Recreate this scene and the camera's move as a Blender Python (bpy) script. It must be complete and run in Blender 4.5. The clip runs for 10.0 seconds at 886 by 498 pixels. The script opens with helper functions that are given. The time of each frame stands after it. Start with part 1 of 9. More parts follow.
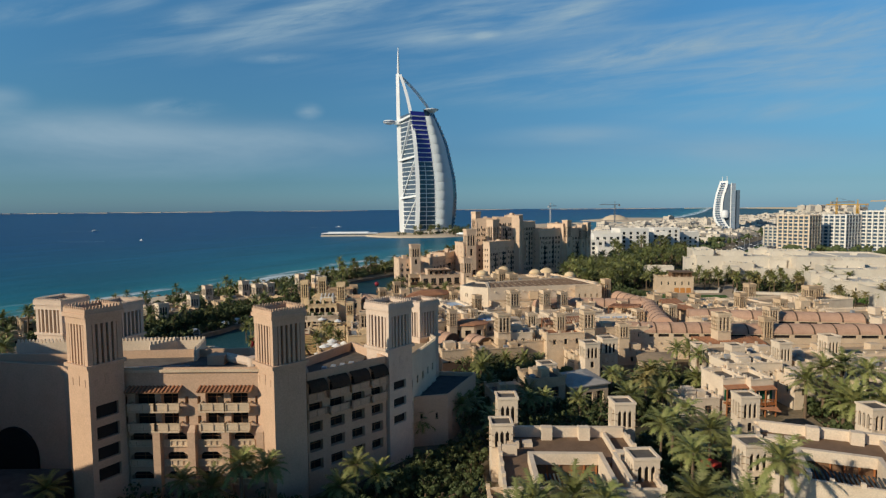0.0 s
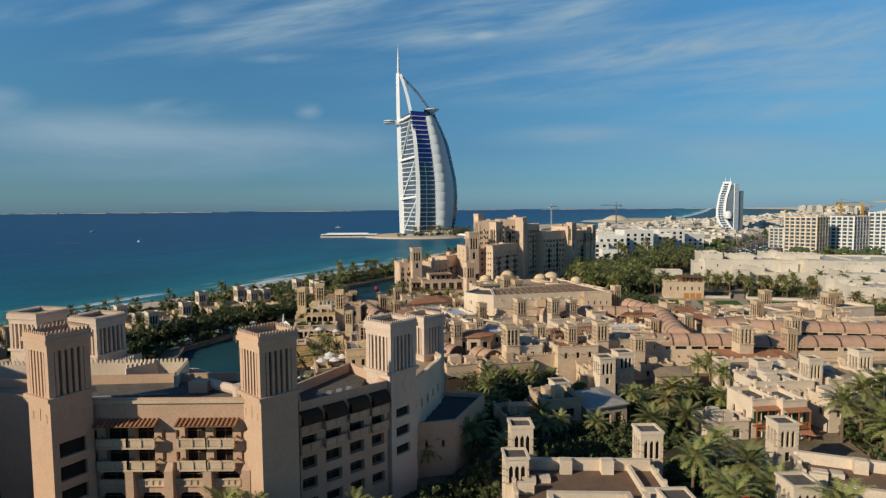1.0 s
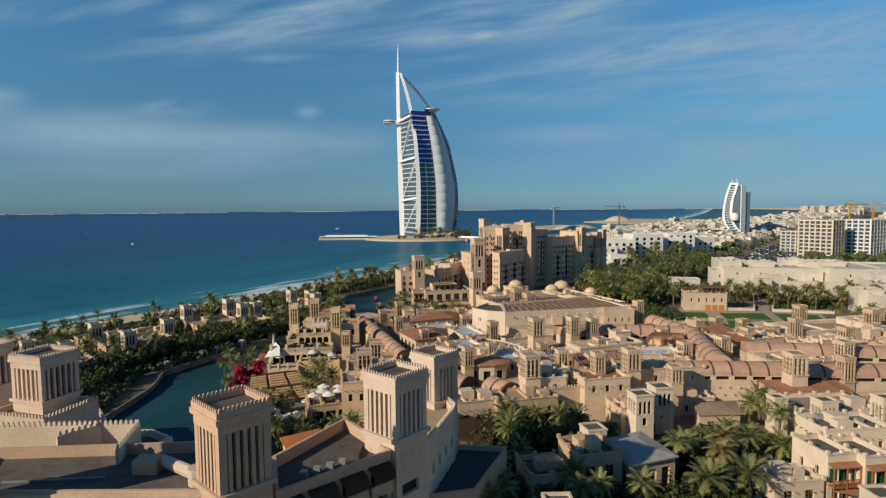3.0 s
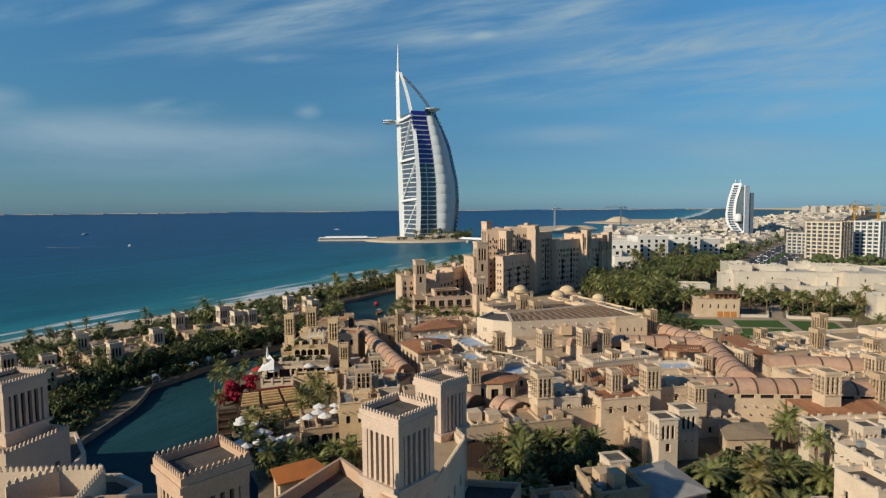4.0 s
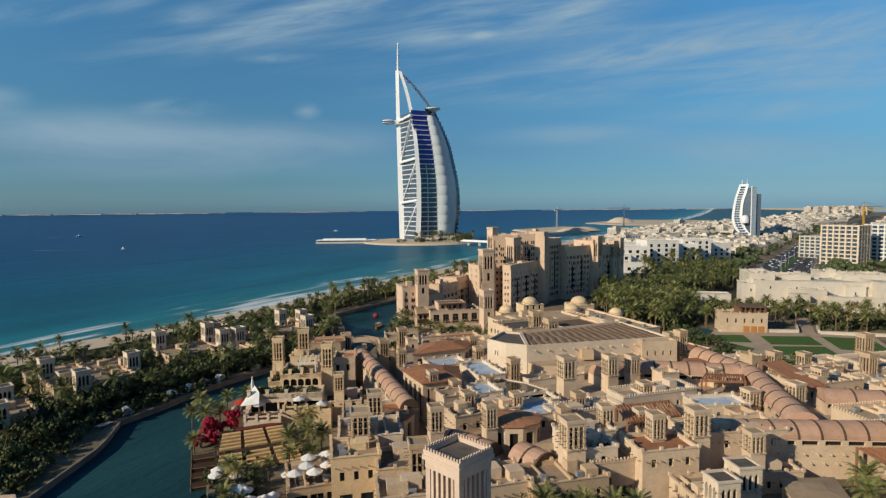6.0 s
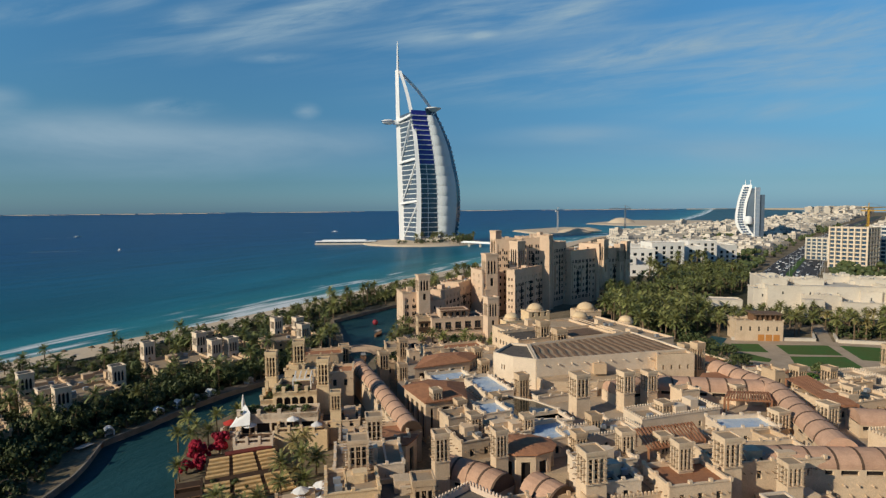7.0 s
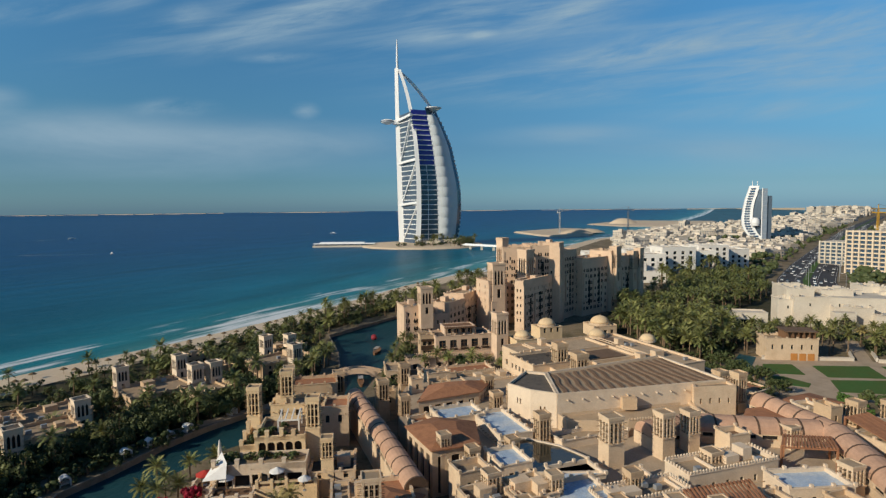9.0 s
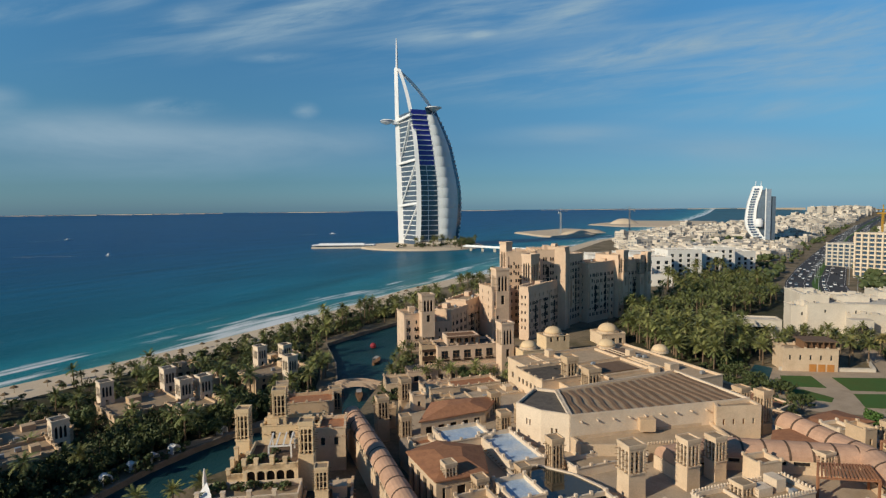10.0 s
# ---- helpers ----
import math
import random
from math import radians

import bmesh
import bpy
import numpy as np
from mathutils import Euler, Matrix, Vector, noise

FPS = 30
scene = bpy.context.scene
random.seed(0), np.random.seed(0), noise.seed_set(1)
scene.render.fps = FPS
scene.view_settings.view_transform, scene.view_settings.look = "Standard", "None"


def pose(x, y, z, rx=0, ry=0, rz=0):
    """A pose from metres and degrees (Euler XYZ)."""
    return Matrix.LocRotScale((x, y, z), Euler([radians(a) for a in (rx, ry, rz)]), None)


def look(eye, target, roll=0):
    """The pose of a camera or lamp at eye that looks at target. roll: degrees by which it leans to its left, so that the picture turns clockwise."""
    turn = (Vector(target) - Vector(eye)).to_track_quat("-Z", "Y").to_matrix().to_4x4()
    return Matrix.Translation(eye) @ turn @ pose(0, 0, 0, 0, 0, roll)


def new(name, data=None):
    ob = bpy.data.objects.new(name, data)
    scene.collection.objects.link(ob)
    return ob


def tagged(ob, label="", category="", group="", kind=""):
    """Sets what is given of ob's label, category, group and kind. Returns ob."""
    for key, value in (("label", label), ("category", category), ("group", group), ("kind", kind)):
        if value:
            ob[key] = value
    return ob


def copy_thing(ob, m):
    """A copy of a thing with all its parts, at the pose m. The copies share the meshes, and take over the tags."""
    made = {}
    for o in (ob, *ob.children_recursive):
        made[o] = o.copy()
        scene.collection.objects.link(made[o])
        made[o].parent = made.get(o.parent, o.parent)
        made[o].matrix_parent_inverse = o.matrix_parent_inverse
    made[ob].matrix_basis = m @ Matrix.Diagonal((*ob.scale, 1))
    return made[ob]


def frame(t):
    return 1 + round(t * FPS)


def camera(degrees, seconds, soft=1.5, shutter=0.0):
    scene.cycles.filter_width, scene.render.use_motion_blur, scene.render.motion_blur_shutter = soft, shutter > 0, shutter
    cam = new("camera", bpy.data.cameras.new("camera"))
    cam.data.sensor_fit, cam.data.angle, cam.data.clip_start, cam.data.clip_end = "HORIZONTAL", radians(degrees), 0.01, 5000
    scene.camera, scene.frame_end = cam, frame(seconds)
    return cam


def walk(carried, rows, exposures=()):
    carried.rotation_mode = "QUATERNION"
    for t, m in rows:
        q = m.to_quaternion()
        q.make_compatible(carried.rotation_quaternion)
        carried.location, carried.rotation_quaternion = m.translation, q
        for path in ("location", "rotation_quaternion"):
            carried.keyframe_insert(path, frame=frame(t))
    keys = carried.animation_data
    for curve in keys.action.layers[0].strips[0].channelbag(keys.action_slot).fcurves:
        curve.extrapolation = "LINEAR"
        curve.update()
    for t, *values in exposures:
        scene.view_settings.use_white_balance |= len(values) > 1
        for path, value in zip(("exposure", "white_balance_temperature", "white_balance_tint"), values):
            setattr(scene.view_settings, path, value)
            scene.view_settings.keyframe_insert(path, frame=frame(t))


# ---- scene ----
# ---- camera and its way: a drone that rises while it flies ahead ----
cam = camera(75.0, 10.0, soft=1.3)
PATH = [
    (0, -0.39, 3.76, 45.92, 0.164, -4.062, -0.457),
    (1, -1.63, 13.31, 47.25, 0.142, -4.057, -0.456),
    (2, -2.83, 22.88, 48.60, 0.118, -4.055, -0.457),
    (3, -3.99, 32.46, 49.98, 0.093, -4.056, -0.462),
    (4, -5.12, 42.06, 51.38, 0.065, -4.061, -0.469),
    (5, -6.20, 51.67, 52.81, 0.035, -4.068, -0.479),
    (6, -7.26, 61.30, 54.27, 0.004, -4.078, -0.493),
    (7, -8.27, 70.94, 55.75, -0.029, -4.090, -0.509),
    (8, -9.25, 80.59, 57.26, -0.065, -4.106, -0.528),
    (9, -10.19, 90.27, 58.79, -0.102, -4.125, -0.550),
    (10, -11.09, 99.95, 60.35, -0.141, -4.147, -0.576),
]
walk(cam, [(t, pose(x, y, z, 90 + pitch, 0, yaw) @ pose(0, 0, 0, 0, 0, roll)) for t, x, y, z, yaw, pitch, roll in PATH])

# ---- daylight: low afternoon sun, thin high cloud ----
SUN_AZ, SUN_EL = radians(236), radians(25)
world = bpy.data.worlds.new("sky")
scene.world = world
world.use_nodes = True


def sky_nodes():
    nt = world.node_tree
    n, l = nt.nodes, nt.links
    n.clear()
    out, bg = n.new("ShaderNodeOutputWorld"), n.new("ShaderNodeBackground")
    sky = n.new("ShaderNodeTexSky")
    sky.sky_type, sky.sun_disc = "NISHITA", False
    sky.sun_elevation, sky.sun_rotation = SUN_EL, SUN_AZ
    sky.air_density, sky.dust_density, sky.ozone_density = 1.0, 0.6, 2.4
    tint = n.new("ShaderNodeMix")
    tint.data_type, tint.blend_type = "RGBA", "MULTIPLY"
    tint.inputs[0].default_value = 1.0
    l.new(sky.outputs[0], tint.inputs[6])
    # clouds lie on a high flat layer: direction divided by its height
    geo, sep = n.new("ShaderNodeTexCoord"), n.new("ShaderNodeSeparateXYZ")
    l.new(geo.outputs["Generated"], sep.inputs[0])
    az, up = n.new("ShaderNodeMath"), n.new("ShaderNodeMath")
    az.operation = up.operation = "DIVIDE"
    ahead = n.new("ShaderNodeMath")
    ahead.operation, ahead.inputs[1].default_value = "MAXIMUM", 0.08
    l.new(sep.outputs[1], ahead.inputs[0])
    l.new(sep.outputs[0], az.inputs[0]), l.new(ahead.outputs[0], az.inputs[1])
    l.new(sep.outputs[2], up.inputs[0]), l.new(ahead.outputs[0], up.inputs[1])
    flat = n.new("ShaderNodeCombineXYZ")
    l.new(az.outputs[0], flat.inputs[0]), l.new(up.outputs[0], flat.inputs[1])

    # the air near the horizon is a clear blue-green, not yellow
    grade, tone = n.new("ShaderNodeMapRange"), n.new("ShaderNodeValToRGB")
    grade.inputs[1].default_value, grade.inputs[2].default_value = 0.0, 1.0
    l.new(up.outputs[0], grade.inputs[0]), l.new(grade.outputs[0], tone.inputs[0])
    stops = tone.color_ramp.elements
    stops[0].position, stops[0].color = 0.0, (0.5, 0.93, 1.58, 1)
    stops[1].position, stops[1].color = 1.0, (0.33, 0.7, 1.0, 1)
    for at, tone_at in ((0.045, (0.4, 0.75, 1.13, 1)), (0.1, (0.41, 0.74, 1.03, 1)), (0.175, (0.48, 0.92, 1.14, 1)), (0.38, (0.6, 1.24, 1.5, 1))):
        stop = stops.new(at)
        stop.color = tone_at
    l.new(tone.outputs[0], tint.inputs[7])

    def layer(move, turn, stretch, scale, low, high, detail=9, rough=0.58):
        m, t, r = n.new("ShaderNodeMapping"), n.new("ShaderNodeTexNoise"), n.new("ShaderNodeMapRange")
        m.vector_type = "TEXTURE"
        m.inputs["Location"].default_value, m.inputs["Rotation"].default_value[2] = (*move, 0), -turn
        m.inputs["Scale"].default_value = (1 / stretch[0], 1 / stretch[1], 1)
        t.inputs["Scale"].default_value, t.inputs["Detail"].default_value, t.inputs["Roughness"].default_value = scale, detail, rough
        t.inputs["Distortion"].default_value = 0.35
        r.inputs["From Min"].default_value, r.inputs["From Max"].default_value = low, high
        r.interpolation_type = "SMOOTHSTEP"
        l.new(flat.outputs[0], m.inputs[0]), l.new(m.outputs[0], t.inputs[0]), l.new(t.outputs[0], r.inputs[0])
        return r.outputs[0]

    def mul(a, b):
        m = n.new("ShaderNodeMath")
        m.operation = "MULTIPLY"
        l.new(a, m.inputs[0])
        if isinstance(b, float):
            m.inputs[1].default_value = b
        else:
            l.new(b, m.inputs[1])
        return m.outputs[0]

    def add(a, b):
        m = n.new("ShaderNodeMath")
        m.operation, m.use_clamp = "ADD", True
        l.new(a, m.inputs[0]), l.new(b, m.inputs[1])
        return m.outputs[0]

    streak = layer((0.55, 0.2), -0.22, (1.0, 6.0), 3.2, 0.3, 0.75, 11, 0.62)
    flock = layer((2.3, 1.1), -0.1, (1.2, 4.0), 7.0, 0.28, 0.72, 9, 0.6)
    thin = layer((1.7, 3.3), -0.12, (0.9, 9.0), 4.4, 0.36, 0.72, 10, 0.6)
    bank = layer((3.1, 0.7), -0.03, (0.8, 3.4), 2.6, 0.2, 0.75, 8, 0.55)

    def blot(at, size, turn, weight, grain):
        """A soft cloud: its middle (sideways, up), half-axes, slope and density."""
        m, ln, r = n.new("ShaderNodeMapping"), n.new("ShaderNodeVectorMath"), n.new("ShaderNodeMapRange")
        m.vector_type = "TEXTURE"
        m.inputs["Location"].default_value, m.inputs["Rotation"].default_value[2], m.inputs["Scale"].default_value = (*at, 0), turn, (*size, 1)
        ln.operation = "LENGTH"
        r.interpolation_type = "SMOOTHSTEP"
        r.inputs[1].default_value, r.inputs[2].default_value, r.inputs[3].default_value, r.inputs[4].default_value = 0.0, 1.35, weight, 0.0
        l.new(flat.outputs[0], m.inputs[0]), l.new(m.outputs[0], ln.inputs[0]), l.new(ln.outputs["Value"], r.inputs[0])
        return mul(r.outputs[0], grain)

    cloud = None
    for at, size, turn, weight, grain in (
            ((-0.26, 0.31), (0.19, 0.034), 0.24, 1.0, streak), ((-0.14, 0.345), (0.14, 0.034), 0.3, 0.8, streak), ((-0.69, 0.335), (0.14, 0.022), 0.1, 0.85, streak),
            ((-0.43, 0.325), (0.04, 0.022), 0.2, 0.6, flock), ((-0.52, 0.35), (0.06, 0.02), 0.25, 0.7, streak), ((-0.01, 0.286), (0.09, 0.018), 0.1, 0.6, streak),
            ((0.065, 0.291), (0.032, 0.009), 0.05, 0.7, flock), ((0.2, 0.325), (0.15, 0.045), 0.12, 0.85, streak), ((0.035, 0.34), (0.13, 0.028), 0.2, 0.65, streak),
            ((0.46, 0.285), (0.28, 0.034), 0.08, 0.8, streak), ((0.31, 0.252), (0.2, 0.024), 0.1, 0.65, streak), ((0.63, 0.225), (0.22, 0.034), 0.05, 0.75, streak),
            ((0.19, 0.188), (0.16, 0.02), 0.05, 0.6, streak), ((0.7, 0.31), (0.14, 0.04), 0.1, 0.65, streak), ((-0.27, 0.256), (0.075, 0.009), 0.02, 0.65, flock),
            ((0.58, 0.16), (0.26, 0.022), 0.04, 0.55, streak), ((-0.7, 0.145), (0.26, 0.04), -0.02, 0.62, bank), ((-0.45, 0.11), (0.36, 0.055), -0.04, 0.62, bank), ((-0.6, 0.09), (0.5, 0.06), 0.0, 0.35, bank),
            ((-0.76, 0.19), (0.06, 0.026), 0.0, 0.7, bank), ((-0.46, 0.175), (0.08, 0.016), 0.0, 0.55, flock), ((-0.23, 0.167), (0.024, 0.014), 0.0, 0.75, flock),
            ((0.22, 0.122), (0.16, 0.02), 0.03, 0.6, bank), ((0.55, 0.25), (0.36, 0.1), 0.06, 0.55, thin), ((0.15, 0.22), (0.3, 0.05), 0.05, 0.4, thin), ((0.1, 0.32), (0.4, 0.06), 0.16, 0.55, thin), ((-0.3, 0.33), (0.35, 0.05), 0.22, 0.5, thin), ((-0.22, 0.12), (0.2, 0.03), 0.0, 0.6, bank), ((0.45, 0.1), (0.3, 0.03), 0.0, 0.45, bank),
            ((0.85, 0.3), (0.3, 0.08), 0.1, 0.5, streak), ((-1.0, 0.25), (0.2, 0.1), 0.1, 0.5, streak), ((0.3, 0.55), (0.7, 0.16), 0.15, 0.7, streak), ((-0.5, 0.55), (0.5, 0.14), 0.2, 0.7, streak)):
        one = blot(at, size, turn, weight, grain)
        cloud = one if cloud is None else add(cloud, one)
    # dust over the town, thin and pale
    cloud = add(cloud, blot((0.82, 0.0), (0.62, 0.12), 0.0, 0.5, bank))
    mix = n.new("ShaderNodeMix")
    mix.data_type = "RGBA"
    mix.inputs[7].default_value = (3.9, 5.7, 7.1, 1)
    l.new(cloud, mix.inputs[0]), l.new(tint.outputs[2], mix.inputs[6])
    l.new(mix.outputs[2], bg.inputs[0])
    bg.inputs[1].default_value = 0.072
    l.new(bg.outputs[0], out.inputs[0])


sky_nodes()
sun = new("sun", bpy.data.lights.new("sun", "SUN"))
sun.data.energy, sun.data.angle, sun.data.color = 4.0, radians(0.6), (1.0, 0.885, 0.69)
sun_way = Vector((math.sin(SUN_AZ) * math.cos(SUN_EL), math.cos(SUN_AZ) * math.cos(SUN_EL), math.sin(SUN_EL)))
sun.matrix_world = look((0, 0, 400), Vector((0, 0, 400)) - sun_way)
scene.view_settings.exposure = 0.0

# ---- materials ----
def material(name, colour, rough=0.8, metal=0.0, vary=0.25, scale=0.6, fine=14.0, bump=0.15, tone=None, spec=0.3, island=0.0, loose=False):
    """A surface with stains at a large scale and grain at a fine one; tone: the colour of the stains; island: variation from object to object."""
    m = bpy.data.materials.new(name)
    m.use_nodes = True
    n, l = m.node_tree.nodes, m.node_tree.links
    b = n["Principled BSDF"]
    b.inputs["Roughness"].default_value, b.inputs["Metallic"].default_value = rough, metal
    b.inputs["Specular IOR Level"].default_value = spec
    geo = n.new("ShaderNodeNewGeometry")
    big, small = n.new("ShaderNodeTexNoise"), n.new("ShaderNodeTexNoise")
    big.inputs["Scale"].default_value, big.inputs["Detail"].default_value, big.inputs["Roughness"].default_value = scale, 6, 0.65
    small.inputs["Scale"].default_value, small.inputs["Detail"].default_value = fine, 3
    l.new(geo.outputs["Position"], big.inputs[0]), l.new(geo.outputs["Position"], small.inputs[0])
    tone = tone or tuple(c * 0.62 for c in colour)
    mix = n.new("ShaderNodeMix")
    mix.data_type = "RGBA"
    mix.inputs[6].default_value, mix.inputs[7].default_value = (*colour, 1), (*tone, 1)
    ramp = n.new("ShaderNodeMapRange")
    ramp.inputs[1].default_value, ramp.inputs[2].default_value = 0.42, 0.75
    ramp.inputs[4].default_value = vary * 2.2
    l.new(big.outputs[0], ramp.inputs[0]), l.new(ramp.outputs[0], mix.inputs[0])
    hsv = n.new("ShaderNodeHueSaturation")
    val = n.new("ShaderNodeMapRange")
    val.inputs[1].default_value, val.inputs[2].default_value = 0.25, 0.75
    val.inputs[3].default_value, val.inputs[4].default_value = 1 - vary * 0.5, 1 + vary * 0.5
    l.new(small.outputs[0], val.inputs[0])
    l.new(mix.outputs[2], hsv.inputs["Color"])
    if island:
        info = geo if loose else n.new("ShaderNodeObjectInfo")
        k, prod = n.new("ShaderNodeMapRange"), n.new("ShaderNodeMath")
        k.inputs[3].default_value, k.inputs[4].default_value = 1 - island, 1 + island
        prod.operation = "MULTIPLY"
        l.new(info.outputs["Random Per Island" if loose else "Random"], k.inputs[0])
        l.new(k.outputs[0], prod.inputs[0]), l.new(val.outputs[0], prod.inputs[1])
        l.new(prod.outputs[0], hsv.inputs["Value"])
    else:
        l.new(val.outputs[0], hsv.inputs["Value"])
    l.new(hsv.outputs[0], b.inputs["Base Color"])
    if bump:
        bp = n.new("ShaderNodeBump")
        bp.inputs["Strength"].default_value, bp.inputs["Distance"].default_value = bump, 0.15
        l.new(small.outputs[0], bp.inputs["Height"]), l.new(bp.outputs[0], b.inputs["Normal"])
    return m


def leaf_material(name, colour, tone, island=0.25, scale=0.5):
    m = material(name, colour, 0.6, 0, 0.5, scale, 6.0, 0, tone, 0.25, island)
    m.node_tree.nodes["Principled BSDF"].inputs["Transmission Weight"].default_value = 0.0
    m.node_tree.nodes["Principled BSDF"].inputs["Subsurface Weight"].default_value = 0.0
    return m


def glass_material(name, colour, rough=0.12):
    m = material(name, colour, rough, 0.0, 0.3, 0.3, 2.0, 0, None, 0.7)
    return m


SAND_PLASTER = material("sand_plaster", (0.58, 0.42, 0.27), 0.9, 0, 0.3, 0.35, 5.0, 0.12, (0.42, 0.29, 0.18), 0.15, 0.09)
CREAM_PLASTER = material("cream_plaster", (0.67, 0.51, 0.35), 0.9, 0, 0.3, 0.3, 5.0, 0.12, (0.48, 0.34, 0.22), 0.15, 0.08)
PALE_PLASTER = material("pale_plaster", (0.72, 0.585, 0.44), 0.9, 0, 0.27, 0.25, 5.0, 0.1, (0.53, 0.4, 0.28), 0.15, 0.06)
ROSE_PLASTER = material("rose_plaster", (0.6, 0.405, 0.275), 0.9, 0, 0.25, 0.3, 5.0, 0.12, (0.48, 0.32, 0.215), 0.15, 0.05)
GOLD_PLASTER = material("gold_plaster", (0.75, 0.56, 0.34), 0.9, 0, 0.28, 0.3, 5.0, 0.12, (0.54, 0.38, 0.23), 0.15, 0.06)
TOWER_PLASTER = material("tower_plaster", (0.66, 0.51, 0.395), 0.9, 0, 0.28, 0.4, 6.0, 0.1, (0.5, 0.37, 0.28), 0.15, 0.08)
WHITE_PLASTER = material("white_plaster", (0.76, 0.72, 0.66), 0.85, 0, 0.18, 0.15, 3.0, 0.08, (0.6, 0.55, 0.48), 0.2, 0.06)
STONE_WHITE = material("bleached_stone", (0.66, 0.585, 0.48), 0.9, 0, 0.25, 0.12, 3.0, 0.08, (0.5, 0.42, 0.33), 0.15, 0.05)
WHITE_PAINT = material("white_paint", (0.8, 0.8, 0.79), 0.45, 0, 0.12, 0.05, 1.0, 0.02, (0.68, 0.69, 0.7), 0.4)
SAIL_CLOTH = material("sail_cloth", (0.55, 0.585, 0.6), 0.55, 0, 0.14, 0.05, 0.6, 0.02, (0.44, 0.48, 0.51), 0.3)
DECK = material("roof_deck", (0.145, 0.125, 0.105), 0.95, 0, 0.45, 0.5, 9.0, 0.2, (0.08, 0.07, 0.062), 0.1, 0.15)
SAND_DECK = material("sand_deck", (0.4, 0.3, 0.2), 0.95, 0, 0.35, 0.4, 8.0, 0.2, (0.27, 0.2, 0.13), 0.1, 0.15)
BLUE_DECK = material("painted_deck", (0.085, 0.09, 0.088), 0.9, 0, 0.4, 0.5, 6.0, 0.1, (0.05, 0.052, 0.055), 0.1)
TILE = material("terracotta", (0.4, 0.19, 0.1), 0.85, 0, 0.4, 0.8, 7.0, 0.3, (0.26, 0.12, 0.07), 0.15, 0.14)
VAULT = material("vault_render", (0.53, 0.33, 0.225), 0.85, 0, 0.3, 0.5, 6.0, 0.12, (0.36, 0.21, 0.14), 0.15, 0.07)
RIB = material("dark_rib", (0.12, 0.075, 0.05), 0.8, 0, 0.3, 0.8, 8.0, 0.1)
TIMBER = material("weathered_timber", (0.22, 0.12, 0.065), 0.8, 0, 0.4, 1.2, 14.0, 0.2, None, 0.2, 0.15)
POLE = material("bare_poles", (0.33, 0.22, 0.13), 0.85, 0, 0.3, 1.2, 14.0, 0.1, None, 0.2, 0.1)
# Near-black that paints the shade inside openings; tyres use it too.
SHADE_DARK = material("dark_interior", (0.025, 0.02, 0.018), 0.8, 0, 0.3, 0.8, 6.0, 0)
GLASS = glass_material("window_glass", (0.02, 0.03, 0.038), 0.1)
BLUE_GLASS = glass_material("blue_glass", (0.03, 0.07, 0.16), 0.15)
DEEP_GLASS = glass_material("deep_blue_glass", (0.035, 0.04, 0.3), 0.2)
SLATE_GLASS = glass_material("slate_glass", (0.085, 0.115, 0.16), 0.2)
TOWER_GLASS = glass_material("tower_glass", (0.085, 0.115, 0.16), 0.15)
TEAL_GLASS = glass_material("teal_glass", (0.05, 0.11, 0.16), 0.15)
STEEL_GLASS = glass_material("steel_blue_glass", (0.22, 0.27, 0.34), 0.25)
GREY_GLASS = glass_material("grey_glass", (0.06, 0.1, 0.15), 0.15)
SAND = material("beach_sand", (0.62, 0.5, 0.36), 0.95, 0, 0.25, 0.08, 2.0, 0.15, (0.48, 0.38, 0.27), 0.1)
GREY_STONE = material("weathered_quay_stone", (0.27, 0.235, 0.19), 0.9, 0, 0.4, 0.3, 4.0, 0.2, (0.15, 0.13, 0.1), 0.15)
PAVING = material("sandstone_paving", (0.45, 0.35, 0.25), 0.9, 0, 0.35, 0.2, 4.0, 0.15, (0.3, 0.23, 0.16), 0.15, 0.05)
ASPHALT = material("asphalt", (0.06, 0.06, 0.065), 0.9, 0, 0.3, 0.05, 3.0, 0.1)
EARTH = material("garden_earth", (0.075, 0.065, 0.04), 0.95, 0, 0.5, 0.2, 3.0, 0.2, (0.03, 0.04, 0.016), 0.1)
GRASS = material("lawn_grass", (0.07, 0.14, 0.04), 0.95, 0, 0.5, 0.15, 9.0, 0.25, (0.09, 0.12, 0.035), 0.1)
DARK_TIMBER = material("dark_timber", (0.07, 0.042, 0.026), 0.85, 0, 0.35, 1.2, 14.0, 0.2, None, 0.2, 0.12)
RED_BROWN = material("red_brown_cloth", (0.17, 0.035, 0.025), 0.9, 0, 0.25, 0.8, 9.0, 0.1)
THATCH = material("old_thatch", (0.2, 0.14, 0.08), 0.95, 0, 0.35, 0.8, 9.0, 0.2)
STRAW = material("straw_matting", (0.74, 0.48, 0.21), 0.9, 0, 0.35, 0.8, 9.0, 0.2, (0.38, 0.25, 0.13), 0.15, 0.12)
PALM = leaf_material("palm_leaf", (0.165, 0.18, 0.055), (0.29, 0.265, 0.1), 0.3)
PALM_DEEP = leaf_material("deep_palm_leaf", (0.12, 0.145, 0.045), (0.22, 0.215, 0.08), 0.3)
BEACH_PLASTER = material("beach_hotel_plaster", (0.7, 0.51, 0.36), 0.9, 0, 0.28, 0.25, 4.0, 0.12, (0.54, 0.38, 0.26), 0.15, 0.07)
ROOF_BROWN = material("brown_roofing", (0.2, 0.13, 0.085), 0.9, 0, 0.35, 0.4, 6.0, 0.15, (0.13, 0.085, 0.055), 0.15, 0.1)
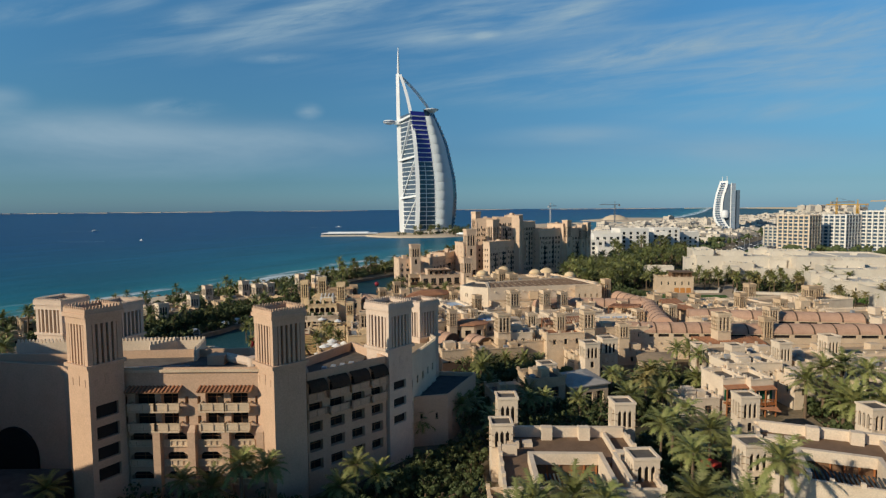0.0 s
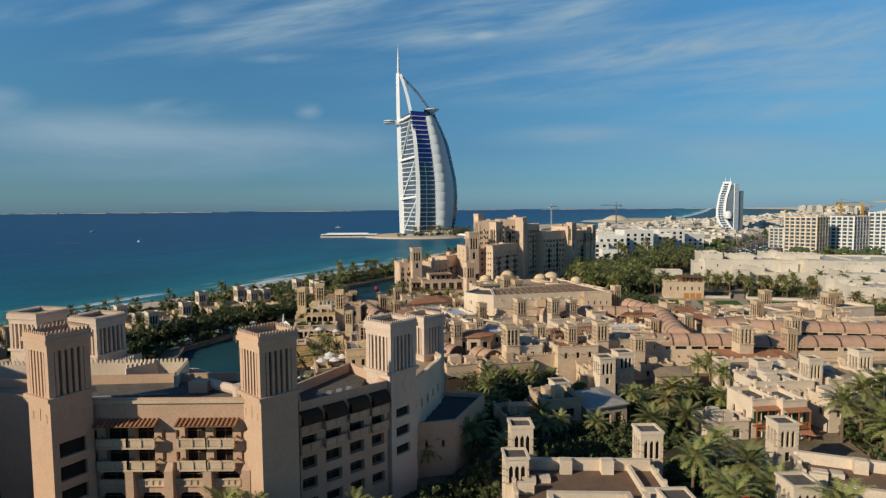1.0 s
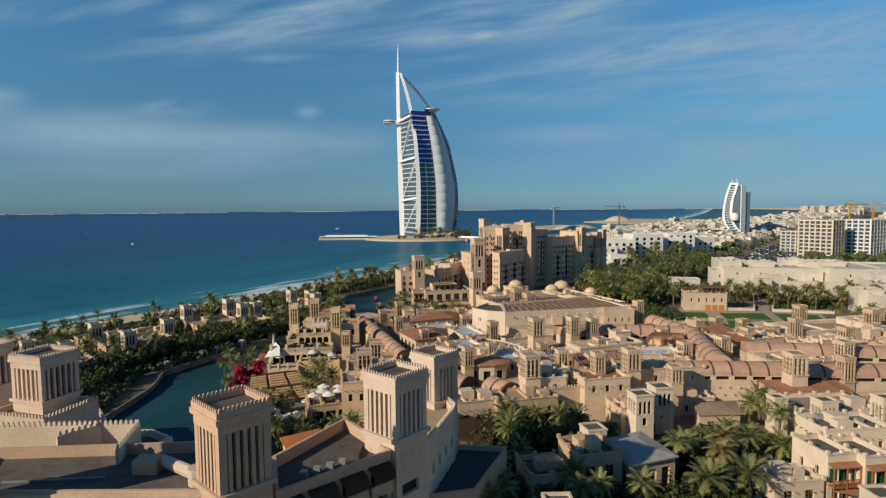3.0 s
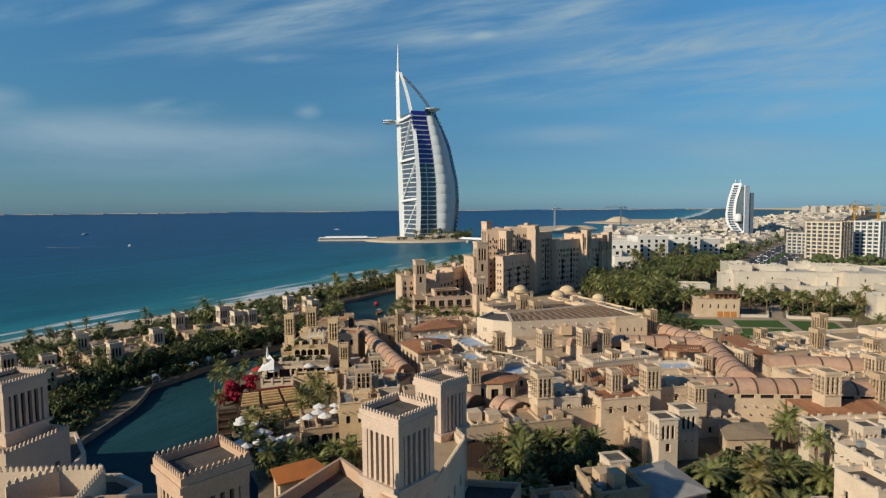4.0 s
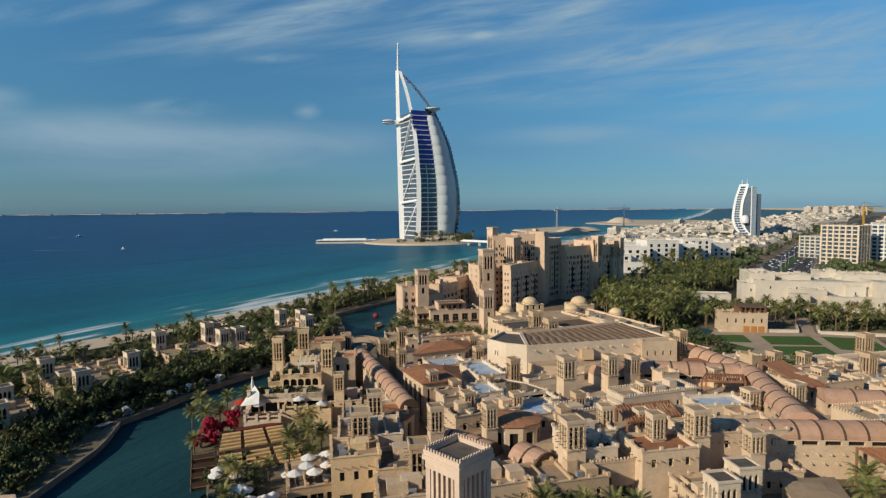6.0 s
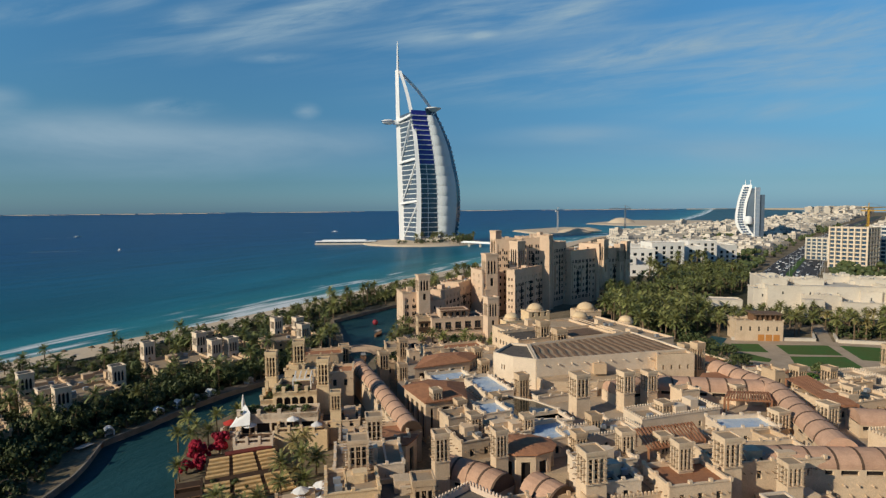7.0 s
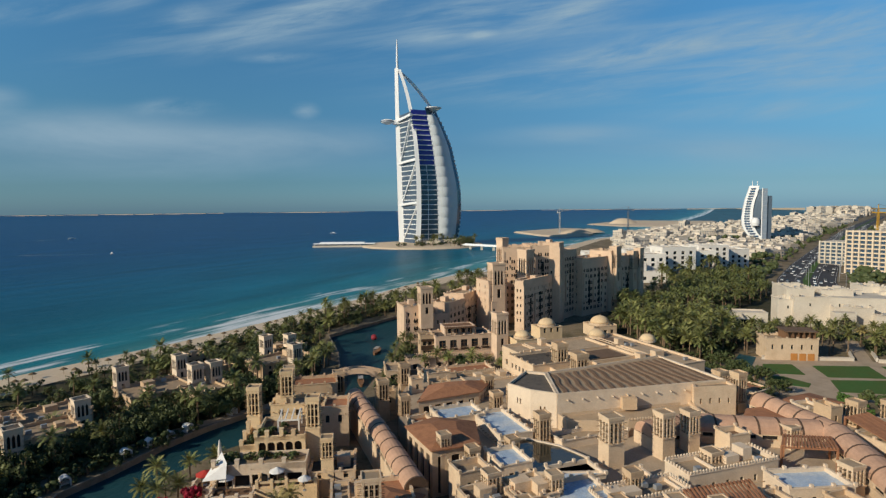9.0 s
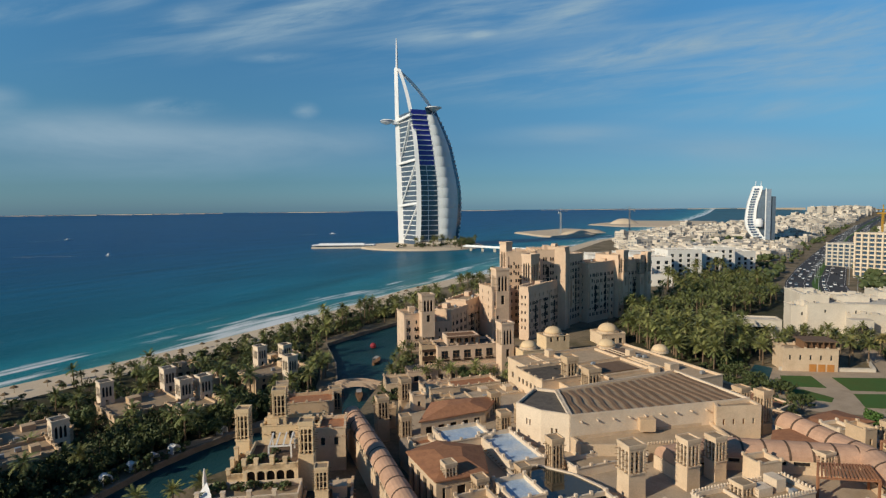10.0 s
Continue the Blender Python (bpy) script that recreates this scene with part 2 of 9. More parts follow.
ROOF_TAN = material("tan_roofing", (0.46, 0.34, 0.225), 0.9, 0, 0.35, 0.4, 6.0, 0.15, (0.34, 0.25, 0.16), 0.15, 0.1)
WARM_TIMBER = material("orange_stained_timber", (0.4, 0.15, 0.055), 0.75, 0, 0.3, 1.0, 12.0, 0.15, None, 0.2, 0.1)
PALM_DRY = leaf_material("dry_palm_leaf", (0.28, 0.22, 0.08), (0.18, 0.16, 0.06), 0.25)
LEAF = leaf_material("tree_leaf", (0.072, 0.098, 0.034), (0.13, 0.14, 0.05), 0.35)
LEAF_BRIGHT = leaf_material("bright_leaf", (0.06, 0.13, 0.025), (0.1, 0.15, 0.04), 0.2)
BLOSSOM = leaf_material("bougainvillea", (0.42, 0.012, 0.04), (0.16, 0.02, 0.025), 0.2, 1.5)
BARK = material("palm_bark", (0.2, 0.14, 0.09), 0.95, 0, 0.4, 2.0, 18.0, 0.4, None, 0.1, 0.15)
CANVAS = material("white_canvas", (0.78, 0.76, 0.72), 0.8, 0, 0.15, 0.5, 6.0, 0.05, None, 0.2, 0.08)
GREY_CANVAS = material("grey_canvas", (0.42, 0.385, 0.34), 0.8, 0, 0.3, 0.4, 5.0, 0.05, None, 0.2)
BLOSSOM_RED = material("faded_red_plastic", (0.3, 0.035, 0.05), 0.7, 0, 0.3, 0.8, 6.0, 0.05)
RED_CANVAS = material("red_canvas", (0.5, 0.05, 0.035), 0.8, 0, 0.2, 0.6, 6.0, 0.05)
ORANGE_CANVAS = material("orange_canvas", (0.52, 0.17, 0.04), 0.8, 0, 0.2, 0.6, 6.0, 0.05)
STEEL = material("grey_steel", (0.35, 0.36, 0.37), 0.5, 0.3, 0.2, 0.5, 5.0, 0.05)
YELLOW_STEEL = material("yellow_steel", (0.6, 0.33, 0.04), 0.6, 0, 0.2, 0.4, 5.0, 0.05)
GREEN_PAINT = material("green_shutter_paint", (0.02, 0.12, 0.06), 0.6, 0, 0.25, 1.0, 8.0, 0.05)
ORANGE_DOOR = material("ochre_door_paint", (0.5, 0.22, 0.06), 0.7, 0, 0.25, 1.0, 8.0, 0.05)
TILE_BLUE = material("pale_blue_membrane", (0.36, 0.47, 0.6), 0.5, 0, 0.5, 0.35, 4.0, 0.05, (0.66, 0.68, 0.68), 0.4)


def sea_material():
    m = bpy.data.materials.new("sea_water")
    m.use_nodes = True
    n, l = m.node_tree.nodes, m.node_tree.links
    b = n["Principled BSDF"]
    geo = n.new("ShaderNodeNewGeometry")
    # distance from the shore, which runs almost straight
    dot, off = n.new("ShaderNodeVectorMath"), n.new("ShaderNodeVectorMath")
    off.operation, off.inputs[1].default_value = "SUBTRACT", (-128.0, 344.0, 0.0)
    dot.operation, dot.inputs[1].default_value = "DOT_PRODUCT", (-0.885, 0.466, 0.0)
    l.new(geo.outputs["Position"], off.inputs[0]), l.new(off.outputs[0], dot.inputs[0])
    drift = n.new("ShaderNodeTexNoise")
    drift.inputs["Scale"].default_value, drift.inputs["Detail"].default_value = 0.008, 4
    l.new(geo.outputs["Position"], drift.inputs[0])
    sway = n.new("ShaderNodeMath")
    sway.operation, sway.inputs[1].default_value, sway.inputs[2].default_value = "MULTIPLY_ADD", 90.0, -45.0
    l.new(drift.outputs[0], sway.inputs[0])
    far = n.new("ShaderNodeMath")
    far.operation = "ADD"
    l.new(dot.outputs["Value"], far.inputs[0]), l.new(sway.outputs[0], far.inputs[1])
    span = n.new("ShaderNodeMapRange")
    span.inputs[1].default_value, span.inputs[2].default_value = -120.0, 880.0
    l.new(far.outputs[0], span.inputs[0])
    ramp = n.new("ShaderNodeValToRGB")
    e = ramp.color_ramp.elements
    e[0].position, e[0].color = 0.0, (0.018, 0.064, 0.076, 1)
    e[1].position, e[1].color = 1.0, (0.0005, 0.05, 0.15, 1)
    for p, c in ((0.06, (0.018, 0.064, 0.076, 1)), (0.09, (0.02, 0.07, 0.08, 1)), (0.118, (0.07, 0.25, 0.24, 1)), (0.148, (0.02, 0.185, 0.22, 1)), (0.19, (0.008, 0.13, 0.188, 1)), (0.27, (0.004, 0.105, 0.178, 1)), (0.42, (0.002, 0.078, 0.165, 1)), (0.65, (0.0005, 0.056, 0.152, 1))):
        s = e.new(p)
        s.color = c
    l.new(span.outputs[0], ramp.inputs[0])
    patch = n.new("ShaderNodeTexNoise")
    pm = n.new("ShaderNodeMapping")
    pm.vector_type = "TEXTURE"
    pm.inputs["Rotation"].default_value[2], pm.inputs["Scale"].default_value = radians(62.7), (5.0, 0.8, 1)
    patch.inputs["Scale"].default_value, patch.inputs["Detail"].default_value = 0.03, 6
    l.new(geo.outputs["Position"], pm.inputs[0]), l.new(pm.outputs[0], patch.inputs[0])
    pv = n.new("ShaderNodeMapRange")
    pv.inputs[1].default_value, pv.inputs[2].default_value, pv.inputs[3].default_value, pv.inputs[4].default_value = 0.3, 0.7, 0.72, 1.3
    l.new(patch.outputs[0], pv.inputs[0])
    hsv = n.new("ShaderNodeHueSaturation")
    l.new(ramp.outputs[0], hsv.inputs["Color"]), l.new(pv.outputs[0], hsv.inputs["Value"])
    # breakers: broken bands along the shore
    fm, fn = n.new("ShaderNodeMapping"), n.new("ShaderNodeTexNoise")
    fm.vector_type = "TEXTURE"
    fm.inputs["Rotation"].default_value[2], fm.inputs["Scale"].default_value = radians(62.7), (5.0, 0.62, 1)
    fn.inputs["Scale"].default_value, fn.inputs["Detail"].default_value, fn.inputs["Roughness"].default_value = 0.055, 8, 0.62
    l.new(geo.outputs["Position"], fm.inputs[0]), l.new(fm.outputs[0], fn.inputs[0])
    near = n.new("ShaderNodeMapRange")
    near.inputs[1].default_value, near.inputs[2].default_value, near.inputs[3].default_value, near.inputs[4].default_value = -14.0, 62.0, 0.37, 0.69
    l.new(dot.outputs["Value"], near.inputs[0])
    land = n.new("ShaderNodeMapRange")
    land.inputs[1].default_value, land.inputs[2].default_value, land.inputs[3].default_value, land.inputs[4].default_value = -34.0, -22.0, 1.0, 0.0
    l.new(dot.outputs["Value"], land.inputs[0])
    edge = n.new("ShaderNodeMath")
    edge.operation = "ADD"
    l.new(near.outputs[0], edge.inputs[0]), l.new(land.outputs[0], edge.inputs[1])
    over, foam = n.new("ShaderNodeMath"), n.new("ShaderNodeMapRange")
    over.operation = "SUBTRACT"
    l.new(fn.outputs[0], over.inputs[0]), l.new(edge.outputs[0], over.inputs[1])
    foam.inputs[1].default_value, foam.inputs[2].default_value = 0.0, 0.11
    l.new(over.outputs[0], foam.inputs[0])
    mix = n.new("ShaderNodeMix")
    mix.data_type = "RGBA"
    mix.inputs[7].default_value = (0.72, 0.75, 0.74, 1)
    l.new(foam.outputs[0], mix.inputs[0]), l.new(hsv.outputs[0], mix.inputs[6]), l.new(mix.outputs[2], b.inputs["Base Color"])
    rip = n.new("ShaderNodeTexNoise")
    rm = n.new("ShaderNodeMapping")
    rm.vector_type = "TEXTURE"
    rm.inputs["Rotation"].default_value[2], rm.inputs["Scale"].default_value = radians(62), (2.6, 1, 1)
    rip.inputs["Scale"].default_value, rip.inputs["Detail"].default_value, rip.inputs["Roughness"].default_value = 0.16, 9, 0.7
    l.new(geo.outputs["Position"], rm.inputs[0]), l.new(rm.outputs[0], rip.inputs[0])
    bp = n.new("ShaderNodeBump")
    bp.inputs["Strength"].default_value, bp.inputs["Distance"].default_value = 0.5, 1.2
    l.new(rip.outputs[0], bp.inputs["Height"]), l.new(bp.outputs[0], b.inputs["Normal"])
    b.inputs["Roughness"].default_value = 0.32
    b.inputs["Specular IOR Level"].default_value = 0.02
    return m


def ground_material():
    m = material("sandy_ground", (0.25, 0.195, 0.13), 0.95, 0, 0.45, 0.06, 1.5, 0.2, (0.06, 0.06, 0.03), 0.1)
    return m


SEA = sea_material()
GROUND = ground_material()

# ---- building kit ----
class Shell:
    """Collects faces for one mesh."""

    def __init__(self):
        self.v, self.f, self.smooth = [], [], False

    def poly(self, pts):
        i = len(self.v)
        self.v.extend(tuple(p) for p in pts)
        self.f.append(tuple(range(i, i + len(pts))))

    def box(self, x0, x1, y0, y1, z0, z1, taper=0.0):
        i = len(self.v)
        t = taper
        self.v.extend([(x0, y0, z0), (x1, y0, z0), (x1, y1, z0), (x0, y1, z0),
                       (x0 + t, y0 + t, z1), (x1 - t, y0 + t, z1), (x1 - t, y1 - t, z1), (x0 + t, y1 - t, z1)])
        for q in ((0, 3, 2, 1), (4, 5, 6, 7), (0, 1, 5, 4), (1, 2, 6, 5), (2, 3, 7, 6), (3, 0, 4, 7)):
            self.f.append(tuple(i + k for k in q))
        return self

    def beam(self, a, b, w, h=None):
        """A square bar from a to b."""
        a, b = Vector(a), Vector(b)
        h = h or w
        d = (b - a).normalized()
        side = d.cross(Vector((0, 0, 1)))
        side = side.normalized() if side.length > 1e-3 else Vector((1, 0, 0))
        up = side.cross(d)
        i = len(self.v)
        for p in (a, b):
            for s, u in ((-1, -1), (1, -1), (1, 1), (-1, 1)):
                self.v.append(tuple(p + side * s * w / 2 + up * u * h / 2))
        for q in ((0, 1, 2, 3), (7, 6, 5, 4), (0, 4, 5, 1), (1, 5, 6, 2), (2, 6, 7, 3), (3, 7, 4, 0)):
            self.f.append(tuple(i + k for k in q))
        return self

    def tube(self, rings, close=True):
        """Skin over rings of equal count; caps both ends."""
        i, k = len(self.v), len(rings[0])
        for r in rings:
            self.v.extend(tuple(p) for p in r)
        for a in range(len(rings) - 1):
            for b in range(k if close else k - 1):
                c = (b + 1) % k
                self.f.append((i + a * k + b, i + a * k + c, i + a * k + k + c, i + a * k + k + b))
        if close:
            self.f.append(tuple(i + b for b in reversed(range(k))))
            self.f.append(tuple(i + (len(rings) - 1) * k + b for b in range(k)))
        return self

    def round(self, x, y, levels, n=10, sx=1.0, sy=1.0, turn=0.0):
        """Turned shape: levels of (radius, z)."""
        return self.tube([[(x + r * sx * math.cos(turn + 2 * math.pi * k / n), y + r * sy * math.sin(turn + 2 * math.pi * k / n), z) for k in range(n)] for r, z in levels])

    def facade(self, a, b, z0, z1, holes, depth, panes=None):
        """A wall face from a to b (outside on the right hand going from a to b), with recessed openings (u0, u1, v0, v1) in metres."""
        a, b = Vector((*a, 0)), Vector((*b, 0))
        length = (b - a).length
        d = (b - a) / length
        inward = Vector((-d.y, d.x, 0)) * depth
        us = sorted({0.0, length, *(h[0] for h in holes), *(h[1] for h in holes)})
        zs = sorted({z0, z1, *(h[2] for h in holes), *(h[3] for h in holes)})

        def at(u, z, back=False):
            p = a + d * u + (inward if back else Vector())
            return (p.x, p.y, z)
        for u0, u1 in zip(us, us[1:]):
            run = None
            for w0, w1 in zip(zs, zs[1:]):
                um, wm = (u0 + u1) / 2, (w0 + w1) / 2
                if any(h[0] < um < h[1] and h[2] < wm < h[3] for h in holes):
                    if run:
                        self.poly([at(u0, run[0]), at(u1, run[0]), at(u1, run[1]), at(u0, run[1])])
                    run = None
                else:
                    run = (run[0], w1) if run else (w0, w1)
            if run:
                self.poly([at(u0, run[0]), at(u1, run[0]), at(u1, run[1]), at(u0, run[1])])
        for u0, u1, w0, w1 in holes:
            self.poly([at(u0, w0), at(u1, w0), at(u1, w0, 1), at(u0, w0, 1)])
            self.poly([at(u0, w1, 1), at(u1, w1, 1), at(u1, w1), at(u0, w1)])
            self.poly([at(u0, w0, 1), at(u0, w1, 1), at(u0, w1), at(u0, w0)])
            self.poly([at(u1, w0), at(u1, w1), at(u1, w1, 1), at(u1, w0, 1)])
            if panes is not None:
                panes.append([at(u0, w0, 1), at(u1, w0, 1), at(u1, w1, 1), at(u0, w1, 1)])

    def mesh(self, name, mat):
        me = bpy.data.meshes.new(name)
        me.from_pydata(self.v, [], self.f)
        if self.smooth:
            me.shade_smooth()
        me.materials.append(mat)
        me.update()
        return me


def part(name, shell, mat, parent=None, label=""):
    ob = new(name, shell.mesh(name, mat))
    if parent is not None:
        ob.parent = parent
    return tagged(ob, label) if label else ob


def thing(name, label, category, group="", kind="", m=None):
    ob = new(name)
    ob.empty_display_size = 0.5
    if m is not None:
        ob.matrix_world = m
    return tagged(ob, label, category, group, kind)


def setting(name, shell, mat, label="", category=""):
    return tagged(part(name, shell, mat), label, category, "", "structure")


def wins(length, n, w, z, h, start=None, end=None):
    """n openings w wide and h high from z, evenly along a wall."""
    s, e = (0.6 if start is None else start), (length - 0.6 if end is None else end)
    step = (e - s) / n
    return [(s + step * (k + 0.5) - w / 2, s + step * (k + 0.5) + w / 2, z, z + h) for k in range(n)]


def panes_of(parent, panes, mat, name="window", frame_mat=None):
    """Each pane is a window of its own, with a crossbar."""
    for q in panes:
        p = [Vector(c) for c in q]
        s = Shell()
        s.poly(p)
        win = part(name, s, mat, parent)
        if frame_mat:
            f = Shell()
            out = (p[1] - p[0]).cross(p[3] - p[0]).normalized() * 0.04
            mid0, mid1 = (p[0] + p[1]) / 2 + out, (p[3] + p[2]) / 2 + out
            f.beam(mid0, mid1, 0.09)
            f.beam((p[0] * 0.4 + p[3] * 0.6) + out, (p[1] * 0.4 + p[2] * 0.6) + out, 0.09)
            part("window_frame", f, frame_mat, win)


def crenels(s, a, b, z, w=0.36, gap=0.32, h=0.62, t=0.26):
    """Small pointed merlons along a line."""
    a, b = Vector((*a, z)), Vector((*b, z))
    d = b - a
    n = max(1, int(d.length / (w + gap)))
    d.normalize()
    side = Vector((-d.y, d.x, 0)) * t / 2
    step = (b - a).length / n
    for k in range(n):
        p = a + d * (step * (k + 0.5))
        l, r, up = p - d * w / 2, p + d * w / 2, Vector((0, 0, h * 0.62))
        tip = p + Vector((0, 0, h))
        i = len(s.v)
        for q in (l, r):
            s.v.extend([tuple(q - side), tuple(q + side), tuple(q + side + up), tuple(q - side + up)])
        s.v.extend([tuple(tip - side * 0.7), tuple(tip + side * 0.7)])
        for f in ((0, 1, 2, 3), (7, 6, 5, 4), (0, 3, 7, 4), (1, 5, 6, 2), (3, 8, 7), (2, 6, 9), (3, 2, 9, 8), (7, 8, 9, 6)):
            s.f.append(tuple(i + c for c in f))


def house(m, w, d, h, wall=None, deck=None, label="", category="house", name="house", rows=None, parapet=0.8, frames=None, merlons=False, group="", depth=0.35, base=0.0, clutter=0, poles=False):
    """A flat-roofed block, its front along -y of its own axes, origin at the middle of its foot.
    rows: openings (side, count, width, sill, height), sides f, r, b, l."""
    wall, deck = wall or CREAM_PLASTER, deck or SAND_DECK
    top = thing(name, label, category, group, "", m)
    x, y = w / 2, d / 2
    corners = {"f": ((-x, -y), (x, -y)), "r": ((x, -y), (x, y)), "b": ((x, y), (-x, y)), "l": ((-x, y), (-x, -y))}
    s, panes = Shell(), []
    for side, (a, b) in corners.items():
        length = w if side in "fb" else d
        holes = []
        for r in rows or ():
            if r[0] == side:
                holes += wins(length, *r[1:])
        s.facade(a, b, base, h + parapet, holes, depth, panes)
    t = 0.3
    for (x0, x1, y0, y1) in ((-x, x, -y, -y + t), (-x, x, y - t, y), (-x, -x + t, -y + t, y - t), (x - t, x, -y + t, y - t)):
        s.poly([(x0, y0, h + parapet), (x1, y0, h + parapet), (x1, y1, h + parapet), (x0, y1, h + parapet)])
    i = [(-x + t, -y + t), (x - t, -y + t), (x - t, y - t), (-x + t, y - t)]
    for a, b in zip(i, i[1:] + i[:1]):
        s.poly([(*b, h - 0.1), (*a, h - 0.1), (*a, h + parapet), (*b, h + parapet)])
    if h < 20:
        # a coping that stands a little proud
        c, g = Shell(), 0.14
        for e, z in ((g, h + parapet - 0.2), (g, h + parapet + 0.02), (-0.34, h + parapet + 0.02)):
            c.v.extend([(-x - e, -y - e, z), (x + e, -y - e, z), (x + e, y + e, z), (-x - e, y + e, z)])
        c.v.extend([(-x, -y, h + parapet - 0.2), (x, -y, h + parapet - 0.2), (x, y, h + parapet - 0.2), (-x, y, h + parapet - 0.2)])
        for k in range(4):
            n = (k + 1) % 4
            c.f.extend([(k, n, 4 + n, 4 + k), (4 + k, 4 + n, 8 + n, 8 + k), (12 + k, 12 + n, n, k)])
        part("coping", c, wall, top)
    part("wall", s, wall, top)
    if poles:
        c = Shell()
        for a, b in corners.values():
            a, b = Vector(a), Vector(b)
            d_ = (b - a).normalized()
            o = Vector((d_.y, -d_.x))
            n = int((b - a).length / 1.3)
            for k in range(n):
                p = a + (b - a) * (k + 0.5) / n
                c.beam((*(p - o * 0.1), h - 1.15), (*(p + o * 0.5), h - 1.15), 0.13)
        tagged(part("pole", c, POLE, top), kind="stuff")
    r = Shell()
    r.poly([(p[0], p[1], h) for p in i])
    part("roof", r, deck, top)
    if merlons:
        c = Shell()
        for a, b in corners.values():
            crenels(c, a, b, h + parapet)
        tagged(part("crenellation", c, wall, top), kind="stuff")
    elif parapet > 0.6 and max(w, d) < 40:
        c = Shell()
        for a, b in corners.values():
            a, b = Vector(a), Vector(b)
            n = max(1, round((b - a).length / 3.4))
            for k in range(n):
                q = a + (b - a) * k / n + (-(a + b)).normalized() * 0.12
                c.box(q.x - 0.27, q.x + 0.27, q.y - 0.27, q.y + 0.27, h + parapet - 0.2, h + parapet + 0.5)
        tagged(part("parapet_post", c, wall, top), kind="stuff")
    panes_of(top, panes, GLASS, "window", frames)
    pick = random.Random(int(w * 131 + d * 71 + h * 17 + m.translation.x * 7))
    for k in range(clutter):
        # stair heads, low walls and cooling units on the roof
        rw, rd, rh = pick.uniform(1.8, 3.4), pick.uniform(1.8, 3.0), pick.uniform(1.3, 2.4)
        cx, cy = pick.uniform(-x + 2, x - 2), pick.uniform(-y + 2, y - 2)
        part("roof_room", Shell().box(cx - rw / 2, cx + rw / 2, cy - rd / 2, cy + rd / 2, h, h + rh), wall, top)
        q = pick.uniform(-x + 1.2, x - 1.2)
        if pick.random() < 0.7:
            part("roof_wall", Shell().box(q - 0.15, q + 0.15, -y + 0.3, y - 0.3, h, h + parapet * 0.8), wall, top)
        ux, uy = pick.uniform(-x + 1.2, x - 1.2), pick.uniform(-y + 1.2, y - 1.2)
        part("cooling_unit", Shell().box(ux - 0.6, ux + 0.6, uy - 0.45, uy + 0.45, h + 0.15, h + 1.0), STEEL, top)
    return top


def again(ob, m):
    """A copy at the pose m, whatever the size of the first."""
    return copy_thing(ob, m @ Matrix.Diagonal((1 / ob.scale[0], 1 / ob.scale[1], 1 / ob.scale[2], 1)))


def inside(x, y, poly):
    hit = False
    for (x0, y0), (x1, y1) in zip(poly, poly[1:] + poly[:1]):
        if (y0 > y) != (y1 > y) and x < (x1 - x0) * (y - y0) / (y1 - y0) + x0:
            hit = not hit
    return hit

# ---- sea, shore, ground and canal ----
def offset_line(pts, dist):
    out = []
    for k, p in enumerate(pts):
        a, b = Vector(pts[max(0, k - 1)]), Vector(pts[min(len(pts) - 1, k + 1)])
        d = (b - a).normalized()
        out.append((p[0] + d.y * dist, p[1] - d.x * dist))
    return out


SHORE = [(-520, -420), (-330, -40), (-232, 150), (-190, 240), (-163, 294), (-145, 320), (-128, 344), (-105, 384), (-73, 442), (-38, 524),
         (-2, 585), (33, 618), (62, 692), (165, 919), (235, 1069), (321, 1198), (446, 1366), (716, 1649), (1500, 2600), (2650, 4000)]
CANAL = [(-34, 128), (-40, 146), (-49.5, 161), (-52.8, 168), (-57.0, 179.6), (-61.6, 181.6), (-67, 198), (-70, 210), (-63, 224), (-50, 238), (-37, 250), (-35, 268), (-33, 284),
         (-31, 305), (-29, 330), (-28, 372), (-22, 400), (-33, 396), (-47, 374), (-62, 348), (-52, 316), (-48, 296), (-45, 280), (-46, 262), (-66, 249), (-72.5, 240),
         (-78.5, 229), (-84, 214), (-89, 203.5), (-86, 193), (-84.7, 186), (-84.5, 165), (-79, 148), (-76, 128)]

CANAL_NEAR = [(-7, 58), (5, 58), (6, 92), (5.5, 107), (-1, 107.5), (-3, 98)]


